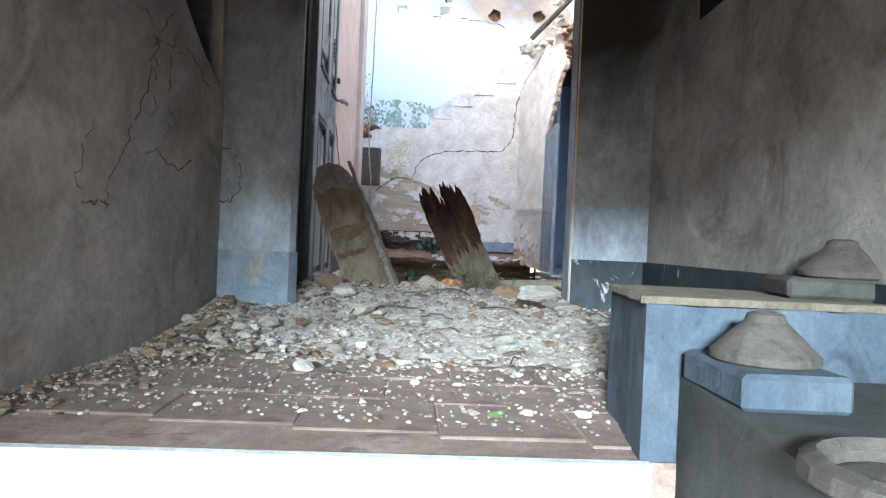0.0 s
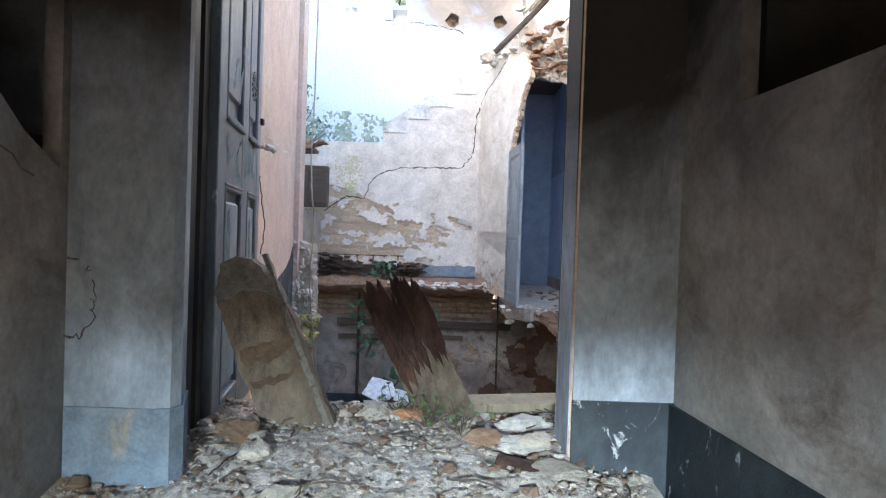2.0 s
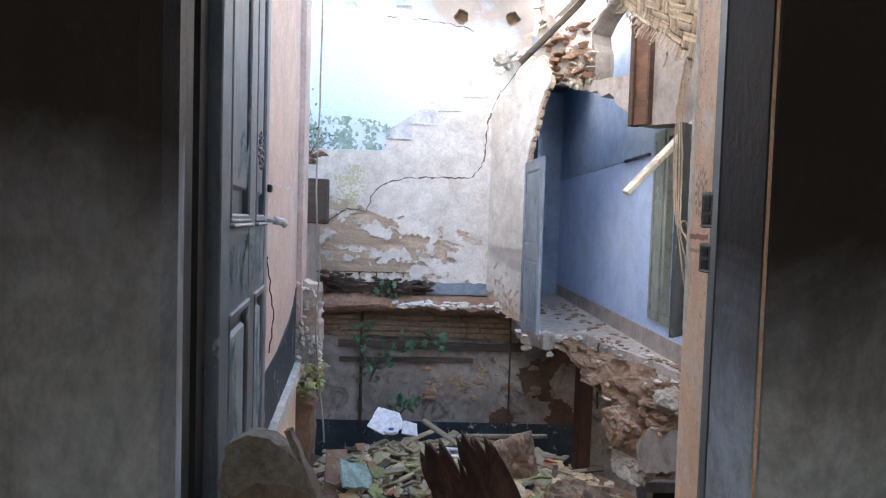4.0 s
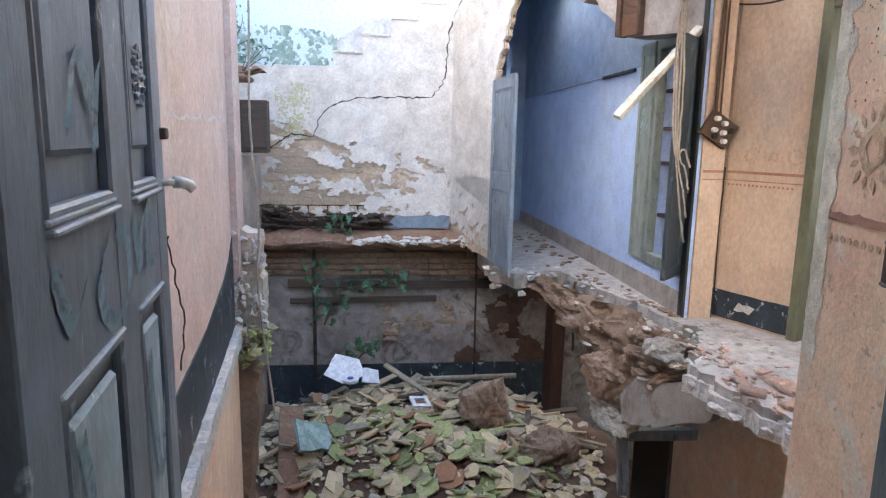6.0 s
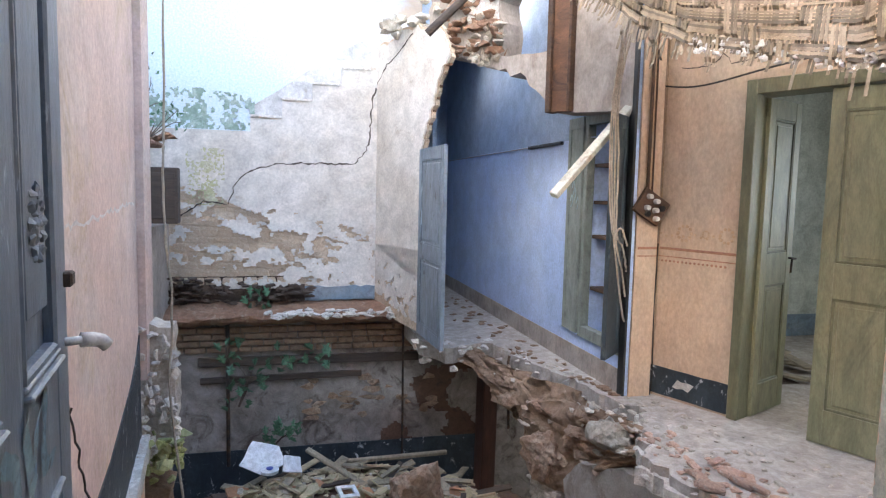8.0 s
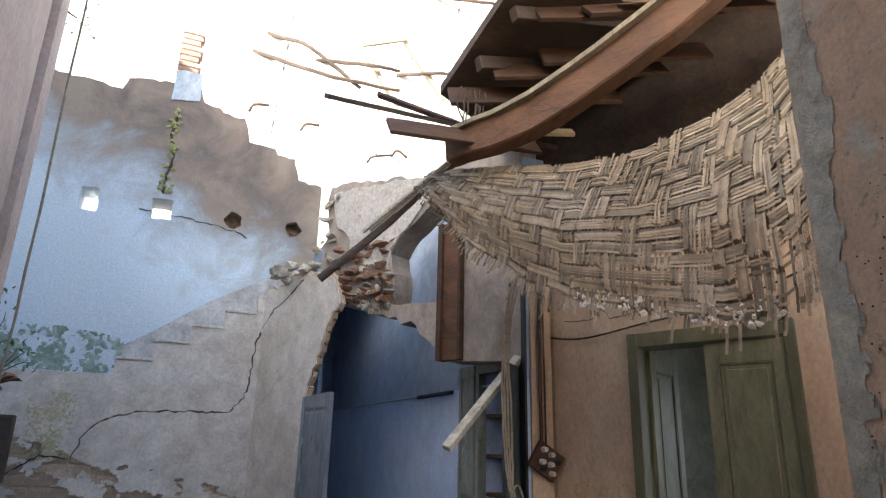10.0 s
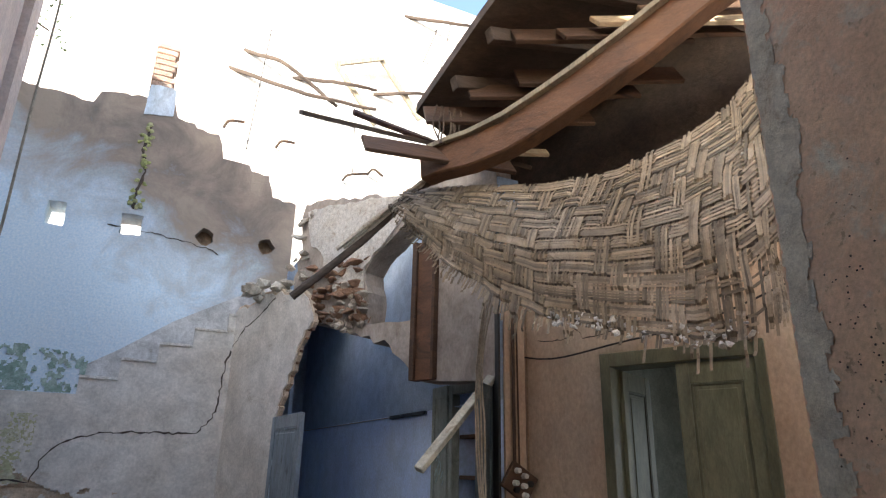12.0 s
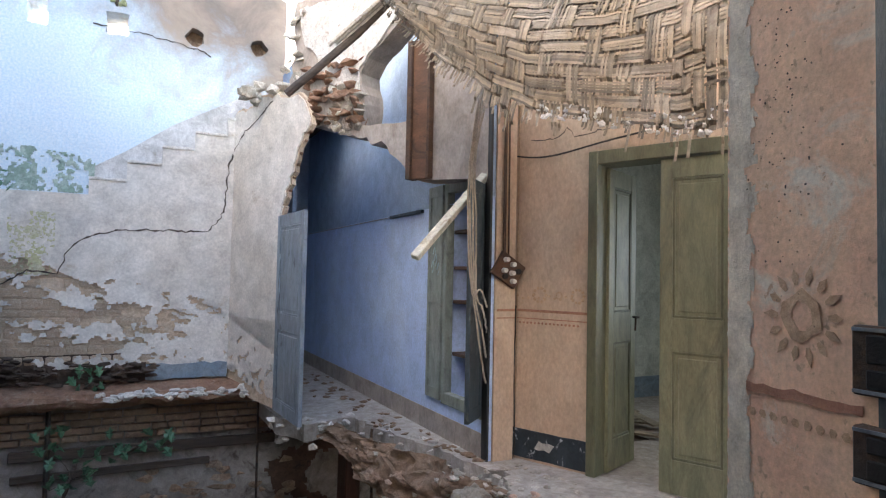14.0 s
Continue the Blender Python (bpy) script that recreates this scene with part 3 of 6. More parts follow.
slant = arith("MULTIPLY", sx.outputs["X"], -0.55)
wash = arith("ADD", arith("ADD", height, slant), arith("MULTIPLY", arith("SUBTRACT", big, 0.5), 3.0))
blue = mix_node(n, l, ramp_node(n, l, fine, 0.35, 0.65), (0.48, 0.61, 0.72), (0.70, 0.75, 0.79))
bare = mix_node(n, l, ramp_node(n, l, big, 0.4, 0.62), (0.33, 0.265, 0.21), (0.17, 0.14, 0.12))
wash_scaled = arith("MULTIPLY", wash, 0.9)
col = mix_node(n, l, ramp_node(n, l, wash_scaled, 0.0, 1.0), bare, blue)
l.new(col, b.inputs["Base Color"])
b.inputs["Roughness"].default_value = 0.9
bp = n.new("ShaderNodeBump")
bp.inputs["Strength"].default_value, bp.inputs["Distance"].default_value = 0.5, 0.02
l.new(noise_node(n, l, tc.outputs["Object"], 12, 8, 0.7), bp.inputs["Height"])
l.new(bp.outputs[0], b.inputs["Normal"])
M["far_upper"] = m


def ring(cx, cz, r, k=10, seed=0):
    rnd = random.Random(seed)
    return [(cx + r * rnd.uniform(0.8, 1.15) * math.cos(a * math.tau / k), cz + r * rnd.uniform(0.8, 1.15) * math.sin(a * math.tau / k)) for a in range(k)]


FW = upright((0, FAR), (1, FAR))
rnd_m = random.Random(77)
holes = [ragged(rect(-1.55, -1.38, 3.84, 4.10), 0.008, 0.05, 5, True), ragged(rect(-0.87, -0.65, 3.86, 4.09), 0.02, 0.06, 6, True), ring(0.0, 3.97, 0.10, 10, 1), ring(0.68, 3.97, 0.095, 10, 2)]
far = thing("wall_far", "tall broken wall with pale blue wash over peeling cream plaster and a staircase scar", "wall", kind="structure")
part("render", slab(B(), [(0.98, 0.30), (-2.6, 0.30)] + top, FW, -0.38, holes), M["far_upper"], far)
bm = B()
box(bm, -0.15, 0.15, FAR + 0.14, FAR + 0.20, 3.8, 4.15)
box(bm, 0.52, 0.85, FAR + 0.14, FAR + 0.20, 3.8, 4.15)
part("socket", bm, M["earth"], far, "brown putlog holes")
# tan band under the wash, along the stair scar, and the cream plaster below it in steps
steps = [(-2.6, 2.17), (-0.95, 2.17), (-0.95, 2.34), (-0.61, 2.34), (-0.61, 2.54), (-0.28, 2.54), (-0.28, 2.73), (0.04, 2.73), (0.04, 2.92), (0.37, 2.92), (0.37, 3.11), (0.62, 3.11)]
part("string_band", slab(B(), [(-0.95, 2.30), (-0.5, 2.34), (0.0, 2.7), (0.7, 3.0), (1.1, 3.4), (0.95, 3.62), (0.5, 3.37), (-0.18, 2.98), (-0.64, 2.64), (-0.95, 2.44)], FW, 0.008), M["string"], far)
part("plaster_upper", slab(B(), [(0.62, 1.75), (-2.6, 1.75)] + steps, FW, 0.035), M["white_plaster"], far, "cream plaster stepped along the lost staircase")
bm = B()
for (u0, v0), (u1, v1) in zip(steps[1:], steps[2:]):
    if v0 == v1:
        slab(bm, ragged(rect(u0, u1, v0 - 0.012, v0 + 0.012), 0.004, 0.06, int(u0 * 100)), FW, 0.05)
part("tread_edge", bm, M["lime_crumb"], far, "chipped white edges of the lost treads")
part("masonry", slab(B(), rect(-2.6, 0.62, 0.40, 1.751), FW, 0.012), M["rubble_wall"], far)


def far_keep(u, v):
    edge = 1.55 - 0.22 * (u + 1.8) + 0.16 * nz(u, v, 1.0, 2.5)
    if v > edge:
        return True
    t = (u + 1.9) / 2.4
    if u > 0.40:
        return nz(u, v, 9, 14) > -0.25
    return nz(u, v * 2.2, 4.0, 2.6) + 0.7 * nz(u, v * 1.8, 2.0, 8.0) + 0.45 * nz(u, v * 1.5, 6.0, 19.0) > 0.40 - 0.75 * t


part("plaster_lower", peel(B(), FW, -2.6, 0.62, 0.42, 1.752, 0.018, far_keep, 0.0345, 2), M["white_plaster"], far, "cream plaster flaking off in scabs")
rnd = random.Random(11)
stones = []
for k in range(4):
    bm = B()
    box(bm, -0.5, 0.5, -0.5, 0.5, -0.5, 0.5, None, 0.12)
    for v in bm.verts:
        v.co += Vector((nz(v.co.x, v.co.z, k, 2), nz(v.co.y, v.co.z, k + 5, 2), nz(v.co.x, v.co.y, k + 9, 2))) * 0.12
    stones.append(mesh_of(bm, "stone", M["rubble_wall"]))
z = 0.46
while z < 1.55:
    h = rnd.uniform(0.07, 0.12)
    x = -2.1 + rnd.uniform(0, 0.1)
    while x < -0.15 - (z - 0.4) * 0.5:
        w = rnd.uniform(0.12, 0.26)
        if rnd.random() < 0.85:
            o = new("stone", stones[rnd.randrange(4)])
            o.parent = far
            o.location = (x + w / 2, FAR - 0.008, z + h / 2)
            o.scale = (w * 0.94, 0.025 + rnd.uniform(0, 0.016), h * 0.9)
        x += w
    z += h
part("crack", ribbon(B(), FW, [(-1.75, 1.18), (-1.45, 1.4), (-1.18, 1.36), (-1.13, 1.55), (-1.02, 1.70), (-0.68, 1.83), (-0.2, 1.84), (0.19, 1.84), (0.33, 2.0), (0.37, 2.2), (0.40, 2.63), (0.46, 2.77)], 0.011, 0.038, 4), M["crack"], far, "long dark crack")
part("crack", ribbon(B(), FW, [(-0.98, 3.93), (-0.6, 3.92), (-0.1, 3.86), (0.1, 3.82), (0.22, 3.76)], 0.008, 0.006, 5), M["crack"], far)
part("crack", ribbon(B(), FW, [(-0.74, 5.2), (-0.78, 4.9), (-0.72, 4.6), (-0.77, 4.3), (-0.76, 4.1)], 0.02, 0.006, 6), M["crack"], far, "mossy vertical crack")
bm = B()
for k in range(40):
    z = 4.15 + 1.05 * rnd_m.random()
    lump(bm, (-0.76 + rnd_m.gauss(0, 0.035), FAR - 0.012, z), (0.03, 0.012, 0.03), k, 1)
part("moss", bm, M["tile_moss"], far, "moss tufts in the crack")
part("algae_patch", peel(B(), FW, -2.4, -0.9, 2.18, 2.62, 0.014, lambda u, v: nz(u, v, 3, 5) + 0.9 * nz(u, v, 8, 22) > -0.30 + (v - 2.2) * 1.2 + max(0, u + 1.3) * 0.8, 0.010, 3), M["algae"], far, "green algae")
part("algae_patch", peel(B(), FW, -1.62, -1.22, 1.35, 1.98, 0.012, lambda u, v: nz(u, v, 5, 7) + 1.2 * nz(u, v, 7, 34) > -0.05 + abs(u + 1.42) * 2.0, 0.037, 3), M["algae_yellow"], far, "yellow-green algae")
# small pier and blue block left standing on the wall's top
pier = thing("brick_pier", "small brick stub with pale blue plaster on the wall top", "pier")
bm = B()
for k in range(9):
    box(bm, -0.84 + 0.015 * (k % 2), -0.62 + 0.02 * (k % 3), FAR + 0.05, FAR + 0.28, 5.66 + k * 0.075, 5.725 + k * 0.075, None, 0.008)
part("bricks", bm, M["brick"], pier)
part("core", box(B(), -0.81, -0.63, FAR + 0.06, FAR + 0.27, 5.6, 6.32), M["earth"], pier)
part("plaster_block", slab(B(), ragged([(-0.84, 5.30), (-0.54, 5.36), (-0.54, 5.72), (-0.82, 5.70)], 0.01, 0.08, 8, True), FW @ Matrix.Translation((0, 0, 0.012)), -0.3), M["blue_wash"], pier, "pale blue plaster block")

# floor remnant and rotted joist band at the foot of the far wall
ledge = thing("floor_remnant", "broken edge of the fallen floor with earth, splinters and rubble along the far wall", "floor remnant", kind="structure")


def ledge_fn(s, t):
    x = -2.3 + 3.0 * s
    depth = 0.34 + 0.08 * nz(x, 0, 3, 3) + 0.25 * max(0, s - 0.7)
    a = t * math.pi
    y = FAR - depth * math.sin(a) ** 0.7 - 0.03 * nz(x * 6, t * 6, 1) - 0.002
    zt = 0.27 - (0.26 + 0.06 * nz(x, 1, 2, 4)) * t
    return Vector((x, y, zt + 0.025 * nz(x * 8, t * 8, 5)))


part("earth_edge", rough_grid(B(), ledge_fn, 90, 12), M["earth_red"], ledge)
bm = B()
rnd = random.Random(21)
for k in range(120):
    x = rnd.uniform(-1.8, -0.3)
    lump(bm, (x, FAR - rnd.uniform(0.02, 0.2), rnd.uniform(0.27, 0.5 - 0.1 * (x + 1))), [rnd.uniform(0.03, 0.09), rnd.uniform(0.02, 0.05), rnd.uniform(0.012, 0.035)], k, 1)
part("rubble", bm, M["earth_dark"], ledge, "dark crumbled filling")
# Dark sheet paints the shade inside the cavity along the wall foot.
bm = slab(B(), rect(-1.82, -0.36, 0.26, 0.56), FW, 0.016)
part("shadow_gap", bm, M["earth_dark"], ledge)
part("baseboard", slab(B(), ragged(rect(-0.36, 0.44, 0.28, 0.44), 0.012, 0.08, 12, True), FW, 0.05), M["dado_blue"], ledge, "grey dado fragment")
bm = B()
for k in range(70):
    s = rnd.uniform(0.5, 1.0)
    p = ledge_fn(s, rnd.uniform(0.25, 0.5))
    lump(bm, p, [rnd.uniform(0.03, 0.08), rnd.uniform(0.03, 0.06), rnd.uniform(0.015, 0.035)], k + 200, 1)
part("plaster_dust", bm, M["lime_crumb"], ledge, "white crumbled lime plaster")

# lower storey
low = thing("wall_far_lower", "cream wall of the lower storey darkened for shade, with a dark dado and stone patches", "wall", kind="structure")
# Plaster colour holds the lower storey's shade as well as its stains.
part("plaster", slab(B(), [(-2.6, GROUND), (3.4, GROUND), (3.4, -0.2), (0.72, -0.2), (0.72, 0.29), (-2.6, 0.29)], FW, -0.4), M["low_plaster"], low)
bm = B()
for row in range(4):
    x = -2.0
    while x < 1.9:
        w = rnd.uniform(0.15, 0.35)
        box(bm, x, x + w - 0.012, FAR - 0.05 - rnd.uniform(0, 0.02), FAR, -0.30 + row * 0.075, -0.24 + row * 0.075, None, 0.008)
        x += w
part("stone_courses", bm, M["earth"], low)
part("dado", slab(B(), rect(-2.6, 1.9, GROUND, -1.46), FW, 0.012), M["dado"], low, "black painted dado")
bm = B()
for k in range(26):
    lump(bm, (rnd.uniform(-0.5, 1.2), FAR - 0.01, rnd.uniform(-1.15, -0.65)), [rnd.uniform(0.05, 0.13), 0.02, rnd.uniform(0.03, 0.06)], k + 40, 1)
part("bare_stones", bm, M["rock"], low)
# Bare patch, its colour darkened for the shadow under the blue room floor.
part("peeled_patch", peel(B(), FW, 0.3, 1.9, -1.5, -0.35, 0.03, lambda u, v: nz(u, v, 6, 2.2) + 0.3 * nz(u, v, 3, 9) > 0.12 - (u - 1.0) * 0.35, 0.008, 9), M["earth_shaded"], low)
solo("wooden_rail", beam(B(), (-1.52, FAR - 0.05, -0.40), (0.98, FAR - 0.05, -0.42), 0.05, 0.10, 0, 0.006), M["wood_dark"], "dark wooden rail fixed along the lower wall", "rail")
solo("wooden_rail", beam(B(), (-1.5, FAR - 0.04, -0.62), (0.3, FAR - 0.04, -0.60), 0.04, 0.07, 0, 0.006), M["wood_dark"], "dark stained batten along the lower wall", "rail")
bm = B()
tube(bm, [(-1.2, FAR - 0.1, 0.1), (-1.2, FAR - 0.1, -1.6)], 0.022, 8)
solo("iron_pipe", bm, M["iron"], "rusty upright pipe on the lower wall", "pipe")
bm = B()
tube(bm, [(0.78, FAR - 0.12, 0.1), (0.79, FAR - 0.12, -1.6)], 0.014, 6)
solo("iron_pipe", bm, M["iron"], "thin rusty rod hanging before the lower wall", "pipe")
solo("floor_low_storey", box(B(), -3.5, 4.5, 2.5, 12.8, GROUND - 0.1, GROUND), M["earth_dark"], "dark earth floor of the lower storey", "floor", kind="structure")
solo("timber_post", beam(B(), (1.62, 9.25, GROUND), (1.64, 9.25, -0.10), 0.30, 0.16, 0, 0.01), M["post_wood"], "reddish wooden post under the upper floor", "post")

# white side wall next to the far wall, with a broken end
SW = upright((0.45, FAR), (0.82, 9.08))
side = thing("wall_side", "cream plastered side wall with a toothed broken end", "wall", kind="structure")
end = ragged([(0.99, 0.05), (0.98, 0.6), (0.97, 1.2), (0.98, 2.0), (1.07, 2.24), (1.19, 2.5), (1.30, 2.72), (1.44, 2.86)], 0.03, 0.06, 14)
tp = ragged([(1.44, 2.86), (1.36, 3.05), (1.2, 3.2), (0.9, 3.25), (0.55, 3.3), (0.3, 3.2), (-0.1, 3.15)], 0.04, 0.08, 15)
part("masonry", slab(B(), [(-0.1, 0.2), (0.5, 0.1)] + end + tp[1:], SW, -0.05), M["rubble_wall"], side)
part("plaster", slab(B(), [(-0.06, 0.95), (0.5, 0.75), (0.95, 0.6)] + [(u - 0.02, v) for u, v in end[10:]] + [(u, v - 0.03) for u, v in tp[1:-1]] + [(-0.06, 3.1)], SW, 0.016), M["white_plaster"], side)
part("plaster_scabs", peel(B(), SW, -0.04, 0.97, 0.16, 0.96, 0.02, lambda u, v: nz(u, v, 9, 13) + 0.4 * nz(u, v, 2, 5) > -0.15 - (v - 0.3) * 0.7 and v > 0.38 - 0.28 * u, 0.016, 6), M["white_plaster"], side, "cream plaster flaking in small scabs")
bm = B()
for k, (u, v) in enumerate(end[::2]):
    box(bm, u - 0.06, u + rnd.uniform(0.0, 0.022), v - 0.012, v + 0.012, -0.048, -0.01, SW, 0.004)
part("brick_teeth", bm, M["earth_red"], side, "toothed broken bricks")
part("crack", ribbon(B(), SW, [(0.02, 2.75), (0.25, 2.95), (0.5, 3.05), (0.8, 3.22)], 0.012, 0.018, 7), M["crack"], side)

# partition above the lost wall: broken lintel, torn brickwork, hole into the blue room
PW = upright((0.42, FAR), (2.0, 6.95))
upper = thing("wall_partition", "torn upper partition wall with raw brick and a ragged opening", "wall", kind="structure")
outline = ragged([(1.0, 3.1), (1.36, 2.86), (1.7, 2.78), (1.97, 2.68), (2.3, 2.58), (2.5, 2.40), (2.66, 2.24)], 0.03, 0.07, 16) + [(3.42, 2.2), (3.42, 4.25), (2.75, 4.1)] + \
    ragged([(2.6, 4.05), (2.26, 4.0), (1.9, 4.08), (1.5, 4.15), (1.05, 4.2), (0.98, 4.0), (1.05, 3.7), (0.95, 3.4)], 0.03, 0.07, 17)
hole = ragged([(2.0, 2.80), (2.3, 2.78), (2.66, 2.76), (2.66, 3.75), (2.5, 3.74), (2.3, 3.58), (2.05, 3.42), (1.97, 3.3), (2.03, 3.0)], 0.015, 0.08, 18, True)
part("masonry", slab(B(), outline, PW, -0.26, [hole]), M["grey_render"], upper)
part("white_plaster", slab(B(), ragged([(1.5, 3.3), (1.98, 3.02), (1.96, 3.34), (2.28, 3.62), (2.5, 3.8), (2.45, 3.98), (1.9, 4.04), (1.4, 4.1), (1.1, 4.1), (1.2, 3.7), (1.35, 3.6)], 0.02, 0.08, 19, True), PW, 0.02), M["lime_crumb"], upper, "crumbling white plaster")
bm = B()
for k in range(60):
    u, v = rnd.uniform(1.2, 2.0), rnd.uniform(2.85, 3.45)
    p = PW @ Vector((u, v, rnd.uniform(-0.02, 0.05)))
    lump(bm, p, [rnd.uniform(0.04, 0.11), rnd.uniform(0.04, 0.09), rnd.uniform(0.025, 0.06)], k + 60, 1)
part("raw_brickwork", bm, M["earth_red"], upper, "raw red brown brickwork")
bm = B()
for k in range(46):
    u = rnd.choice((rnd.uniform(0.9, 1.2), rnd.uniform(1.6, 2.0)))
    v = rnd.uniform(2.75, 3.2) if u > 1.5 else rnd.uniform(3.1, 4.1)
    p = PW @ Vector((u, v, rnd.uniform(-0.02, 0.05)))
    lump(bm, p, [rnd.uniform(0.03, 0.09), rnd.uniform(0.03, 0.08), rnd.uniform(0.025, 0.06)], k + 160, 1)
part("broken_mortar", bm, M["stone_pale"], upper, "pale broken mortar")
bm = B()
for k in range(16):
    p = Vector((0.62, 9.5, 3.22)) + Vector((rnd.uniform(-0.16, 0.2), rnd.uniform(-0.3, 0.35), rnd.uniform(-0.06, 0.14)))
    lump(bm, p, [rnd.uniform(0.05, 0.12), rnd.uniform(0.05, 0.1), rnd.uniform(0.03, 0.07)], k + 260, 1)
part("loose_bricks", bm, M["stone_pale"], upper, "loose broken bricks on the wall top")
shut = thing("wooden_shutter", "reddish brown wooden shutter hanging in the torn wall opening", "shutter")
m4 = PW @ Matrix.Translation((2.70, 2.24, 0.02))
bm = B()
box(bm, -0.06, 0.12, 0.0, 1.2, -0.02, 0.03, m4, 0.004)
part("board", bm, M["beam_wood"], shut)
bm = B()
box(bm, -0.10, -0.05, 0.0, 1.2, -0.05, 0.06, m4, 0.004)
box(bm, 0.11, 0.14, 0.0, 1.2, -0.02, 0.045, m4, 0.004)
part("stile", bm, M["wood_brown"], shut, "darker frame strip")

# ---- blue room ----
BLUE_X = 2.0
BW = upright((BLUE_X, 13.0), (BLUE_X, 6.95))
wall("wall_blue", (BLUE_X, 13.0), (BLUE_X, 6.95), rect(0, 6.05, -0.15, 2.06), -0.2, M["blue_room"], "bright blue limewashed wall with a recessed cupboard", [rect(5.27, 5.93, 0.34, 2.055)])
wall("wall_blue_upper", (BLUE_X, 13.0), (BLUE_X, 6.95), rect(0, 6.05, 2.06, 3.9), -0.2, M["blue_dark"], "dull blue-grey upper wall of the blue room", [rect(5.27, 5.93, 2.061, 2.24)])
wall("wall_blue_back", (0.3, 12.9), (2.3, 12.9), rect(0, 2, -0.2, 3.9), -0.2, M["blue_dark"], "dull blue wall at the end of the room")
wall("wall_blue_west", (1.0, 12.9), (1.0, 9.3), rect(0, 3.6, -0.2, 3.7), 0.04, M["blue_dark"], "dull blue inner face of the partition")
solo("ceiling_blue_room", box(B(), 1.05, 2.3, 10.4, 13.1, 3.62, 3.74), M["wood_dark"], "dark boarded ceiling over the blue room", "ceiling", kind="structure")
solo("baseboard", slab(B(), rect(0, 6.05, -0.02, 0.19), BW, 0.008), M["grey_render"], "grey-brown painted base band along the blue wall", "dado", kind="structure")
solo("wall_rail", slab(B(), rect(3.9, 4.75, 2.03, 2.06), BW, 0.03), M["dado"], "thin dark painted rail on the blue wall", "rail")
bm = B()
tube(bm, [BW @ Vector((0, 2.05, 0.004)), BW @ Vector((3.9, 2.05, 0.004))], 0.006, 5)
solo("wall_line", bm, M["grey_render"], "faint paint line across the blue wall", "trim", kind="structure")
solo("corner_post", slab(B(), rect(5.98, 6.06, -0.1, 3.6), BW, 0.02), M["frame_black"], "dark blue-green painted edge of the wall end", "post", kind="structure")
solo("wall_end", box(B(), 2.03, 2.21, 6.925, 6.948, -0.06, 3.6), M["orange"], "apricot limewashed end of the blue wall", "wall", kind="structure")
cup = thing("wall_cupboard", "grey-green built-in wall cupboard with bare shelves and an open door", "cupboard")
m4 = BW
bm = B()
for u0, u1, v0, v1 in ((5.25, 5.31, 0.30, 2.26), (5.89, 5.975, 0.30, 2.26), (5.31, 5.89, 2.16, 2.26), (5.31, 5.89, 0.30, 0.40)):
    box(bm, u0, u1, v0, v1, -0.05, 0.025, m4, 0.004)
part("cupboard_frame", bm, M["shelf_green"], cup)
bm = B()
box(bm, 5.27, 5.93, 0.34, 2.2, -0.30, -0.28, m4)
part("back_panel", bm, M["blue_room"], cup)
bm = B()
box(bm, 5.27, 5.29, 0.34, 2.2, -0.28, -0.05, m4)
box(bm, 5.91, 5.93, 0.34, 2.2, -0.28, -0.05, m4)
part("side_panel", bm, M["blue_room"], cup)
for v in (0.72, 1.18, 1.48, 1.80):
    part("shelf", box(B(), 5.29, 5.91, v, v + 0.03, -0.278, -0.06, m4, 0.003), M["wood_brown"], cup)
dm = BW @ Matrix.Translation((5.965, 0, 0.03)) @ pose(0, 0, 0, 0, 133, 0) @ Matrix.Translation((-0.32, 0, 0))
door = part("door", box(B(), 0.0, 0.32, 0.33, 2.16, -0.010, 0.010, dm, 0.004), M["cupboard_dark"], cup, "dark blue-grey cupboard door standing open")
for u0, u1, v0, v1 in ((0.0, 0.06, 0.33, 2.16), (0.26, 0.32, 0.33, 2.16), (0.06, 0.26, 0.33, 0.43), (0.06, 0.26, 1.14, 1.24), (0.06, 0.26, 2.06, 2.16)):
    part("stile", box(B(), u0, u1, v0, v1, -0.018, 0.018, dm, 0.003), M["cupboard_dark"], door)
side_leaf = part("door", box(B(), 4.95, 5.245, 0.32, 2.24, 0.012, 0.030, m4, 0.003), M["shelf_green"], cup, "grey-green cupboard leaf folded flat against the blue wall")
for u0, u1, v0, v1 in ((4.95, 5.0, 0.32, 2.24), (5.195, 5.245, 0.32, 2.24), (5.0, 5.195, 0.32, 0.42), (5.0, 5.195, 1.18, 1.28), (5.0, 5.195, 2.14, 2.24)):
    part("stile", box(B(), u0, u1, v0, v1, 0.030, 0.040, m4, 0.002), M["shelf_green"], side_leaf)
bm = B()
for k, (u, v) in enumerate(((5.02, 1.50), (5.08, 1.56), (5.14, 1.48), (5.05, 1.62))):
    tube(bm, curve_pts([m4 @ Vector((u, v, 0.034)), m4 @ Vector((u + 0.03, v + 0.06, 0.034)), m4 @ Vector((u + 0.05, v, 0.034)), m4 @ Vector((u + 0.02, v - 0.05, 0.034))], 4), 0.005, 4)
part("chalk_scrawl", bm, M["chalk"], side_leaf, "pale chalk scribble")
solo("dark_bottle", lathe(B(), [(0.045, 0), (0.05, 0.02), (0.05, 0.12), (0.02, 0.17), (0.018, 0.22)], 12, tuple(BW @ Vector((5.45, 0.40, -0.18)))), M["soot_shade"], "dark bottle in the bottom of the cupboard", "bottle", smooth=True)
solo("dark_bundle", lump(B(), BW @ Vector((5.64, 0.47, -0.18)), (0.1, 0.08, 0.08), 5), M["cable_dark"], "dark crumpled bundle in the cupboard", "bundle")

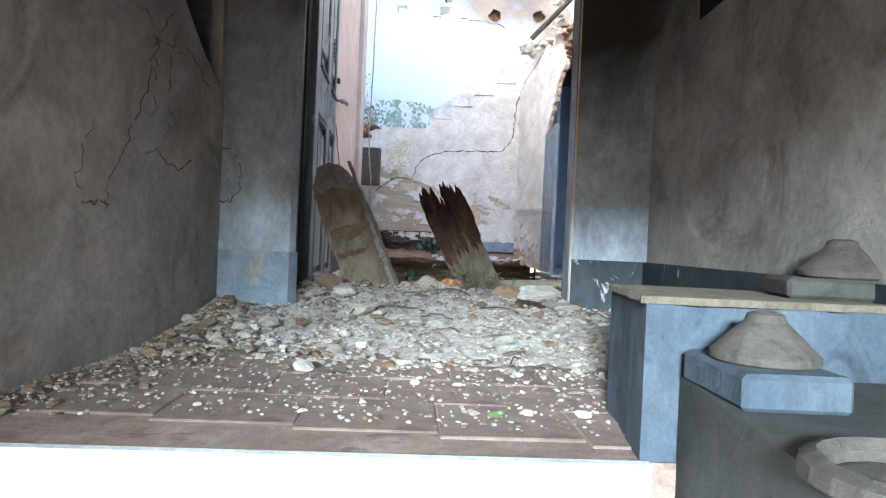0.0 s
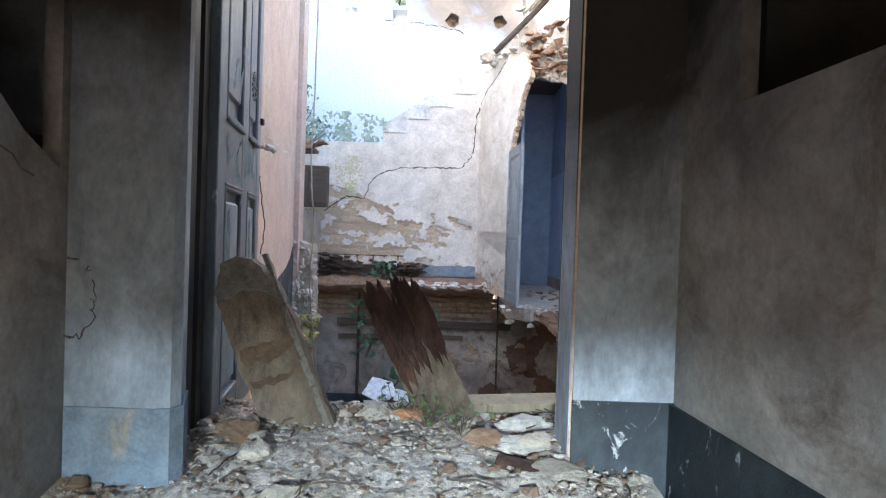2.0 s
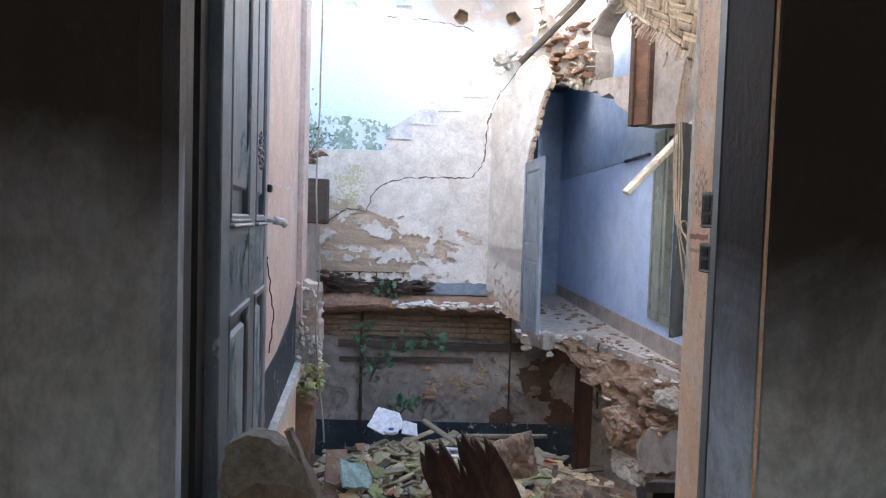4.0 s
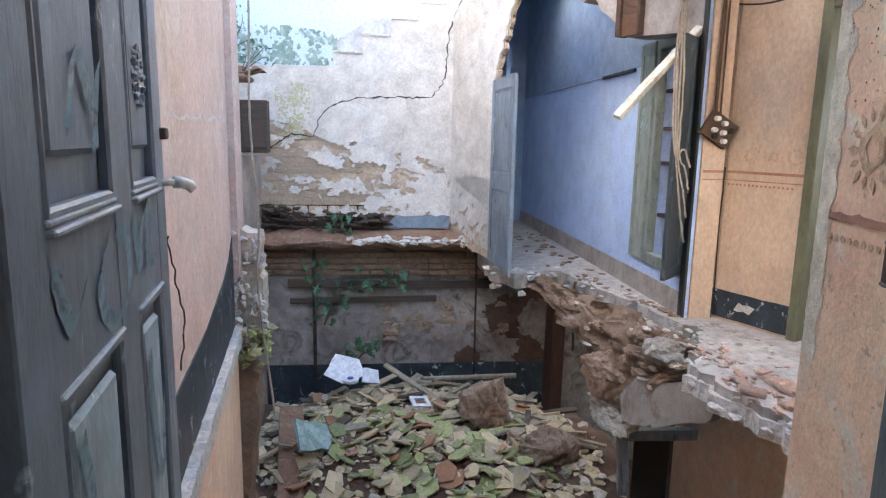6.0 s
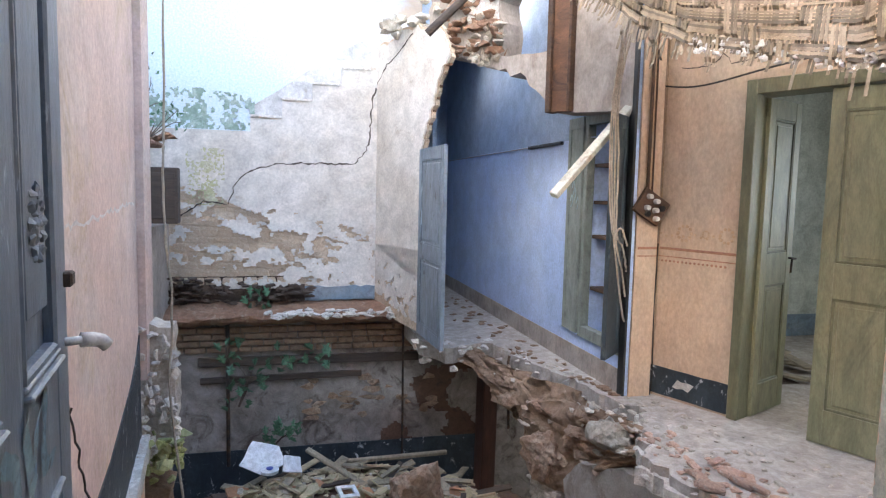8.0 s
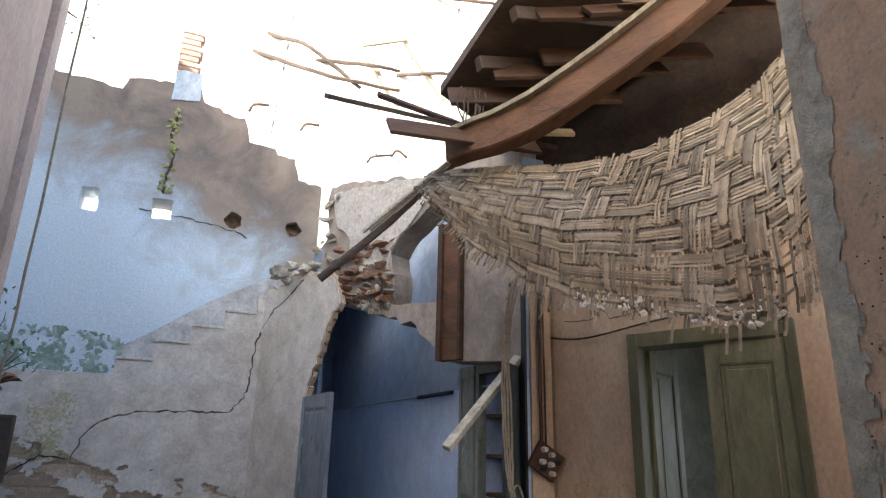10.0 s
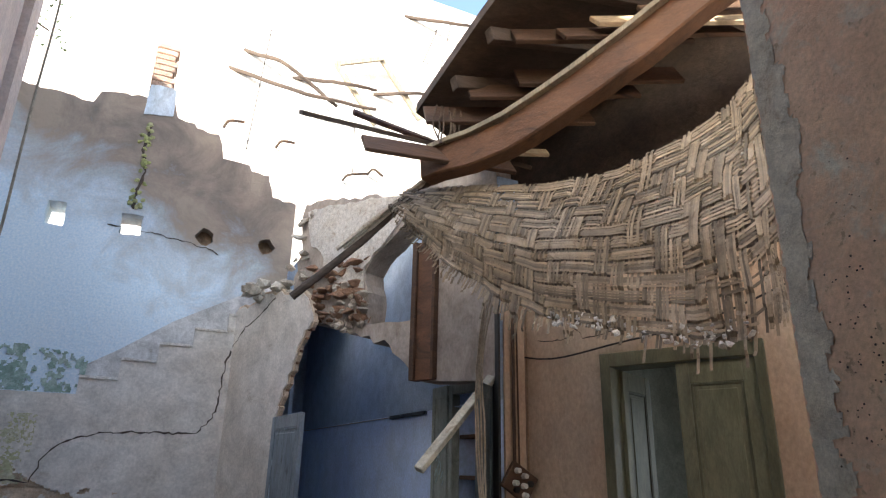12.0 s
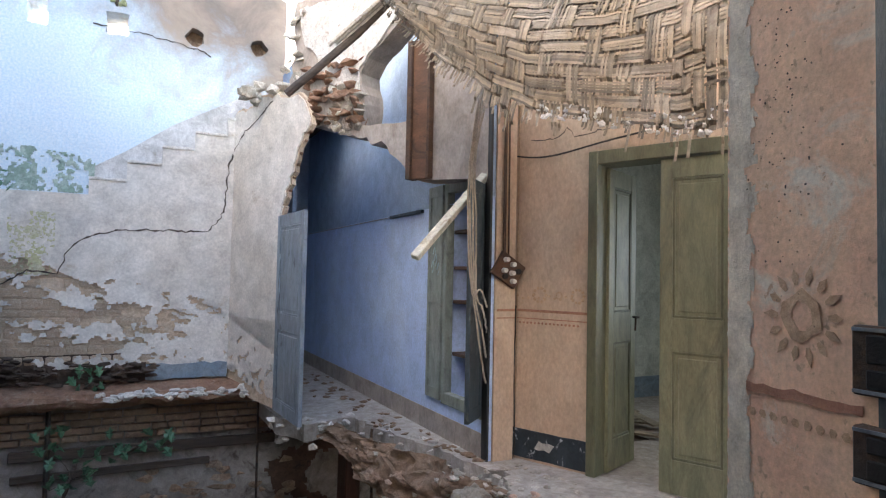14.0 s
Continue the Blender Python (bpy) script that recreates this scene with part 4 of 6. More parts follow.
# blue room floor with a torn edge
fb = thing("floor_blue_room", "torn floor of the blue room covered in dust and broken tile", "floor", kind="structure")
edge = ragged([(0.80, 9.10), (0.98, 8.62), (1.39, 8.78), (1.52, 8.75), (1.60, 8.1), (1.78, 7.5), (1.90, 6.75)], 0.03, 0.07, 22)
part("boards", slab(B(), edge + [(2.02, 6.7), (2.02, 12.9), (0.7, 12.9)], flat(-0.16), 0.16), M["floor_dust"], fb)
bm = B()
for k in range(90):
    i = rnd.randrange(len(edge) - 1)
    x, y = edge[i]
    lump(bm, (x + rnd.uniform(-0.02, 0.14), y + rnd.uniform(-0.02, 0.1), rnd.uniform(-0.22, 0.01)), [rnd.uniform(0.03, 0.08), rnd.uniform(0.03, 0.08), rnd.uniform(0.015, 0.04)], k + 300, 1)
part("torn_edge", bm, M["lime_crumb"], fb, "crumbled lime along the torn edge")
bm = B()
for k in range(70):
    y = rnd.uniform(6.9, 11.5)
    x = rnd.uniform(max(1.0, 1.95 - (y - 6.8) * 0.25), 1.95)
    lump(bm, (x, y, 0.01), [rnd.uniform(0.02, 0.06), rnd.uniform(0.02, 0.06), rnd.uniform(0.008, 0.02)], k + 400, 1)
tagged(part("litter", bm, M["earth"], fb), kind="stuff")

# torn masonry under the blue room floor
mass = thing("broken_masonry", "torn section of stone and earth wall hanging under the upper floor", "masonry")


MASS_DEPTH = ((0.0, 0.10), (0.23, 0.36), (0.40, 0.56), (0.45, 1.02), (0.64, 1.06), (0.78, 0.80), (1.0, 0.34))


def mass_fn(s, t):
    y = 8.7 - 2.4 * s
    for (s0, d0), (s1, d1) in zip(MASS_DEPTH, MASS_DEPTH[1:]):
        if s <= s1:
            depth = d0 + (d1 - d0) * (s - s0) / (s1 - s0)
            break
    ledge = math.floor(t * 6 + 0.7 * nz(y * 2, 0, 4)) / 6
    x = 1.27 + 0.60 * s + 0.10 * nz(y * 2, t * 3, 4) + 0.07 * nz(y * 6, t * 7, 7) + 0.035 * nz(y * 15, t * 16, 9) + 0.10 * nz(y * 1.3, ledge * 9, 12) - 0.07 * math.sin(t * math.pi)
    return Vector((x + 0.5 * max(0, t - 0.86), y + 0.03 * nz(t * 9, y * 4, 2), -0.02 - (depth + 0.05 * nz(y * 5, 0, 2)) * t))


part("face", rough_grid(B(), mass_fn, 150, 80), M["earth"], mass)
for k in range(90):
    s, t = rnd.random() ** 0.9, rnd.random() ** 1.4
    sz = rnd.uniform(0.02, 0.055) * (1.0 if s > 0.3 else 0.7)
    part("stone", lump(B(), mass_fn(s, t) + Vector((rnd.uniform(-0.02, 0.05), 0, 0)), [sz, sz * rnd.uniform(1.0, 2.0), sz * rnd.uniform(0.3, 0.6)], k + 500, 1), M["stone_pale" if k % 2 else "rock"], mass)
for k in range(12):
    s, t = rnd.uniform(0.35, 0.85), rnd.uniform(0.1, 0.9)
    sz = rnd.uniform(0.06, 0.12)
    part("stone", lump(B(), mass_fn(s, t) + Vector((0.03, 0, 0)), [sz, sz * 1.6, sz * 0.6], k + 700, 2, 0.6), M["rock"], mass, "brown stone")
part("boulder", lump(B(), (1.54, 7.32, -0.56), (0.19, 0.30, 0.22), 3, 3, 0.6), M["rock"], mass, "large reddish stone")
part("boulder", lump(B(), (1.60, 7.30, -0.93), (0.18, 0.30, 0.15), 23, 3, 0.6), M["stone_pale"], mass, "pale block of mortar")
part("boulder", lump(B(), (1.76, 6.62, -0.20), (0.16, 0.26, 0.15), 8, 3, 0.4), M["stone_pale"], mass, "large tan plastered lump")
MP = upright((1.25, 8.6), (1.72, 6.75))
part("plaster_fragment", slab(B(), ragged([(1.62, -0.66), (1.80, -0.46), (2.25, -0.33), (2.62, -0.33), (2.60, -0.46), (1.95, -0.80), (1.66, -0.88)], 0.015, 0.06, 31, True), MP @ Matrix.Translation((0, 0, 0.10)), -0.08), M["plaster_grey"], mass, "smooth grey plaster fragment")
bm = B()
tube(bm, curve_pts([(1.52, 8.25, 0.0), (1.5, 8.2, -0.3), (1.52, 8.2, -0.7)], 5, 0.008), 0.014, 6)
part("rod", bm, M["iron"], mass, "rusty rod")

# lower doorway under the torn masonry
lowdoor = thing("door_lower", "worn white-painted frame of a dark doorway in the lower storey", "door", kind="structure")
bm = B()
beam(bm, (1.66, 7.30, -1.16), (2.75, 7.05, -1.06), 0.08, 0.10, 0, 0.006)
part("head", bm, M["grey_light"], lowdoor)
part("post", beam(B(), (1.72, 7.30, -1.2), (1.82, 7.28, GROUND), 0.10, 0.09, 0, 0.006), M["grey_light"], lowdoor)
# Black sheet paints the darkness of the open doorway.
part("panel", slab(B(), rect(0.12, 0.42, GROUND, -1.2), upright((1.72, 7.34), (2.75, 7.1)), -0.03), M["soot_shade"], lowdoor, "black sheet for the dark opening")
wall("wall_low_east", (2.35, 7.6), (1.98, 3.4), rect(0, 4.3, GROUND, -0.16), -0.3, M["stucco_tan"], "tan wall of the lower storey under the slab")
# Wall colour carries the darkness of the void under the upper floor.
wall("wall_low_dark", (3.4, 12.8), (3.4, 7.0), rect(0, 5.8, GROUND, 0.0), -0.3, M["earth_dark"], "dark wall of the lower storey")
wall("wall_low_south", (2.4, 3.4), (-2.2, 3.4), rect(0, 4.6, GROUND, -0.1), -0.3, M["stucco_tan"], "tan wall of the lower storey below the kitchen")

# ---- right-hand floor slab and the orange wall ----
slabt = thing("floor_landing", "dusty landing floor with a broken edge of lime and brick", "floor", kind="structure")
edge2 = ragged([(2.02, 6.75), (1.80, 6.3), (1.55, 5.85), (1.60, 5.45), (1.66, 5.15), (1.70, 4.95), (1.66, 4.66), (1.50, 4.2), (1.2, 3.7), (0.9, 3.46)], 0.045, 0.05, 33)
part("screed", slab(B(), edge2 + [(3.2, 3.46), (3.2, 5.0), (2.3, 7.3), (2.02, 7.0)], flat(-0.06), 0.06), M["floor_dust"], slabt)
part("underlayer", slab(B(), [(x - 0.03 + 0.06 * nz(x, y, 1, 9), y - 0.01) for x, y in edge2] + [(3.2, 3.46), (3.2, 5.0), (2.3, 7.2)], flat(-0.17), 0.108), M["lime_crumb"], slabt, "white lime layer")
bm = B()
for k in range(150):
    i = rnd.randrange(6, len(edge2) - 1)
    x, y = edge2[i]
    lump(bm, (x + rnd.uniform(-0.01, 0.16), y + rnd.uniform(-0.05, 0.05), rnd.uniform(-0.16, 0.0)), [rnd.uniform(0.02, 0.07), rnd.uniform(0.02, 0.07), rnd.uniform(0.012, 0.03)], k + 800, 1)
part("crumbled_edge", bm, M["lime_crumb"], slabt, "crumbled white lime edge")
bm = B()
for k in range(160):
    y = rnd.uniform(4.0, 6.9)
    x = rnd.uniform(1.6, 3.0 - (y - 4) * 0.3)
    s = rnd.uniform(0.008, 0.035)
    lump(bm, (x, y, 0.004), [s, s * rnd.uniform(0.7, 1.4), s * 0.4], k + 1000, 1)
tagged(part("litter", bm, M["stone_pale"], slabt), kind="stuff")
brick_meshes = []
for k in range(3):
    bm = B()
    box(bm, -0.09, 0.09, -0.055, 0.055, 0, 0.035, None, 0.008)
    for v in bm.verts:
        v.co += Vector((nz(v.co.x * 20, v.co.y * 20, k), nz(v.co.y * 20, v.co.z * 20, k + 3), 0.4 * nz(v.co.x * 20, v.co.z * 20, k + 7))) * 0.018
    brick_meshes.append(mesh_of(bm, "brick", M["brick"]))
for k in range(13):
    y = rnd.uniform(5.05, 5.9)
    x = 1.60 + 0.05 * abs(y - 5.6) + rnd.uniform(0.03, 0.32)
    o = new("brick", brick_meshes[k % 3])
    o.parent = slabt
    q = rnd.uniform(0.45, 0.95)
    o.matrix_basis = pose(x, y, rnd.uniform(0.0, 0.02), rnd.uniform(-12, 12), rnd.uniform(-12, 12), rnd.uniform(0, 180)) @ Matrix.Diagonal((q, q * rnd.uniform(0.7, 1.1), q, 1))
bm = B()
for k in range(80):
    y = rnd.uniform(4.7, 6.2)
    x = 1.58 + 0.06 * abs(y - 5.6) + abs(rnd.gauss(0, 0.2))
    q = rnd.uniform(0.012, 0.04)
    lump(bm, (x, y, q * 0.25), (q, q * 1.2, q * 0.5), k + 5000, 1)
tagged(part("brick_chips", bm, M["brick"], slabt), kind="stuff")

OW = upright((2.16, 7.18), (2.92, 5.42))
orange = thing("wall_orange", "apricot limewashed wall with a brown stencilled frieze", "wall", kind="structure")
part("plaster", slab(B(), [(-0.1, -0.1), (0.87, -0.1), (0.87, 2.36), (1.94, 2.36), (1.94, -0.1), (4.2, -0.1), (4.2, 3.0), (-0.1, 2.9)], OW, -0.22), M["orange"], orange)
# Added dark panel gives the recess under the roof its darkness.
part("attic_boards", slab(B(), [(-0.1, 2.9), (4.2, 3.0), (4.2, 5.6), (-0.1, 4.5)], OW, -0.2), M["wood_dark"], orange, "dark panel added across the recess above the ceiling line")
bm = B()
for u0, u1 in ((-0.02, 0.87), (1.94, 3.2)):
    slab(bm, rect(u0, u1, 1.155, 1.175), OW, 0.003)
    slab(bm, rect(u0, u1, 1.10, 1.108), OW, 0.003)
box(bm, 2.045, 2.208, 6.919, 6.923, 1.155, 1.175)
box(bm, 2.045, 2.208, 6.919, 6.923, 1.10, 1.108)
part("painted_line", bm, M["ornament"], orange)
bm = B()
for k in range(24):
    slab(bm, ring(0.0 + k * 0.034, 1.07, 0.010, 6, k), OW, 0.003)
part("painted_dots", bm, M["ornament"], orange)
bm = B()
for cu, r in ((0.12, 0.055), (0.45, 0.055), (0.62, 0.025), (0.78, 0.05)):
    for k in range(10):
        a = k * math.tau / 10
        slab(bm, ring(cu + r * math.cos(a), 1.29 + r * math.sin(a), r * 0.26, 6, k), OW, 0.003)
for k in range(12):
    slab(bm, ring(0.2 + k * 0.048, 1.27 + 0.012 * math.sin(k * 2), 0.011, 6, k), OW, 0.003)
part("stencil_flower", bm, M["ornament_soft"], orange)
part("dado", slab(B(), ragged(rect(-0.02, 0.87, 0.02, 0.235), 0.004, 0.1, 41, True), OW, 0.006), M["dado"], orange, "dark blue painted dado")
part("worn_patch", slab(B(), ragged([(0.42, 0.11), (0.55, 0.10), (0.60, 0.16), (0.46, 0.17)], 0.015, 0.04, 42, True), OW, 0.009), M["lime_crumb"], orange)
part("corner_line", slab(B(), rect(0.235, 0.243, 0.0, 3.4), OW, 0.004), M["ornament_soft"], orange)
part("crack", ribbon(B(), OW, [(0.35, 2.52), (0.6, 2.50), (0.68, 2.58), (0.74, 2.50), (1.3, 2.56)], 0.006, 0.005, 9), M["crack"], orange)


def panel_door(name, parent_label, width, height, m, paint, trim, group="", kind="structure", cat="door", panels=((0.10, 0.42), (0.52, 0.94))):
    """A leaf with a stile-and-rail frame and sunk panels."""
    leaf = thing(name, parent_label, cat, group, kind)
    st = 0.085
    part("panel", box(B(), 0.01, width - 0.01, 0.01, height - 0.01, -0.010, 0.010, m), paint, leaf)
    for u0 in (0.0, width - st):
        part("stile", box(B(), u0, u0 + st, 0, height, -0.02, 0.02, m, 0.003), paint, leaf)
    cuts = [0.0] + [c for p in panels for c in p] + [1.0]
    for k in range(0, len(cuts), 2):
        part("rail", box(B(), st - 0.002, width - st + 0.002, cuts[k] * height, cuts[k + 1] * height, -0.019, 0.019, m, 0.003), paint, leaf)
    for a, c in panels:
        part("raised_panel", box(B(), st + 0.04, width - st - 0.04, a * height + 0.04, c * height - 0.04, -0.016, 0.016, m, 0.006), paint, leaf)
        bm = B()
        for q0, q1, r0, r1 in ((st, width - st, a * height, a * height + 0.018), (st, width - st, c * height - 0.018, c * height), (st, st + 0.018, a * height, c * height), (width - st - 0.018, width - st, a * height, c * height)):
            box(bm, q0, q1, r0, r1, -0.017, 0.017, m, 0.004)
        part("moulding", bm, trim, leaf)
    return leaf


gf = thing("door_frame", "dark olive painted door frame in the apricot wall", "door frame", kind="structure")
part("post", box(B(), 0.87, 0.945, 0, 2.36, -0.20, 0.03, OW, 0.005), M["green_frame"], gf)
part("post", box(B(), 1.90, 1.96, 0, 2.36, -0.20, 0.03, OW, 0.005), M["green_frame"], gf)
part("head", box(B(), 0.945, 1.90, 2.26, 2.36, -0.20, 0.03, OW, 0.005), M["green_frame"], gf)
lm = OW @ Matrix.Translation((0.95, 0.01, -0.12)) @ pose(0, 0, 0, 0, 91, 0)
gl = panel_door("door_2", "olive-green panelled door leaf standing open", 0.48, 2.24, lm, M["green_paint"], M["green_frame"], "olive double door")
part("door_handle", tube(B(), [lm @ Vector((0.43, 1.12, 0.02)), lm @ Vector((0.43, 1.12, 0.07)), lm @ Vector((0.36, 1.12, 0.075)), lm @ Vector((0.35, 1.02, 0.075))], 0.008, 6), M["iron"], gl, "bent iron handle")
panel_door("door_3", "olive-green panelled door leaf standing closed", 0.50, 2.24, OW @ Matrix.Translation((1.40, 0.01, -0.02)), M["green_paint"], M["green_frame"], "olive double door")

# pale room beyond the olive door
pr = thing("wall_pale_room", "pale green limewashed walls of the room beyond the door", "wall", kind="structure")
part("east", box(B(), 6.0, 6.2, 3.2, 9.2, -0.1, 3.6), M["pale_room"], pr)
part("north", box(B(), 2.3, 6.0, 8.6, 8.8, -0.1, 3.6), M["pale_room"], pr)
part("south", box(B(), 3.3, 6.0, 3.3, 3.5, -0.1, 3.6), M["pale_room"], pr)
part("baseboard", box(B(), 2.3, 6.0, 8.59, 8.6, 0.0, 0.25), M["dado_blue"], pr)
solo("floor_pale_room", slab(B(), [(2.25, 7.3), (3.15, 5.1), (3.4, 3.4), (6.1, 3.4), (6.1, 8.7), (2.25, 8.7)], flat(-0.1), 0.097), M["floor_dust"], "dusty floor of the room beyond the door", "floor", kind="structure")
solo("ceiling_pale_room", box(B(), 2.6, 6.2, 3.3, 8.8, 3.4, 3.5), M["white_plaster"], "plain ceiling of the room beyond the door", "ceiling", kind="structure")
for k in range(9):
    a = rnd.uniform(0, math.pi)
    x, y = rnd.uniform(3.0, 4.2), rnd.uniform(6.9, 8.3)
    d = rnd.uniform(0.25, 0.5)
    solo("broken_board", beam(B(), (x - d * math.cos(a), y - d * math.sin(a), 0.02 + 0.012 * k), (x + d * math.cos(a), y + d * math.sin(a), 0.03 + 0.012 * k), 0.10, 0.018), M["wood_grey"], "broken board lying on the floor beyond the door", "board", "boards on the floor")

# ---- west side: pink wall, its broken end and the recess behind ----
WW = upright((-1.03, 3.39), (-1.37, 6.42))
pink = thing("wall_pink", "pink limewashed wall with a black damp dado and a torn end", "wall", kind="structure")
endp = ragged([(3.05, 0.08), (3.05, 0.7), (3.05, 2.6), (3.02, 3.6), (2.98, 5.2)], 0.012, 0.07, 51)
part("plaster", slab(B(), [(0, 0.08)] + endp + [(0, 5.2)], WW, -0.4), M["pink"], pink)
part("dado", slab(B(), [(0.0, 0.09), (3.04, 0.13), (3.04, 0.72), (2.85, 0.62), (2.6, 0.55), (1.9, 0.46), (0.0, 0.42)], WW, 0.006), M["dado"], pink, "black damp-stained dado")
part("paint_line", ribbon(B(), WW, [(0.0, 1.42), (1.5, 1.44), (3.0, 1.47)], 0.010, 0.004, 52), M["string"], pink)
part("floor_scar", slab(B(), ragged([(0.0, -0.02), (3.05, 0.03), (3.05, 0.13), (0.0, 0.09)], 0.018, 0.05, 53, True), WW, 0.05), M["lime_crumb"], pink, "white scar of the lost floor")
part("lower_wall", slab(B(), rect(0, 3.0, GROUND, 0.0), WW, 0.02), M["stucco_tan"], pink, "streaked tan lower wall")
stub = thing("wall_stub", "torn stub of a cross wall with crumbling lime and moss", "wall", kind="structure")
part("jamb", box(B(), -1.50, -1.33, 6.43, 6.62, 0.45, 5.0), M["pink"], stub)
part("scar", slab(B(), ragged([(-1.38, -0.05), (-1.22, -0.02), (-1.19, 0.35), (-1.22, 0.74), (-1.33, 0.76), (-1.36, 0.3)], 0.02, 0.05, 55, True), upright((0, 6.50), (1, 6.50)), -0.2), M["stone_pale"], stub, "crumbled white lime")
part("base", slab(B(), ragged([(-1.6, GROUND), (-1.35, GROUND), (-1.30, -1.0), (-1.22, -0.22), (-1.45, -0.12), (-1.6, -0.1)], 0.02, 0.1, 56, True), upright((0, 6.44), (1, 6.44)), -0.25), M["earth"], stub)
bm = B()
for k in range(60):
    lump(bm, (rnd.uniform(-1.46, -1.16), rnd.uniform(6.35, 6.75), rnd.uniform(-0.16, 0.12)), [rnd.uniform(0.02, 0.06), rnd.uniform(0.02, 0.06), rnd.uniform(0.015, 0.04)], k + 1300, 1)
part("mossy_rubble", bm, M["tile_moss"], stub, "mossy rubble on the torn ledge")
bm = B()
for k in range(60):
    lump(bm, (rnd.uniform(-1.40, -1.18), 6.42 + rnd.uniform(0, 0.1), rnd.uniform(-0.05, 0.75)), [rnd.uniform(0.015, 0.04), 0.03, rnd.uniform(0.015, 0.045)], k + 1400, 1)
part("lime_lumps", bm, M["lime_crumb"], stub)
wall("wall_west_far", (-2.15, 6.4), (-2.15, 10.0), rect(0, 3.6, GROUND, 3.2), -0.3, M["pink"], "pinkish wall in the recess beside the far wall")
bm = slab(B(), rect(0.4, 3.58, GROUND, 1.15), upright((-1.98, 6.4), (-1.80, 10.0)), -0.2)
solo("wall_west_ledge", bm, M["grey_render"], "dark damp ledge wall under the hanging box", "wall", kind="structure")
bx = thing("wooden_box", "dark weathered wooden meter box on the wall", "box")
part("body", box(B(), -1.98, -1.58, 9.16, 9.32, 1.19, 1.73, None, 0.01), M["wood_dark"], bx)
part("door", box(B(), -1.83, -1.60, 9.145, 9.16, 1.24, 1.68, None, 0.006), M["wood_dark"], bx, "weathered box door")
bm = B()
tube(bm, curve_pts([(-1.20, 6.36, 4.2), (-1.2, 6.34, 2.1), (-1.21, 6.32, 1.7), (-1.20, 6.3, 1.24), (-1.17, 6.3, 0.93), (-1.19, 6.3, 0.4), (-1.14, 6.3, -0.1), (-1.10, 6.28, -0.45)], 6, 0.004, 3), 0.007, 6)
solo("hanging_cable", bm, M["cable"], "old cloth-covered cable hanging down the torn wall end", "cable")
for k, (x, y, z, c) in enumerate(((-1.72, 9.2, 2.05, 9), (-1.95, 9.3, 2.5, 14), (-1.9, 9.5, 2.3, 8))):
    pl = thing("wall_plant", "small dark-leaved shrub rooted in the broken wall", "plant", "plants on the walls")
    bm = B()
    r2 = random.Random(k + 70)
    bl = B()
    for j in range(c // 2):
        tip = Vector((x, y, z)) + Vector((r2.uniform(-0.14, 0.22), r2.uniform(-0.2, 0.1), r2.uniform(-0.08, 0.32)))
        tube(bm, curve_pts([(x - 0.12, y, z - 0.05), (Vector((x, y, z)) + tip) / 2 + Vector((0, 0, 0.04)), tip], 4), 0.006, 5, 0.4)
        for q in range(5):
            p = tip + Vector((r2.uniform(-0.07, 0.07), r2.uniform(-0.07, 0.07), r2.uniform(-0.08, 0.06)))
            mm = Matrix.Translation(p) @ pose(0, 0, 0, r2.uniform(0, 360), r2.uniform(0, 360), r2.uniform(0, 360))
            vs = [bl.verts.new(mm @ Vector(v)) for v in ((-0.03, 0, 0), (0, -0.016, 0.004), (0.035, 0, 0), (0, 0.016, 0.004))]
            bl.faces.new(vs)
    part("stem", bm, M["vine"], pl)
    part("leaves", bl, M["leaf"], pl)
bm = B()
for k in range(7):
    lump(bm, (-1.75 + rnd.uniform(-0.18, 0.12), 9.3 + rnd.uniform(-0.2, 0.3), 2.0 + rnd.uniform(-0.02, 0.05)), [0.10, 0.10, 0.04], k + 90, 1)
box(bm, -2.16, -1.78, 9.1, 9.6, 1.93, 1.99, None, 0.02)
solo("ledge_stones", bm, M["earth_red"], "broken reddish stones on the wall ledge", "stones")


# ---- the grey double door's open leaf and frame ----
gfr = thing("door_frame", "blackened wooden frame of the kitchen doorway", "door frame", kind="structure")
part("post", slab(B(), [(-0.872, 2.832), (-0.878, 2.90), (-0.895, 2.905), (-0.897, 2.94), (-0.880, 2.945), (-0.888, 3.02), (-1.059, 3.02), (-1.059, 2.842)], flat(0.0), 3.04), M["frame_black"], gfr)
part("post", slab(B(), [(0.338, 2.99), (0.40, 3.165), (0.43, 3.165), (0.43, 2.99)], flat(0.0), 3.04), M["cupboard_dark"], gfr)
lm = upright((-0.874, 3.022), (-1.008, 4.0)) @ Matrix.Translation((0, 0.06, 0.0))
leaf = thing("door_1", "dark grey-blue panelled door leaf with scraped paint and blue scrawls standing open", "door", kind="structure")
LW, LH = 0.985, 2.6
COLUMNS, ROWS_V = ((0.13, 0.48), (0.62, 0.88)), ((0.12, 0.94), (1.19, LH - 0.12))
part("panel", box(B(), 0.01, LW - 0.01, 0.01, LH - 0.01, -0.012, 0.0, lm), M["grey_paint"], leaf)
for u0, u1 in ((0.0, 0.13), (0.48, 0.62), (0.88, LW)):
    part("stile", box(B(), u0, u1, 0, LH, -0.020, 0.020, lm, 0.004), M["grey_paint"], leaf)
for v0, v1 in ((0.0, 0.12), (0.94, 1.19), (LH - 0.12, LH)):
    for u0, u1 in COLUMNS:
        part("rail", box(B(), u0 - 0.002, u1 + 0.002, v0, v1, -0.0195, 0.0185, lm, 0.003), M["grey_paint"], leaf)
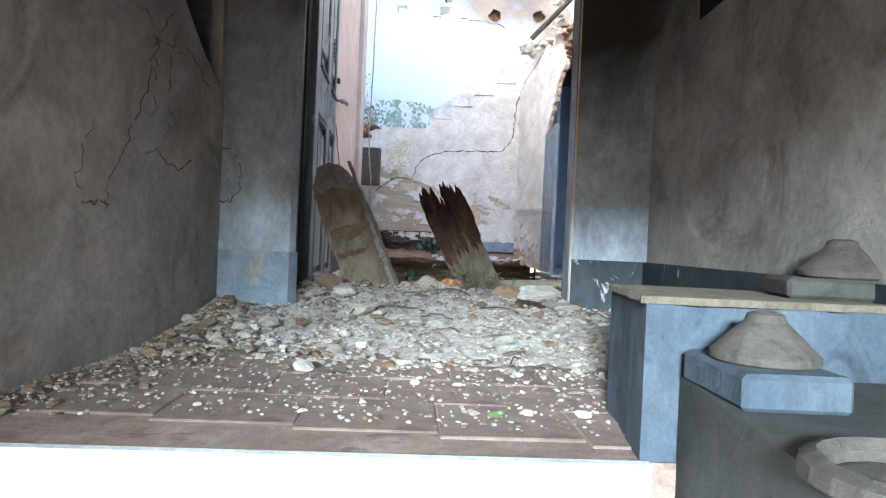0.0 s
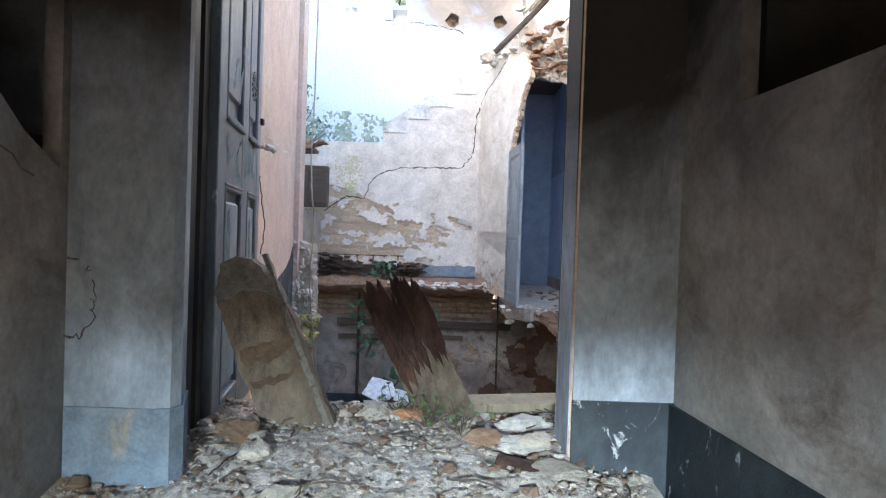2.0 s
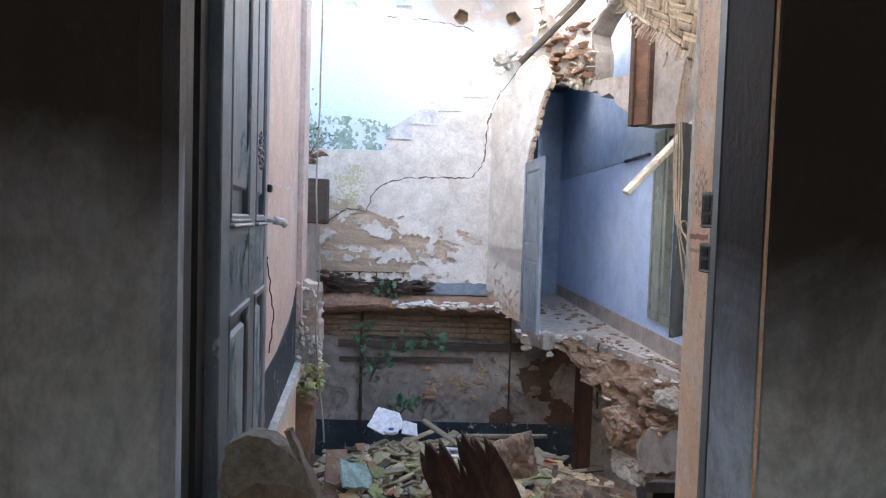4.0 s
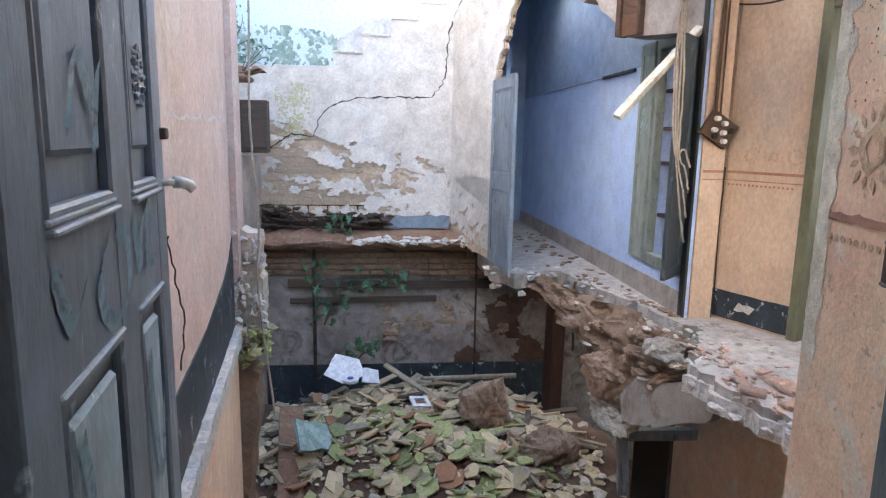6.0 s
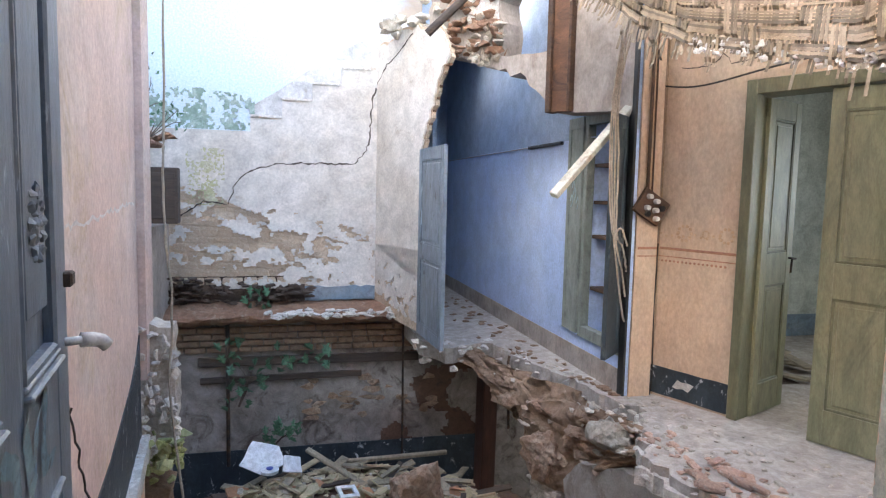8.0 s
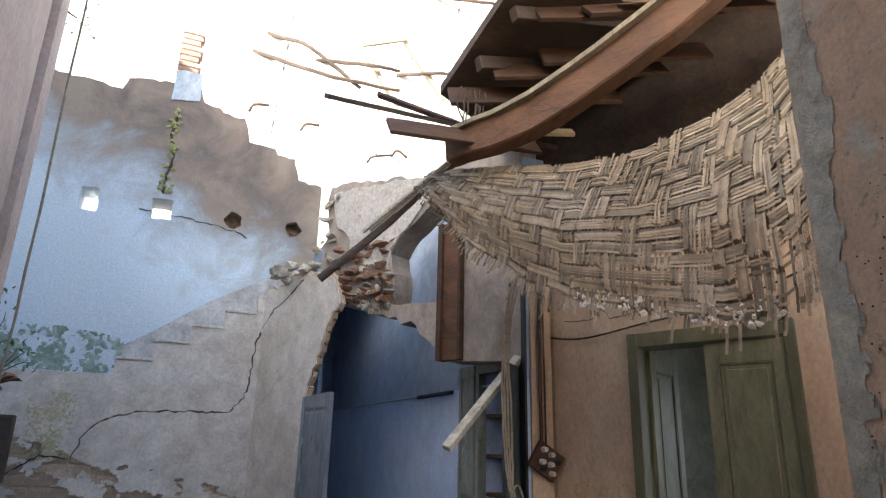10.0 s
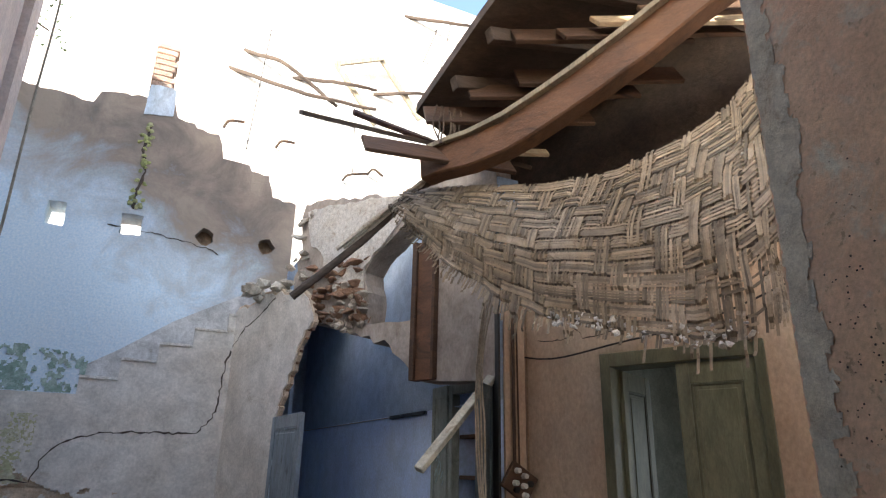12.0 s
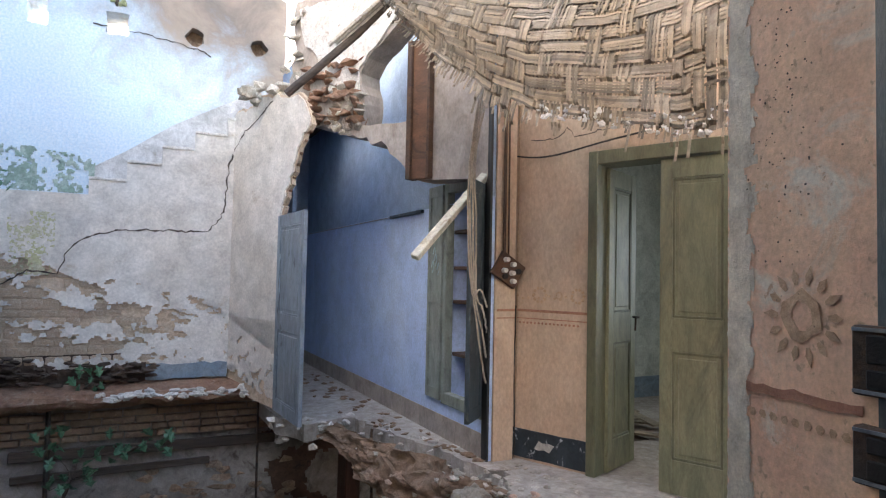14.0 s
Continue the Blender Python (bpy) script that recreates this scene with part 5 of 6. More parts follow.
for u0, u1 in COLUMNS:
    for v0, v1 in ROWS_V:
        low_row = v0 < 1
        part("raised_panel", box(B(), u0 + 0.045, u1 - 0.045, v0 + (0.05 if low_row else 0.09), v1 - 0.06, -0.004, 0.016, lm, 0.010), M["panel_blue" if low_row else "grey_paint"], leaf,
             "scraped pale blue panel" if low_row else "")
        for a0, a1, b0, b1 in ((u0, u1, v0, v0 + 0.022), (u0, u1, v1 - 0.022, v1), (u0, u0 + 0.018, v0, v1), (u1 - 0.018, u1, v0, v1)):
            part("moulding", box(B(), a0, a1, b0, b1, -0.004, 0.023, lm, 0.006), M["grey_paint"], leaf)
    for v0, h, d in ((1.172, 0.012, 0.034), (1.186, 0.012, 0.026), (0.934, 0.012, 0.027)):
        part("moulding", box(B(), u0 - 0.004, u1 + 0.004, v0, v0 + h, 0.0, d, lm, 0.004), M["grey_light"], leaf, "worn pale moulding")
for k, pts in enumerate(([(0.24, 1.32), (0.30, 1.44), (0.38, 1.36), (0.42, 1.43), (0.36, 1.28)], [(0.42, 1.14), (0.34, 1.06), (0.40, 0.98), (0.52, 0.99), (0.55, 1.09), (0.47, 1.14)], [(0.60, 1.15), (0.64, 1.03), (0.68, 1.12), (0.74, 1.16), (0.72, 1.04), (0.80, 1.02)],
                         [(0.68, 0.82), (0.70, 0.62), (0.75, 0.50), (0.80, 0.66)], [(0.20, 0.85), (0.24, 0.62), (0.32, 0.45)], [(0.13, 1.12), (0.20, 1.03), (0.28, 1.10)])):
    bm = B()
    run = curve_pts([lm @ Vector((u, v, 0.0235)) for u, v in pts], 5, 0.002, k)
    prev = None
    for p in run:
        a, c = bm.verts.new(p + Vector((0, 0.012, 0.014))), bm.verts.new(p - Vector((0, 0.012, 0.014)))
        if prev:
            bm.faces.new((prev[0], prev[1], c, a))
        prev = (a, c)
    part("paint_scrawl", bm, M["spray"], leaf, "pale blue sprayed scrawl")
bm = B()
c0 = lm @ Vector((0.955, 1.19, 0.018))
tube(bm, [c0, c0 + Vector((0.03, 0.02, 0))], 0.009, 10)
tube(bm, [c0 + Vector((0.026, 0.018, 0)), c0 + Vector((0.045, 0.03, -0.002)), c0 + Vector((0.058, 0.04, -0.008)), c0 + Vector((0.068, 0.046, -0.020))], 0.016, 12, 0.9)
part("door_handle", bm, M["porcelain"], leaf, "white porcelain knob", True)
bm = B()
for k in range(14):
    a = k * math.tau / 14
    lump(bm, lm @ Vector((0.75 + 0.042 * math.cos(a), 1.44 + 0.060 * math.sin(a), 0.020)), [0.007, 0.011, 0.012], k, 1)
for k in range(5):
    a = k * math.tau / 5
    lump(bm, lm @ Vector((0.75 + 0.017 * math.cos(a), 1.44 + 0.026 * math.sin(a), 0.019)), [0.006, 0.009, 0.013], k + 3, 1)
lump(bm, lm @ Vector((0.75, 1.44, 0.020)), [0.009, 0.009, 0.012], 2, 2)
part("rosette", bm, M["grey_light"], leaf, "carved oval rosette")
part("latch", box(B(), 0.955, 0.995, 1.30, 1.33, 0.0, 0.036, lm, 0.004), M["iron"], leaf)
bm = B()
tube(bm, curve_pts([lm @ Vector((0.975, 1.05, 0.02)), lm @ Vector((0.99, 0.95, 0.03)), lm @ Vector((1.02, 0.85, 0.04)), lm @ Vector((1.04, 0.75, 0.04)), lm @ Vector((1.01, 0.66, 0.03))], 5, 0.004, 2), 0.0025, 5)
part("wire", bm, M["cable_dark"], leaf)
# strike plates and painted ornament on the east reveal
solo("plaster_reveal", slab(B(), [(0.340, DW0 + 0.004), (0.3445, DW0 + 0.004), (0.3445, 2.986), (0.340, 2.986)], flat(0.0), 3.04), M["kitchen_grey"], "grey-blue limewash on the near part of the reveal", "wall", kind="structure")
for z0, z1 in ((1.272, 1.367), (1.152, 1.231)):
    sp = thing("strike_plate", "black iron strike box on the door reveal", "latch")
    part("plate", box(B(), 0.385, 0.412, 3.115, 3.192, z0, z1, None, 0.003), M["iron"], sp)
    for y0, y1, q0, q1 in ((3.118, 3.190, z0 + 0.003, z0 + 0.008), (3.118, 3.190, z1 - 0.008, z1 - 0.003)):
        part("rim", box(B(), 0.383, 0.386, y0, y1, q0, q1), M["grey_light"], sp, "worn steel rim")
    part("socket", box(B(), 0.3825, 0.388, 3.135, 3.172, z0 + 0.010, z0 + 0.036, None, 0.002), M["soot_shade"], sp)
    part("socket", box(B(), 0.3825, 0.388, 3.135, 3.172, z0 + 0.044, z1 - 0.012, None, 0.002), M["soot_shade"], sp)
RV = upright((0.4565, 3.452), (0.4025, 3.18))
orn = thing("painted_ornament", "faded brown stencilled flower and bands on the ochre reveal", "ornament", kind="structure")
bm = B()
slab(bm, ring(0.165, 1.372, 0.040, 12, 3), RV, 0.0008, [ring(0.165, 1.372, 0.022, 10, 4)])
for k in range(14):
    a = k * math.tau / 14
    mm = RV @ Matrix.Translation((0.165 + 0.062 * math.cos(a), 1.372 + 0.062 * math.sin(a), 0)) @ pose(0, 0, 0, 0, 0, math.degrees(a))
    slab(bm, [(-0.013, -0.003), (0.0, -0.007), (0.012 + 0.006 * (k % 2), 0.0), (0.0, 0.007), (-0.013, 0.003)], mm, 0.0008)
part("flower", bm, M["ornament_soft"], orn)
part("band", slab(B(), ragged(rect(0.045, 0.27, 1.238, 1.254), 0.003, 0.02, 61, True), RV, 0.0008), M["ornament"], orn, "purplish brown band")
bm = B()
for k in range(9):
    slab(bm, ring(0.06 + k * 0.023, 1.205, 0.008, 6, k), RV, 0.0008)
part("dots", bm, M["ornament_soft"], orn)
worn = thing("worn_plaster", "grey render showing along the worn reveal edge", "plaster", kind="structure")
part("grey_strip", peel(B(), RV, 0.0, 0.12, 0.95, 2.6, 0.009, lambda u, v: u < 0.058 + 0.022 * nz(1, v, 3, 3) + 0.03 * nz(u, v, 5, 22), 0.0006, 9), M["grey_worn"], worn)
bm = B()
r5 = random.Random(31)
for k in range(110):
    u, v = 0.13 + r5.gauss(0, 0.035), 1.70 + r5.gauss(0, 0.16)
    slab(bm, ring(u, v, r5.uniform(0.0008, 0.0022), 5, k), RV, 0.0009)
tagged(part("pit", bm, M["crack"], worn), kind="stuff")
# grey-blue loose leaf at the white side wall
lm = upright((0.82, 9.12), (0.88, 8.24)) @ Matrix.Translation((0, 0.06, 0.02))
panel_door("door_4", "light grey-blue panelled door leaf hanging from the torn wall", 0.84, 1.93, lm, M["grey_light"], M["grey_paint"], panels=((0.06, 0.42), (0.50, 0.94)))

# ---- leaning boards in the doorway and plank across it ----
bl = thing("leaning_board", "thick weathered board with a sawn rounded top leaning in the doorway", "board")
ax = (Vector((-0.77, 3.01, 0.75)) - Vector((-0.46, 2.97, 0.02))).normalized()
side_v = Vector((0.92, 0.0, 0.39)).normalized()
face_n = ax.cross(side_v).normalized()
bmat = Matrix((( side_v.x, ax.x, face_n.x, -0.47), (side_v.y, ax.y, face_n.y, 2.97), (side_v.z, ax.z, face_n.z, 0.02), (0, 0, 0, 1)))
part("plank", slab(B(), ragged([(-0.115, 0.0), (0.108, 0.0), (0.112, 0.50), (0.094, 0.66), (0.05, 0.735), (-0.055, 0.75), (-0.12, 0.66), (-0.125, 0.45)], 0.005, 0.03, 71, True), bmat, 0.05), M["board_body"], bl)
bm = B()
slab(bm, ragged([(-0.10, 0.655), (-0.02, 0.665), (0.04, 0.64), (0.085, 0.60), (0.09, 0.66), (0.05, 0.755), (0.0, 0.785), (-0.06, 0.775), (-0.11, 0.70)], 0.006, 0.02, 72, True), bmat @ Matrix.Translation((0, 0, -0.014)), 0.07)
part("splintered_end", bm, M["board_grey"], bl, "grey splintered end grain")
bm = B()
r4 = random.Random(14)
for k in range(9):
    v = 0.05 + k * 0.075
    slab(bm, ragged(rect(0.088 - r4.uniform(0, 0.012), 0.101, v, v + r4.uniform(0.05, 0.12)), 0.003, 0.02, 300 + k, True), bmat @ Matrix.Translation((0, 0, -0.004 - 0.0006 * k)), 0.03)
part("torn_edge", bm, M["board_grey"], bl, "pale torn splinters along the edge")
bm = B()
for v0, v1 in ((0.42, 0.475), (0.335, 0.36)):
    slab(bm, ragged([(-0.105, v0), (0.0, v0 - 0.012), (0.085, v0 + 0.006), (0.08, v1), (0.0, v1 - 0.01), (-0.105, v1 + 0.004)], 0.010, 0.02, int(v0 * 100), True), bmat @ Matrix.Translation((0, 0, -0.0025)), 0.01)
part("stain_band", bm, M["board_stain"], bl)
bl = thing("leaning_board", "rotten red-brown board with a splintered top leaning in the doorway", "board")
ax = (Vector((-0.275, 3.2, 0.66)) - Vector((0.035, 3.18, 0.03))).normalized()
side_v = Vector((0.90, 0.0, 0.43)).normalized()
face_n = ax.cross(side_v).normalized()
bmat = Matrix(((side_v.x, ax.x, face_n.x, 0.035), (side_v.y, ax.y, face_n.y, 3.18), (side_v.z, ax.z, face_n.z, 0.03), (0, 0, 0, 1)))
r2 = random.Random(5)
part("plank", slab(B(), ragged([(-0.10, 0.0), (0.10, 0.0), (0.105, 0.56), (0.05, 0.62), (-0.03, 0.58), (-0.105, 0.60)], 0.004, 0.03, 73, True), bmat, 0.045), M["board_body"], bl)
for k in range(46):
    u = -0.097 + 0.194 * r2.random()
    w = r2.uniform(0.009, 0.020)
    v1 = 0.66 + r2.uniform(-0.06, 0.075) - 0.25 * max(0.0, u)
    v0 = r2.uniform(0.36, 0.56) - 0.5 * max(0.0, -u)
    out = ragged([(u - w * 0.6, v0), (u + w * 0.2, v0 - 0.05), (u + w, v0 + 0.03), (u + w * 0.9, v1 - 0.06), (u + w * 0.25, v1), (u - w * 0.9, v1 - 0.05)], 0.003, 0.02, 400 + k, True)
    part("splinter", slab(B(), out, bmat @ Matrix.Translation((0, 0, -0.002 - 0.0005 * k)), 0.02 + 0.02 * r2.random()), M["wood_rot"], bl)
solo("cross_plank", beam(B(), (0.06, 3.26, 0.19), (0.42, 3.30, 0.20), 0.16, 0.035, 0, 0.005), M["wood_grey"], "grey plank lying across the door sill", "plank")
solo("sill_block", box(B(), 0.10, 0.24, 3.16, 3.28, 0.02, 0.165, None, 0.012), M["tile_red"], "orange clay block under the plank", "brick")

# ---- hanging timber, cables, switch board ----
dp = thing("hanging_plank", "pale splintered batten hanging slantwise from a wire", "plank")
part("batten", beam(B(), (1.31, 6.86, 1.55), (2.17, 7.08, 2.42), 0.07, 0.05, 20, 0.006), M["grey_worn"], dp)
bm = B()
for k, off in enumerate((0.0, 0.025, 0.05, -0.02)):
    tube(bm, curve_pts([(1.975, 6.985 + 0.2 * off, 3.02), (1.80 + off, 6.74, 2.87), (1.67 + off * 0.6, 6.68, 2.34), (1.66 + off, 6.67, 1.78), (1.69 + off * 0.5, 6.66, 1.31), (1.75 + off * 0.4, 6.65, 0.88 + 0.15 * k), (1.80, 6.65, 0.66 + 0.18 * k)], 6, 0.003, k), 0.007, 6)
solo("hanging_cable", bm, M["cable"], "bundle of pale cables hanging before the cupboard", "cable")
sb = thing("fuse_board", "small wooden fuse board with white porcelain fuses hanging askew", "fuse board")
EW = upright((2.0, 6.92), (2.3, 6.92))
fm = EW @ Matrix.Translation((0.12, 1.48, 0.03)) @ pose(0, 0, 0, 0, 0, -32)
part("board", box(B(), -0.12, 0.12, -0.10, 0.10, -0.02, 0.02, fm, 0.004), M["wood_brown"], sb)
for u, v in ((-0.07, 0.05), (0.0, 0.05), (0.07, -0.06), (-0.04, -0.03), (0.03, -0.01)):
    part("fuse", tube(B(), [fm @ Vector((u, v, 0.02)), fm @ Vector((u, v, 0.06))], 0.022, 10, 0.8), M["porcelain"], sb)
for u, v in ((0.07, 0.03), (-0.01, -0.065)):
    part("fuse_socket", tube(B(), [fm @ Vector((u, v, 0.02)), fm @ Vector((u, v, 0.045))], 0.022, 10), M["soot_shade"], sb)
bm = B()
tube(bm, [EW @ Vector((0.09, 1.55, 0.02)), EW @ Vector((0.09, 3.3, 0.02))], 0.014, 6)
tube(bm, [EW @ Vector((0.13, 1.55, 0.02)), EW @ Vector((0.12, 3.3, 0.02))], 0.007, 6)
solo("conduit", bm, M["wood_brown"], "brown cable conduit running down to the fuse board", "conduit")
bm = B()
tube(bm, curve_pts([OW @ Vector((0.10, 2.42, 0.03)), OW @ Vector((0.5, 2.36, 0.04)), OW @ Vector((1.0, 2.42, 0.04)), OW @ Vector((1.7, 2.52, 0.05)), OW @ Vector((2.5, 2.8, 0.05))], 6), 0.007, 6)
solo("wall_cable", bm, M["cable_dark"], "dark cable sagging across the apricot wall", "cable")
bm = B()
tube(bm, curve_pts([OW @ Vector((0.24, 1.2, 0.02)), OW @ Vector((0.235, 0.6, 0.02)), OW @ Vector((0.25, 0.1, 0.03)), OW @ Vector((0.2, -0.2, 0.06))], 6, 0.003), 0.005, 6)
solo("wall_cable", bm, M["cable_dark"], "thin cable hanging down the apricot wall", "cable")
bm = rough_grid(B(), lambda s, t: OW @ Vector((0.10 + 0.12 * s + 0.03 * nz(s * 3, t * 3, 1), 2.30 + 0.32 * t, 0.08 + 0.04 * nz(s * 5, t * 5, 4))), 10, 16)
ps = solo("plastic_rag", bm, M["plastic_sheet"], "torn milky plastic rag hanging at the wall", "rag")
ps.modifiers.new("thickness", "SOLIDIFY").thickness = 0.003

# ---- roof timbers over the landing ----
bmx = thing("roof_beam", "long brown roof beam sloping over the landing", "beam")
part("timber", swept(B(), curve_pts([(1.05, 6.30, 3.47), (1.36, 5.78, 3.51), (1.74, 5.15, 3.80), (2.05, 4.62, 4.10), (2.75, 3.45, 4.72)], 5, 0.004, 2), 0.14, 0.21), M["beam_wood"], bmx)
part("batten", swept(B(), curve_pts([(0.98, 6.28, 3.56), (1.30, 5.72, 3.64), (1.66, 5.1, 3.92), (1.95, 4.6, 4.20)], 5, 0.003, 5), 0.05, 0.035), M["wood_grey"], bmx)
for k, (a, c, w, mt, rl) in enumerate((((0.17, 6.25, 3.62), (1.9, 6.35, 3.70), 0.10, "wood_dark", 30), ((0.55, 6.15, 3.46), (1.6, 6.1, 3.52), 0.17, "wood_brown", 55), ((0.98, 6.2, 3.80), (2.1, 5.85, 3.92), 0.20, "wood_brown", 60),
                                      ((1.20, 6.0, 3.93), (2.3, 5.6, 4.05), 0.20, "wood_brown", 55), ((1.45, 5.8, 4.0), (2.5, 5.4, 4.12), 0.20, "wood_brown", 60), ((1.30, 5.6, 4.14), (2.4, 5.2, 4.26), 0.18, "wood_brown", 58),
                                      ((1.52, 5.4, 4.10), (2.6, 5.0, 4.24), 0.20, "wood_brown", 50), ((1.66, 5.25, 4.14), (2.9, 4.8, 4.3), 0.17, "wood_pale", 50), ((1.80, 5.0, 4.08), (3.0, 4.5, 4.25), 0.18, "wood_brown", 55), ((0.56, 6.45, 3.84), (1.4, 6.4, 3.70), 0.12, "wood_rot", 40),
                                      ((1.1, 6.3, 3.62), (1.9, 6.1, 3.70), 0.08, "wood_pale", 50))):
    solo("roof_board", beam(B(), a, c, w, 0.03, rl, 0.004), M[mt], "broken roof board with a torn end", "board", "broken roof boards")
roof = thing("roof_underside", "dark boarded underside of the surviving roof", "roof", kind="structure")
RP = [(0.98, 6.35, 3.90), (1.08, 5.62, 4.20), (1.30, 4.9, 4.65), (1.6, 3.4, 5.3), (5.2, 3.3, 6.4), (5.2, 7.6, 5.4), (2.1, 7.4, 4.25), (1.5, 6.75, 3.98)]
bm = B()
lo = [bm.verts.new(p) for p in RP]
hi = [bm.verts.new((x, y, z + 0.07)) for x, y, z in RP]
cl, ch = bm.verts.new((2.4, 5.4, 4.72)), bm.verts.new((2.4, 5.4, 4.79))
for k in range(len(RP)):
    q = (k + 1) % len(RP)
    bm.faces.new((cl, lo[q], lo[k]))
    bm.faces.new((ch, hi[k], hi[q]))
    bm.faces.new((lo[k], lo[q], hi[q], hi[k]))
part("boards", bm, M["wood_dark"], roof)
for k in range(7):
    f = (k + 0.6) / 7.5
    part("rafter", beam(B(), Vector((1.05 + 0.5 * f, 6.2 - 2.6 * f, 3.86 + 1.25 * f)), Vector((4.9, 6.6 - 2.9 * f, 5.05 + 1.0 * f)), 0.07, 0.09, 0, 0.004), M["wood_dark"], roof)
# slanting pole with a split lath along it
bm = B()
tube(bm, curve_pts([(0.40, 7.05, 2.66), (0.85, 6.9, 3.12), (1.2, 6.7, 3.52), (1.6, 6.2, 3.8)], 6, 0.004, 4), 0.03, 8, 0.8)
solo("slanting_pole", bm, M["wood_dark"], "dark round pole slanting down from the roof", "pole")
for k in range(3):
    solo("roof_lath", beam(B(), (0.66 + 0.05 * k, 6.95, 3.02 + 0.02 * k), (1.25 + 0.04 * k, 6.6, 3.62 + 0.03 * k), 0.03, 0.02, 10 * k), M["stone_pale"], "pale split lath lying along the pole", "lath", "roof laths")
for k in range(9):
    bm = B()
    x = 1.02 + 0.035 * (k % 5) + 0.01 * k
    tube(bm, curve_pts([(x, 6.1, 3.84), (x + rnd.uniform(-0.03, 0.03), 6.1, 3.7), (x + rnd.uniform(-0.05, 0.05), 6.08, 3.6 - rnd.uniform(0, 0.14))], 4, 0.006, k), 0.006, 5)
    solo("hanging_root", bm, M["vine"], "dry root fibre hanging from the roof boards", "root", "hanging roots")

# ---- woven bamboo ceiling mat ----
MAT_PLAN = [(0.93, 6.58, 3.42, 3.22), (1.125, 6.22, 3.36, 2.82), (1.305, 5.885, 3.27, 2.545), (1.46, 5.595, 3.20, 2.36), (1.674, 5.204, 3.18, 2.235), (1.848, 4.88, 3.27, 2.15), (1.965, 4.66, 3.40, 2.17), (2.04, 4.50, 3.55, 2.30), (2.12, 4.30, 3.8, 2.5)]


def mat_at(s, t):
    s = max(0.0, min(0.999, s)) * (len(MAT_PLAN) - 1)
    i = int(s)
    f = s - i
    a, c = MAT_PLAN[i], MAT_PLAN[i + 1]
    x, y, z1, z0 = [a[k] * (1 - f) + c[k] * f for k in range(4)]
    sag = 0.10 * math.sin(math.pi * min(1, max(0, t)))
    return Vector((x + 0.10 * t - 0.6 * sag + 0.025 * nz(s, t * 3, 2), y + 0.05 * t + 0.025 * nz(s * 2, t * 4, 6), z0 + (z1 - z0) * t))


mat = thing("bamboo_mat", "torn woven bamboo ceiling mat hanging down over the landing", "mat")
NU, NV = 40, 13
UP, ACROSS = B(), B()


def slat(bm, pts, w, across, seed):
    r3 = random.Random(seed)
    prev = None
    for p, nrm, d in pts:
        sd = d.cross(nrm).normalized() * (w / 2)
        th = nrm * 0.0018
        rg = [bm.verts.new(p + sd + th), bm.verts.new(p - sd + th), bm.verts.new(p - sd - th), bm.verts.new(p + sd - th)]
        if prev:
            for k in range(4):
                bm.faces.new((prev[k], prev[(k + 1) % 4], rg[(k + 1) % 4], rg[k]))
        prev = rg


def mat_normal(s, t):
    e = 0.01
    return (mat_at(s + e, t) - mat_at(s - e, t)).cross(mat_at(s, t + e) - mat_at(s, t - e)).normalized()


r3 = random.Random(9)
SLIP = {}


def over(i, j):
    """Whether the upright bundle i lies over the cross bundle j: a twill with slips."""
    if (i, j) not in SLIP:
        SLIP[(i, j)] = (i + j + (1 if random.Random(i * 131 + j * 17).random() < 0.3 else 0)) % 4 < 2
    return 1 if SLIP[(i, j)] else -1


for i in range(NU):
    for q in range(4):
        u = (i + 0.08 + (q + 0.5) / 4 * 0.84 + r3.uniform(-0.03, 0.03)) / NU
        t0, t1 = -0.02 - r3.random() ** 3 * 0.14 - (0.04 + 0.13 * r3.random() if u < 0.36 else 0), 1.0 + r3.uniform(-0.03, 0.02)
        if (u > 0.74 and r3.random() < 0.3) or r3.random() < 0.03:
            continue
        pts = []
        n = 4 * NV
        for k in range(n + 1):
            t = t0 + (t1 - t0) * k / n
            lift = 0.008 * over(i, math.floor(t * NV))
            s = u - 0.045 * (0.5 - t) + 0.003 * nz(u * 30, t * 2, 5)
            nrm = mat_normal(s, t)
            pts.append((mat_at(s, t) + nrm * lift, nrm, Vector((0, 0, 1))))
        slat(UP, pts, 0.0145 * r3.uniform(0.7, 1.0), False, i * 7 + q)
for j in range(NV):
    for q in range(4):
        t = (j + 0.08 + (q + 0.5) / 4 * 0.84 + r3.uniform(-0.03, 0.03)) / NV
        s0, s1 = 0.01 + r3.uniform(-0.02, 0.05) + 0.05 * (1 - t), 1.0
        if t < 0.22:
            s1 = r3.uniform(0.66, 0.86)
        pts = []
        n = 4 * NU
        for k in range(n + 1):
            s = s0 + (s1 - s0) * k / n
            lift = -0.008 * over(math.floor((s + 0.045 * (0.5 - t)) * NU), j)
            nrm = mat_normal(s, t)
            pts.append((mat_at(s, t) + nrm * lift, nrm, (mat_at(s + 0.01, t) - mat_at(s - 0.01, t)).normalized()))
        slat(ACROSS, pts, 0.0150 * r3.uniform(0.7, 1.0), True, j)
part("upright_slats", UP, M["bamboo"], mat)
part("cross_slats", ACROSS, M["bamboo"], mat)
bm = B()
for k in range(80):
    s, t = 0.38 + 0.36 * rnd.random(), rnd.uniform(-0.03, 0.06)
    lump(bm, mat_at(s, t) - mat_normal(s, t) * 0.0, [rnd.uniform(0.01, 0.035), rnd.uniform(0.008, 0.02), rnd.uniform(0.008, 0.022)], k + 1600, 1)
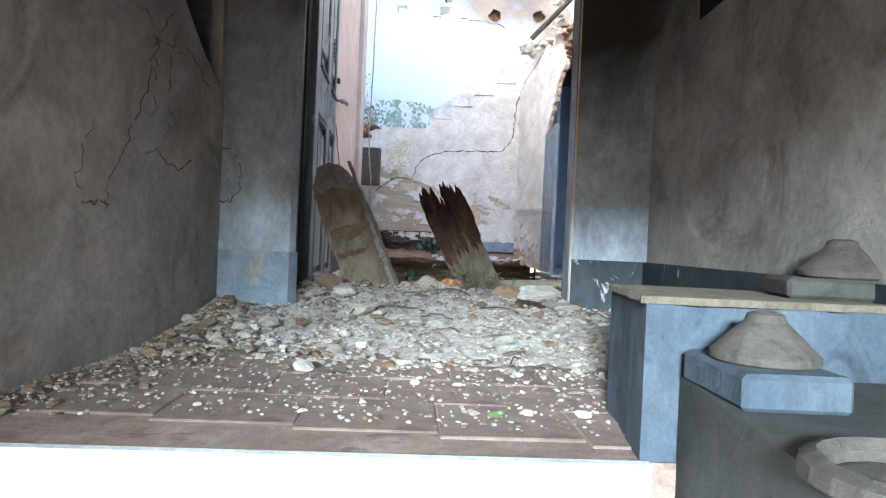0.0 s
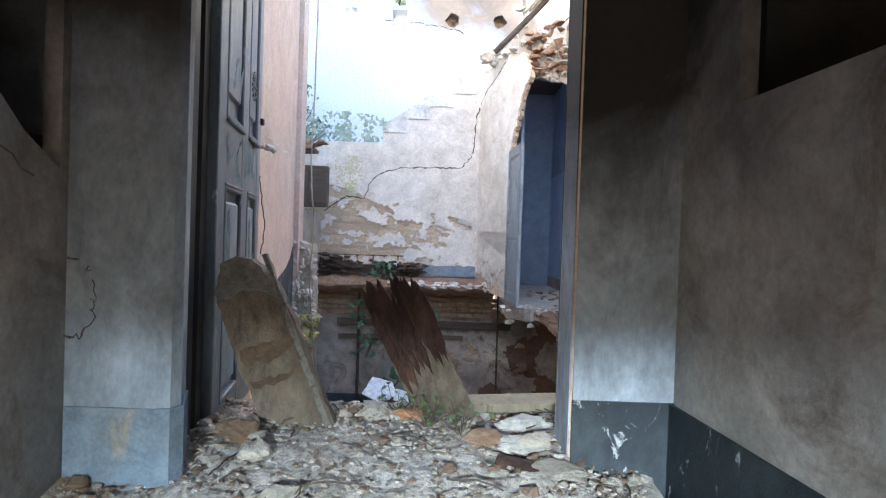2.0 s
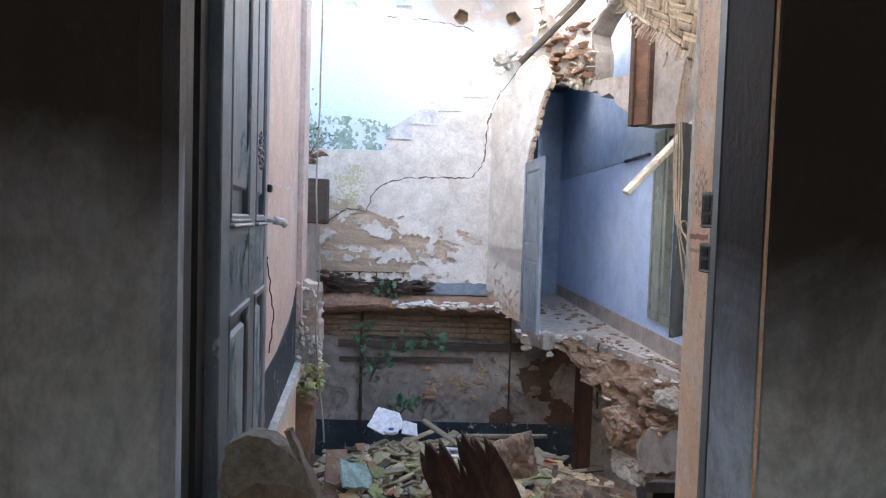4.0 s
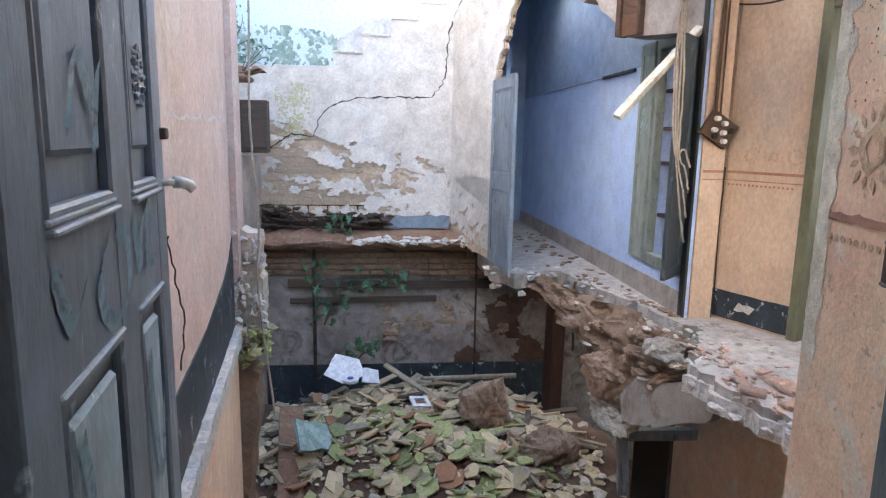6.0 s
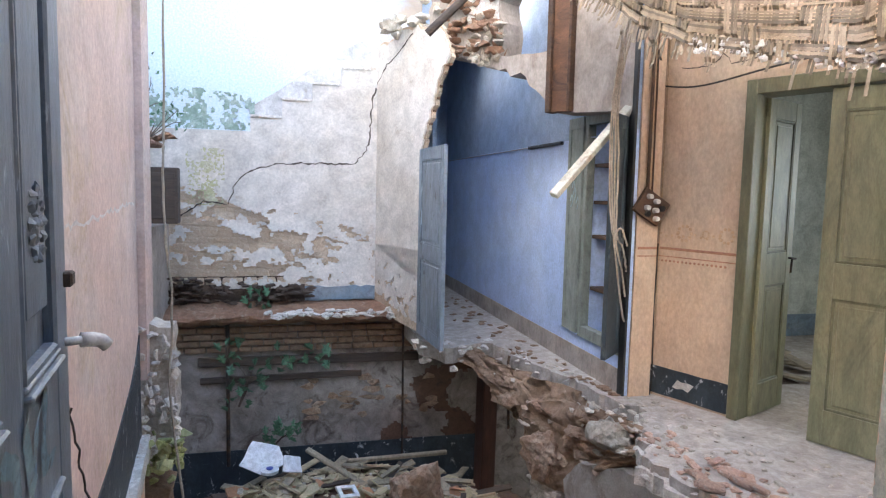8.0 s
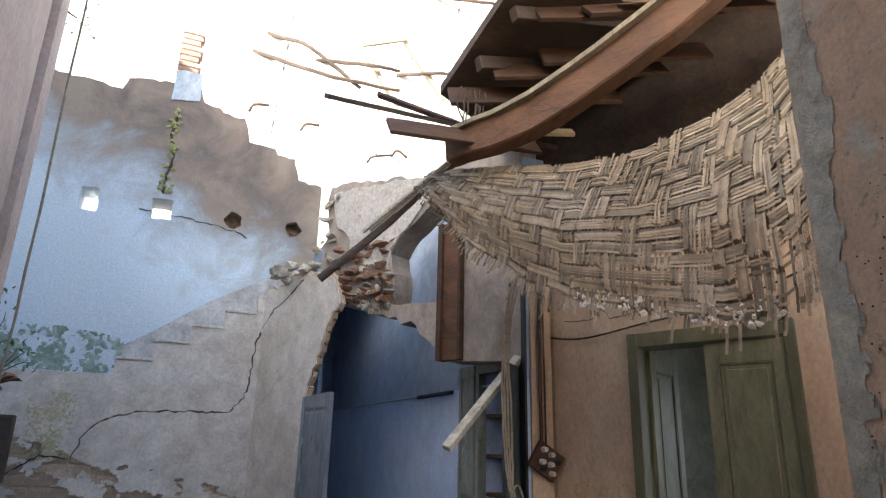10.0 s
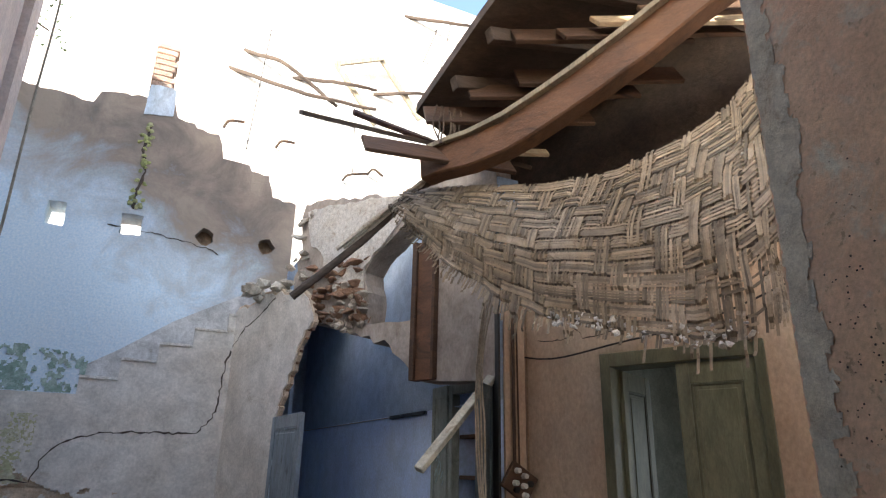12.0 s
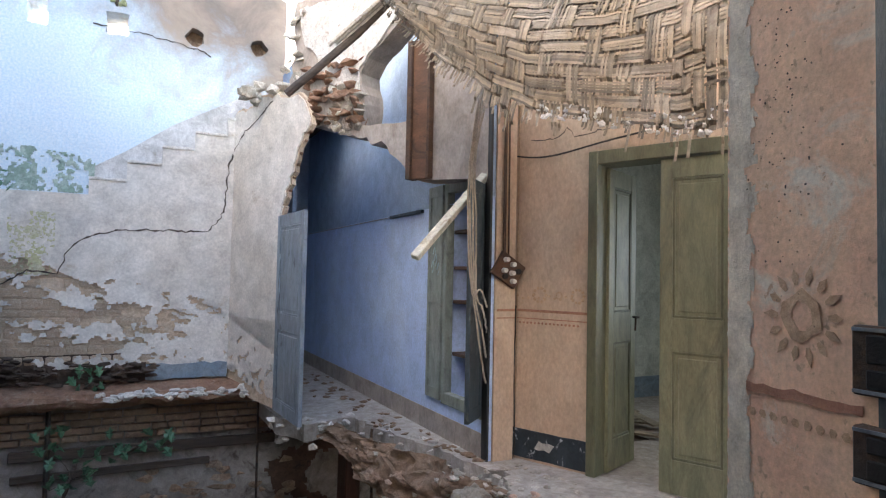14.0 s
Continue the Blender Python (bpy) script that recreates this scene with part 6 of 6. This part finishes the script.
tagged(part("plaster_dust", bm, M["lime_crumb"], mat, "white plaster clinging to the lower edge"), kind="stuff")

# ---- sunlit whitewashed wall behind, with sticks, hooks and wires ----
NY = 14.0
solo("wall_neighbour", box(B(), -9, 12, NY, NY + 0.4, GROUND, 12.0), M["sunlit_white"], "sunlit whitewashed wall of the building behind", "wall", kind="structure")
# Unseen mass added west of the room to block the low sun.
solo("wall_neighbour_west", box(B(), -3.3, -2.9, 0.5, 10.6, GROUND, 7.2), M["white_plaster"], "tall unseen wall added to keep the sun off the room", "wall", kind="structure")
solo("ground", box(B(), -600, 600, -600, 600, GROUND - 0.4, GROUND - 0.15), M["earth"], "bare brown ground around the house", "ground", kind="structure")
solo("roof_front", box(B(), -3.0, 3.6, -3.2, 2.79, 3.3, 3.5), M["tile_red"], "tiled roof of the front room", "roof", kind="structure")
NWm = upright((0, NY - 0.03), (1, NY - 0.03))


def on_neighbour(t, z):
    return NWm @ Vector((t, z, 0.0))


for k, (a, q, c) in enumerate((((0.26, 8.78), (1.68, 8.43), (3.19, 8.55)), ((0.51, 9.25), (1.3, 8.94), (2.37, 8.38)), ((1.47, 8.93), (2.56, 8.91), (3.17, 9.01)), ((3.83, 11.31), (4.96, 11.27), (5.77, 11.49)), ((3.2, 9.05), (3.9, 9.1), (4.5, 9.3)))):
    bm = B()
    tube(bm, curve_pts([on_neighbour(*a) + Vector((0, 0.05, 0)), on_neighbour(*q) + Vector((0, -0.3, 0)), on_neighbour(*c) + Vector((0, -0.2, 0))], 6, 0.012, k), 0.045, 6, 0.75)
    solo("wall_stick", bm, M["wood_dark"], "bent dark stick hung on the whitewashed wall", "stick", "sticks on the wall")
wf = thing("window_frame", "empty grey wooden frame leaning on the whitewashed wall", "frame")
for a, c in (((2.29, 9.4), (3.2, 8.2)), ((2.29, 9.4), (3.27, 9.82)), ((3.27, 9.82), (4.2, 8.6))):
    part("bar", beam(B(), on_neighbour(*a) + Vector((0, -0.15, 0)), on_neighbour(*c) + Vector((0, -0.2, 0)), 0.07, 0.10), M["wood_grey"], wf)
for k, (a, c) in enumerate((((0.33, 7.46), (0.66, 7.56)), ((1.31, 7.29), (1.62, 7.37)), ((2.66, 6.9), (3.11, 7.07)), ((3.16, 7.14), (3.43, 7.08)))):
    bm = B()
    tube(bm, curve_pts([on_neighbour(*a), on_neighbour(a[0] + 0.06, a[1] + 0.05) + Vector((0, -0.2, 0)), on_neighbour(*c) + Vector((0, -0.2, 0))], 5), 0.028, 6)
    solo("wall_hook", bm, M["iron"], "rusty hook in the whitewashed wall", "hook", "wall hooks")
for k, (a, c) in enumerate((((0.94, 9.79), (0.77, 7.09)), ((2.8, 8.11), (2.84, 7.07)), ((4.6, 11.14), (4.28, 10.13)), ((4.95, 11.42), (4.7, 9.98)))):
    bm = B()
    tube(bm, [on_neighbour(*a) + Vector((0, 0.04, 0.03)), on_neighbour(*a) + Vector((0, -0.1, 0)), on_neighbour(*c) + Vector((0, -0.03, 0))], 0.012, 5)
    solo("hanging_wire", bm, M["cable_dark"], "thin wire hanging before the whitewashed wall", "wire", "hanging wires")
bm = B()
tube(bm, curve_pts([(-2.0, 9.2, 6.3), (-2.05, 9.2, 5.0), (-2.15, 9.3, 3.6), (-2.3, 9.4, 2.8)], 6), 0.012, 5)
solo("hanging_wire", bm, M["cable_dark"], "dark wire hanging before the far wall", "wire", "hanging wires")

# ---- rubble heap in the lower storey ----
def heap_z(x, y):
    d = ((x + 0.2) / 2.1) ** 2 + ((y - 8.0) / 1.6) ** 2
    return max(GROUND, -1.42 - 0.35 * max(0, d - 0.25) + 0.16 * nz(x, y, 3, 1.1) + 0.06 * nz(x, y, 8, 3.5) - 0.22 * max(0, 7.6 - y))


heap = tagged(part("rubble_heap", rough_grid(B(), lambda s, t: Vector((-2.1 + 4.1 * s, 5.2 + 4.8 * t, heap_z(-2.1 + 4.1 * s, 5.2 + 4.8 * t))), 90, 100), M["earth_shaded"]),
              "heap of earth and debris from the fallen floor", "rubble heap", kind="stuff")
r4 = random.Random(33)
shapes = []
for k in range(6):
    bm = B()
    slab(bm, ragged([(-0.5, -0.35), (0.3, -0.45), (0.55, 0.1), (0.1, 0.45), (-0.45, 0.3)], 0.12, 0.5, k + 300, True), Matrix.Identity(4), 0.10)
    shapes.append(bm)
meshes = {}
for mt in ("tile_tan", "tile_moss", "tile_red"):
    for k, bm in enumerate(shapes):
        meshes[(mt, k)] = mesh_of(bm.copy(), "roof_tile_shard", M[mt])
for k in range(300):
    x, y = r4.uniform(-1.25, 1.15), r4.uniform(6.9, 9.0)
    if not -1.3 < x < 1.3:
        continue
    mt = r4.choice(("tile_tan", "tile_tan", "tile_moss", "tile_moss", "tile_moss", "tile_red"))
    if y > 8.4 and mt == "tile_moss":
        mt = "tile_tan"
    o = new("roof_tile_shard", meshes[(mt, r4.randrange(6))])
    s = r4.uniform(0.10, 0.22)
    o.matrix_basis = pose(x, y, heap_z(x, y) + r4.uniform(0.0, 0.06), r4.uniform(-38, 38), r4.uniform(-38, 38), r4.uniform(0, 360)) @ Matrix.Diagonal((s, s, s * 0.9, 1))
    tagged(o, {"tile_tan": "broken tan roof tile lying on the rubble heap", "tile_moss": "broken mossy green roof tile on the rubble heap", "tile_red": "broken orange clay tile on the rubble heap"}[mt], "tile shard", "tile shards on the heap")
bm = B()
for k in range(1700):
    x, y = r4.uniform(-1.6, 1.6), r4.uniform(6.6, 9.5)
    s = r4.uniform(0.025, 0.07)
    lump(bm, (x, y, heap_z(x, y) + r4.uniform(0, 0.03)), (s, s * 1.2, s * 0.3), k + 4000, 1)
solo("tile_crumbs", bm, M["tile_tan"], "small crumbs of broken roof tile over the heap", "rubble", kind="stuff")
for k in range(60):
    x, y = r4.uniform(-1.4, 1.5), r4.uniform(7.6, 9.7)
    a = r4.gauss(0.2, 0.6)
    d = r4.uniform(0.12, 0.35)
    z = heap_z(x, y) + r4.uniform(0.02, 0.10)
    dz = r4.uniform(-0.08, 0.08)
    solo("broken_lath", beam(B(), (x - d * math.cos(a), y - d * math.sin(a), z - dz), (x + d * math.cos(a), y + d * math.sin(a), z + dz), r4.uniform(0.05, 0.12), 0.02, r4.uniform(-20, 20)), M[r4.choice(("wood_grey", "wood_dark", "wood_pale", "wood_grey"))],
         "broken weathered lath on the rubble heap", "lath", "laths on the heap")
for k, (x, y, z, s) in enumerate(((0.60, 8.15, -1.20, 0.29), (1.04, 7.55, -1.40, 0.22), (1.30, 7.6, -1.50, 0.17), (0.86, 7.75, -1.48, 0.14), (1.42, 7.9, -1.55, 0.17))):
    solo("fallen_boulder", lump(B(), (x, y, z), (s, s * 0.9, s * 0.95), k + 13, 3, 0.5), M["rock"], "large red-brown chunk of fallen masonry", "boulder", "fallen boulders")
bm = B()
for k in range(260):
    x, y = r4.uniform(-1.5, 1.8), r4.uniform(6.8, 9.6)
    s = r4.uniform(0.02, 0.07)
    lump(bm, (x, y, heap_z(x, y) + s * 0.3), (s, s * 1.2, s * 0.7), k + 2000, 1)
solo("small_rubble", bm, M["stone_pale"], "small pale stones scattered over the heap", "rubble", kind="stuff")
solo("fallen_pole", beam(B(), (1.35, 7.95, -1.42), (1.75, 7.15, -1.95), 0.05, 0.05, 10, 0.01), M["wood_grey"], "grey pole leaning on the rubble heap", "pole")
solo("fallen_pole", beam(B(), (-0.35, 9.3, -1.22), (0.35, 8.75, -1.52), 0.07, 0.04, 10, 0.01), M["wood_grey"], "grey plank leaning over the heap", "plank")
solo("fallen_pole", beam(B(), (0.1, 9.55, -1.50), (1.25, 9.5, -1.46), 0.05, 0.05, 10, 0.01), M["wood_grey"], "grey pole lying along the lower wall", "pole")
solo("fallen_fragment", slab(B(), ragged([(-0.2, -0.15), (0.22, -0.1), (0.2, 0.16), (-0.16, 0.18)], 0.02, 0.1, 91, True), pose(-1.0, 7.55, -1.25, 35, 25, 40), 0.03), M["algae"], "grey-green painted board fragment on the heap", "panel")
solo("fallen_timber", beam(B(), (-1.25, 8.1, -1.22), (-1.12, 6.9, -1.75), 0.22, 0.14, 0, 0.01), M["earth_red"], "thick earth-stained timber sliding down the heap", "timber")
wc = thing("broken_basin", "broken white ceramic basin with a blue mark on the heap", "basin")
part("bowl", slab(B(), ragged([(-0.22, -0.1), (0.0, -0.16), (0.22, -0.02), (0.12, 0.14), (-0.16, 0.16)], 0.015, 0.08, 92, True), pose(-0.78, 9.0, -1.17, 50, 8, -12), 0.03), M["white_plastic"], wc)
part("rim", lathe(B(), [(0.05, 0.0), (0.085, 0.01), (0.09, 0.04), (0.04, 0.05)], 18, (-0.72, 8.78, -1.22)), M["white_plastic"], wc)
part("mark", lathe(B(), [(0.03, 0.0), (0.035, 0.012), (0.02, 0.015)], 12, (-0.72, 8.76, -1.168)), M["blue_mark"], wc, "blue mark")
part("shard", slab(B(), ragged([(-0.1, -0.08), (0.12, -0.06), (0.1, 0.1), (-0.08, 0.09)], 0.01, 0.06, 93, True), pose(-0.52, 8.92, -1.22, 45, 20, 20), 0.02), M["white_plastic"], wc)
solo("white_frame", slab(B(), rect(-0.10, 0.10, -0.075, 0.075), pose(0.0, 8.4, -1.30, 20, 10, 20), 0.02, [rect(-0.06, 0.06, -0.04, 0.04)]), M["white_plastic"], "white plastic frame lying on the rubble", "frame")


# ---- fig plants in the lower storey ----
def fig_leaf(bl, m, s):
    pts = [(0, 0), (0.25, 0.45), (0.12, 0.5), (0.32, 0.75), (0.10, 0.8), (0.05, 1.05), (-0.02, 1.1), (-0.10, 0.82), (-0.3, 0.76), (-0.13, 0.5), (-0.27, 0.42)]
    vs = [bl.verts.new(m @ Vector((u * s * 1.4, v * s, 0.12 * s * math.sin(v * 3) + 0.1 * s * abs(u)))) for u, v in pts]
    c = bl.verts.new(m @ Vector((0, 0.5 * s, 0.02 * s)))
    for k in range(len(vs)):
        bl.faces.new((c, vs[k], vs[(k + 1) % len(vs)]))


for k, (x, y, z, n_leaf, rx, rz) in enumerate(((-0.98, 9.72, -0.62, 26, 0.20, 0.28), (-0.42, 9.72, -0.36, 26, 0.36, 0.10), (-0.60, 9.55, -1.18, 20, 0.22, 0.14), (-0.85, 9.75, 0.30, 10, 0.2, 0.1), (-1.15, 9.7, -0.25, 8, 0.12, 0.12))):
    pl = thing("fig_plant", "fig plant with lobed green leaves growing by the lower wall", "plant", "fig plants")
    stem, leaves = B(), B()
    for j in range(n_leaf):
        p = Vector((x + r4.uniform(-rx, rx), y + r4.uniform(-0.18, 0.1), z + r4.uniform(-rz, rz)))
        fig_leaf(leaves, Matrix.Translation(p) @ pose(0, 0, 0, r4.uniform(30, 120), r4.uniform(-40, 40), r4.uniform(120, 240)), r4.uniform(0.07, 0.14))
        if j % 3 == 0:
            tube(stem, curve_pts([(x - 0.1, y + 0.15, z - rz), (x, y + 0.05, z), p], 4, 0.01, j), 0.006, 5, 0.5)
    part("stem", stem, M["vine"], pl)
    part("leaves", leaves, M["leaf"], pl)
# sprig of leaves high against the sky
pl = thing("overhanging_sprig", "thin leafy sprig overhanging from the west side", "plant")
leaves, stem = B(), B()
for j in range(70):
    p = Vector((-1.95 + r4.uniform(-0.3, 0.3), 9.6 + r4.uniform(-0.3, 0.3), 5.85 + r4.uniform(-0.2, 0.25)))
    fig_leaf(leaves, Matrix.Translation(p) @ pose(0, 0, 0, r4.uniform(0, 360), r4.uniform(0, 360), r4.uniform(0, 360)), 0.05)
tube(stem, curve_pts([(-2.95, 9.6, 6.3), (-2.4, 9.6, 6.15), (-1.85, 9.6, 5.8)], 6, 0.01), 0.01, 5)
part("stem", stem, M["vine"], pl)
part("leaves", leaves, M["leaf_light"], pl)

# ---- the stove ----
stove = thing("masonry_stove", "blue-washed masonry kitchen stove with a grey cement top", "stove")
part("parapet", slab(B(), ragged([(0.277, 1.24), (0.78, 1.27), (0.80, 1.58), (0.285, 1.60)], 0.006, 0.1, 101, True), flat(LOW), 0.288 - LOW), M["stove_blue"], stove)
part("parapet_top", slab(B(), ragged([(0.268, 1.23), (0.785, 1.26), (0.80, 1.59), (0.277, 1.61)], 0.012, 0.05, 102, True), flat(0.288), 0.014), M["clay_top"], stove, "chipped clay-covered top")
part("hearth", slab(B(), [(0.30, -0.1), (1.35, -0.1), (1.35, 1.0), (0.77, 1.02), (0.77, 1.27), (0.345, 1.24)], flat(LOW), 0.158 - LOW, [ring(0.42, 0.70, 0.085, 14, 4)]), M["stove_grey"], stove)
part("burner_ring", lathe(B(), [(0.115, 0.158), (0.112, 0.175), (0.096, 0.182), (0.084, 0.17), (0.080, 0.08), (0.001, 0.07)], 22, (0.42, 0.70, 0.0)), M["clay"], stove, "round fire hole")
part("fire_hole", lathe(B(), [(0.078, 0.078), (0.076, 0.083), (0.001, 0.086)], 18, (0.42, 0.70, 0.0)), M["soot_shade"], stove)
part("plinth", box(B(), -0.082, 0.082, -0.115, 0.115, 0.156, 0.213, pose(0.428, 1.10, 0, 0, 0, 4), 0.008), M["stove_blue"], stove, "blue-washed burner plinth")
part("plinth", box(B(), -0.10, 0.10, -0.08, 0.08, 0.302, 0.345, pose(0.69, 1.42, 0, 0, 0, -6), 0.008), M["stove_grey"], stove, "cement plinth")
profile = [(0.078, 0.0), (0.080, 0.012), (0.074, 0.024), (0.055, 0.044), (0.032, 0.066), (0.028, 0.078), (0.018, 0.082), (0.001, 0.078)]
for x, y, z, lab in ((0.432, 1.10, 0.213, "conical clay burner cover on the stove"), (0.72, 1.42, 0.345, "conical clay burner cover on the parapet")):
    cv = thing("clay_cover", lab, "pot lid", "clay covers", "", (0, 0, 0))
    part("rim", lathe(B(), [(0.074, z), (0.082, z + 0.004), (0.083, z + 0.016), (0.074, z + 0.024)], 28, (x, y, 0)), M["clay"], cv)
    part("cone", lathe(B(), [(r, h + z) for r, h in profile[2:]], 28, (x, y, 0)), M["clay"], cv)

# ---- vine roots on the kitchen wall ----
KWm = upright((-1.12, 2.62), (-1.09, 1.0))
vn = thing("dry_vine", "dry brown roots creeping down the kitchen wall", "vine")
for k, pts in enumerate(([(0.50, 1.12), (0.60, 0.98), (0.66, 0.8), (0.74, 0.66), (0.84, 0.5), (0.86, 0.44)], [(0.46, 1.1), (0.50, 0.9), (0.48, 0.78), (0.52, 0.7)], [(0.86, 0.46), (0.94, 0.46), (0.98, 0.56), (0.92, 0.66)], [(0.40, 1.02), (0.56, 1.0), (0.7, 1.06), (0.95, 1.04)],
                         [(0.30, 0.66), (0.42, 0.6), (0.58, 0.64), (0.70, 0.62)], [(0.62, 1.0), (0.58, 0.86), (0.62, 0.74)], [(0.2, 0.95), (0.34, 1.02), (0.5, 1.08)])):
    part("root", tube(B(), curve_pts([KWm @ Vector((u, v, -0.003)) for u, v in pts], 6, 0.012, k), 0.0026, 5, 0.4), M["vine"], vn)
vn = thing("dry_vine", "dry brown root looping over the grey return wall", "vine")
for k, pts in enumerate(([(-1.16, 0.74), (-1.11, 0.72), (-1.08, 0.66), (-1.075, 0.58)], [(-1.16, 0.52), (-1.12, 0.52), (-1.08, 0.57), (-1.09, 0.63)])):
    part("root", tube(B(), curve_pts([(x + 0.04, 2.594, z) for x, z in pts], 6, 0.010, k), 0.0026, 5, 0.4), M["vine"], vn)

# ---- kitchen floor tiles and rubble ----
tile_mesh = []
for k in range(4):
    bm = B()
    box(bm, 0.002, 0.298, 0.002, 0.248, -0.02, 0.0, None, 0.003)
    for v in bm.verts:
        v.co.z += 0.003 * nz(v.co.x * 9, v.co.y * 9, k * 3)
    tile_mesh.append(mesh_of(bm, "tile", M["floor_tile"]))
for j in range(9):
    for i in range(8):
        x, y = -1.45 + i * 0.30 + (0.15 if j % 2 else 0), 1.0 + j * 0.25
        front = 1.02 + (x + 1.6) * 0.113
        if y < front - 0.02 or y > 3.1 or x > 0.6:
            continue
        o = new("tile", tile_mesh[r4.randrange(4)])
        o.parent = fl
        o.matrix_basis = pose(x, y + 0.045, -0.002 + 0.002 * r4.random(), 0, 0, 6.4)


def rubble_h(x, y):
    f = max(0.0, min(1.0, (y - 1.95) / 1.1))
    return 0.16 * f * f * (3 - 2 * f) + 0.035 * f * nz(x, y, 2, 2.2) + 0.05 * max(0, -0.85 - x) * max(0, y - 1.2)


# Dust bed whose pale colour also stands in for light near the door.
part("rubble_bed", rough_grid(B(), lambda s, t: Vector((-1.15 + 1.75 * s, 1.70 + 1.68 * t, rubble_h(-1.15 + 1.75 * s, 1.70 + 1.68 * t) - 0.010 + 0.018 * nz(s * 14, t * 16, 3) + 0.008 * nz(s * 50, t * 50, 8))), 110, 100), M["lit_lime_dust"], fl)
kinds = (("stone_pale", 2600, 0.004, 0.015), ("rock", 600, 0.004, 0.014), ("lime_crumb", 2400, 0.003, 0.011), ("earth", 1200, 0.004, 0.015))
for name, count, a, c in kinds:
    bm = B()
    for k in range(count):
        y = 3.36 - 2.0 * r4.random() ** 2.0
        x = r4.uniform(-1.1 + 0.0, 0.55)
        if r4.random() < (0.30 if name in ("rock", "earth") else 0.07):
            x, y = -1.11 + abs(r4.gauss(0, 0.11)), r4.uniform(1.25, 2.6)
        s = r4.uniform(a, c) * (2.4 if r4.random() < 0.05 else 1.0) * (0.55 if y < 1.9 else 1.0)
        lump(bm, (x, y, rubble_h(x, y) + s * 0.3), (s, s * r4.uniform(0.7, 1.4), s * 0.55), k + 3000, 1)
    solo("floor_rubble", bm, M[name], {"stone_pale": "pale plaster rubble strewn over the kitchen floor", "rock": "brown stone rubble on the kitchen floor", "lime_crumb": "white lime crumbs on the kitchen floor", "earth": "brown earth clods on the kitchen floor"}[name], "rubble", kind="stuff")
for k in range(50):
    x, y = r4.uniform(-1.05, 0.5), 3.3 - 1.6 * r4.random() ** 1.6
    a, d = r4.uniform(0, math.pi), r4.uniform(0.03, 0.10)
    z = rubble_h(x, y) + 0.012
    bm = B()
    tube(bm, curve_pts([(x - d * math.cos(a), y - d * math.sin(a), z), (x, y, z + 0.012), (x + d * math.cos(a), y + d * math.sin(a), z)], 3, 0.004, k), 0.003, 4)
    solo("twig", bm, M["vine"], "dry twig lying on the kitchen floor", "twig", "twigs on the floor")
for k, (x, y, s, mt, lab) in enumerate(((-0.52, 1.83, 0.035, "lime_crumb", "white plaster lump on the tiles"), (0.02, 1.46, 0.02, "leaf_light", "small green fragment on the tiles"), (0.22, 1.50, 0.022, "lime_crumb", "white crumb beside the stove"), (-0.80, 2.35, 0.05, "stone_pale", "grey stone by the wall"),
                                        (-0.5, 2.55, 0.06, "stone_pale", "grey-blue plaster chunk in the rubble"), (0.25, 2.85, 0.07, "stone_pale", "broken plaster slab by the reveal"))):
    solo("plaster_lump", lump(B(), (x, y, rubble_h(x, y) + s * 0.4), (s, s * 0.7, s * 0.5), k + 50, 2), M[mt], lab, "plaster lump")
solo("rotten_stick", beam(B(), (0.12, 2.78, 0.14), (0.36, 2.72, 0.12), 0.05, 0.03, 10, 0.006), M["wood_rot"], "rotten red-brown stick in the rubble", "stick")
# broken slabs at the sill and weeds between them
for k, (x, y, w, d, h, mt, lab) in enumerate(((0.20, 2.86, 0.10, 0.07, 0.022, "lime_crumb", "flat piece of white plaster at the door sill"), (0.30, 2.72, 0.08, 0.06, 0.02, "stone_pale", "pale broken plaster slab at the door sill"),
                                              (0.08, 2.90, 0.07, 0.05, 0.03, "rock", "brown stone at the door sill"), (0.24, 3.05, 0.11, 0.06, 0.03, "lime_crumb", "crumbling white lime lump at the door sill"),
                                              (-0.16, 3.08, 0.07, 0.05, 0.03, "tile_red", "orange tile piece at the door sill"), (-0.28, 3.10, 0.06, 0.05, 0.035, "stone_pale", "pale stone at the door sill"),
                                              (-0.70, 2.86, 0.07, 0.06, 0.04, "earth", "earth clod beside the leaning board"), (-0.62, 2.74, 0.05, 0.05, 0.03, "stone_pale", "pale stone beside the leaning board"))):
    solo("sill_fragment", lump(B(), (x, y, rubble_h(x, y) + h * 0.5), (w, d, h), k + 900, 2, 0.6), M[mt], lab, "rubble piece", "pieces at the sill")
for k, (x, y, c) in enumerate(((-0.10, 3.02, 22), (0.02, 2.96, 14), (-0.22, 3.20, 12))):
    pl = thing("sill_weed", "small green weed growing in the rubble at the door sill", "plant", "weeds at the sill")
    stem, leaves = B(), B()
    z = rubble_h(x, y)
    for j in range(c):
        tip = Vector((x + r4.gauss(0, 0.05), y + r4.gauss(0, 0.04), z + r4.uniform(0.02, 0.10)))
        fig_leaf(leaves, Matrix.Translation(tip) @ pose(0, 0, 0, r4.uniform(-40, 60), r4.uniform(-40, 40), r4.uniform(0, 360)), r4.uniform(0.018, 0.034))
        tube(stem, [(x, y, z - 0.01), (x + (tip.x - x) * 0.6, y + (tip.y - y) * 0.6, z + (tip.z - z) * 0.5), tip], 0.0016, 4)
    part("stem", stem, M["vine"], pl)
    part("leaves", leaves, M["leaf_light"], pl)
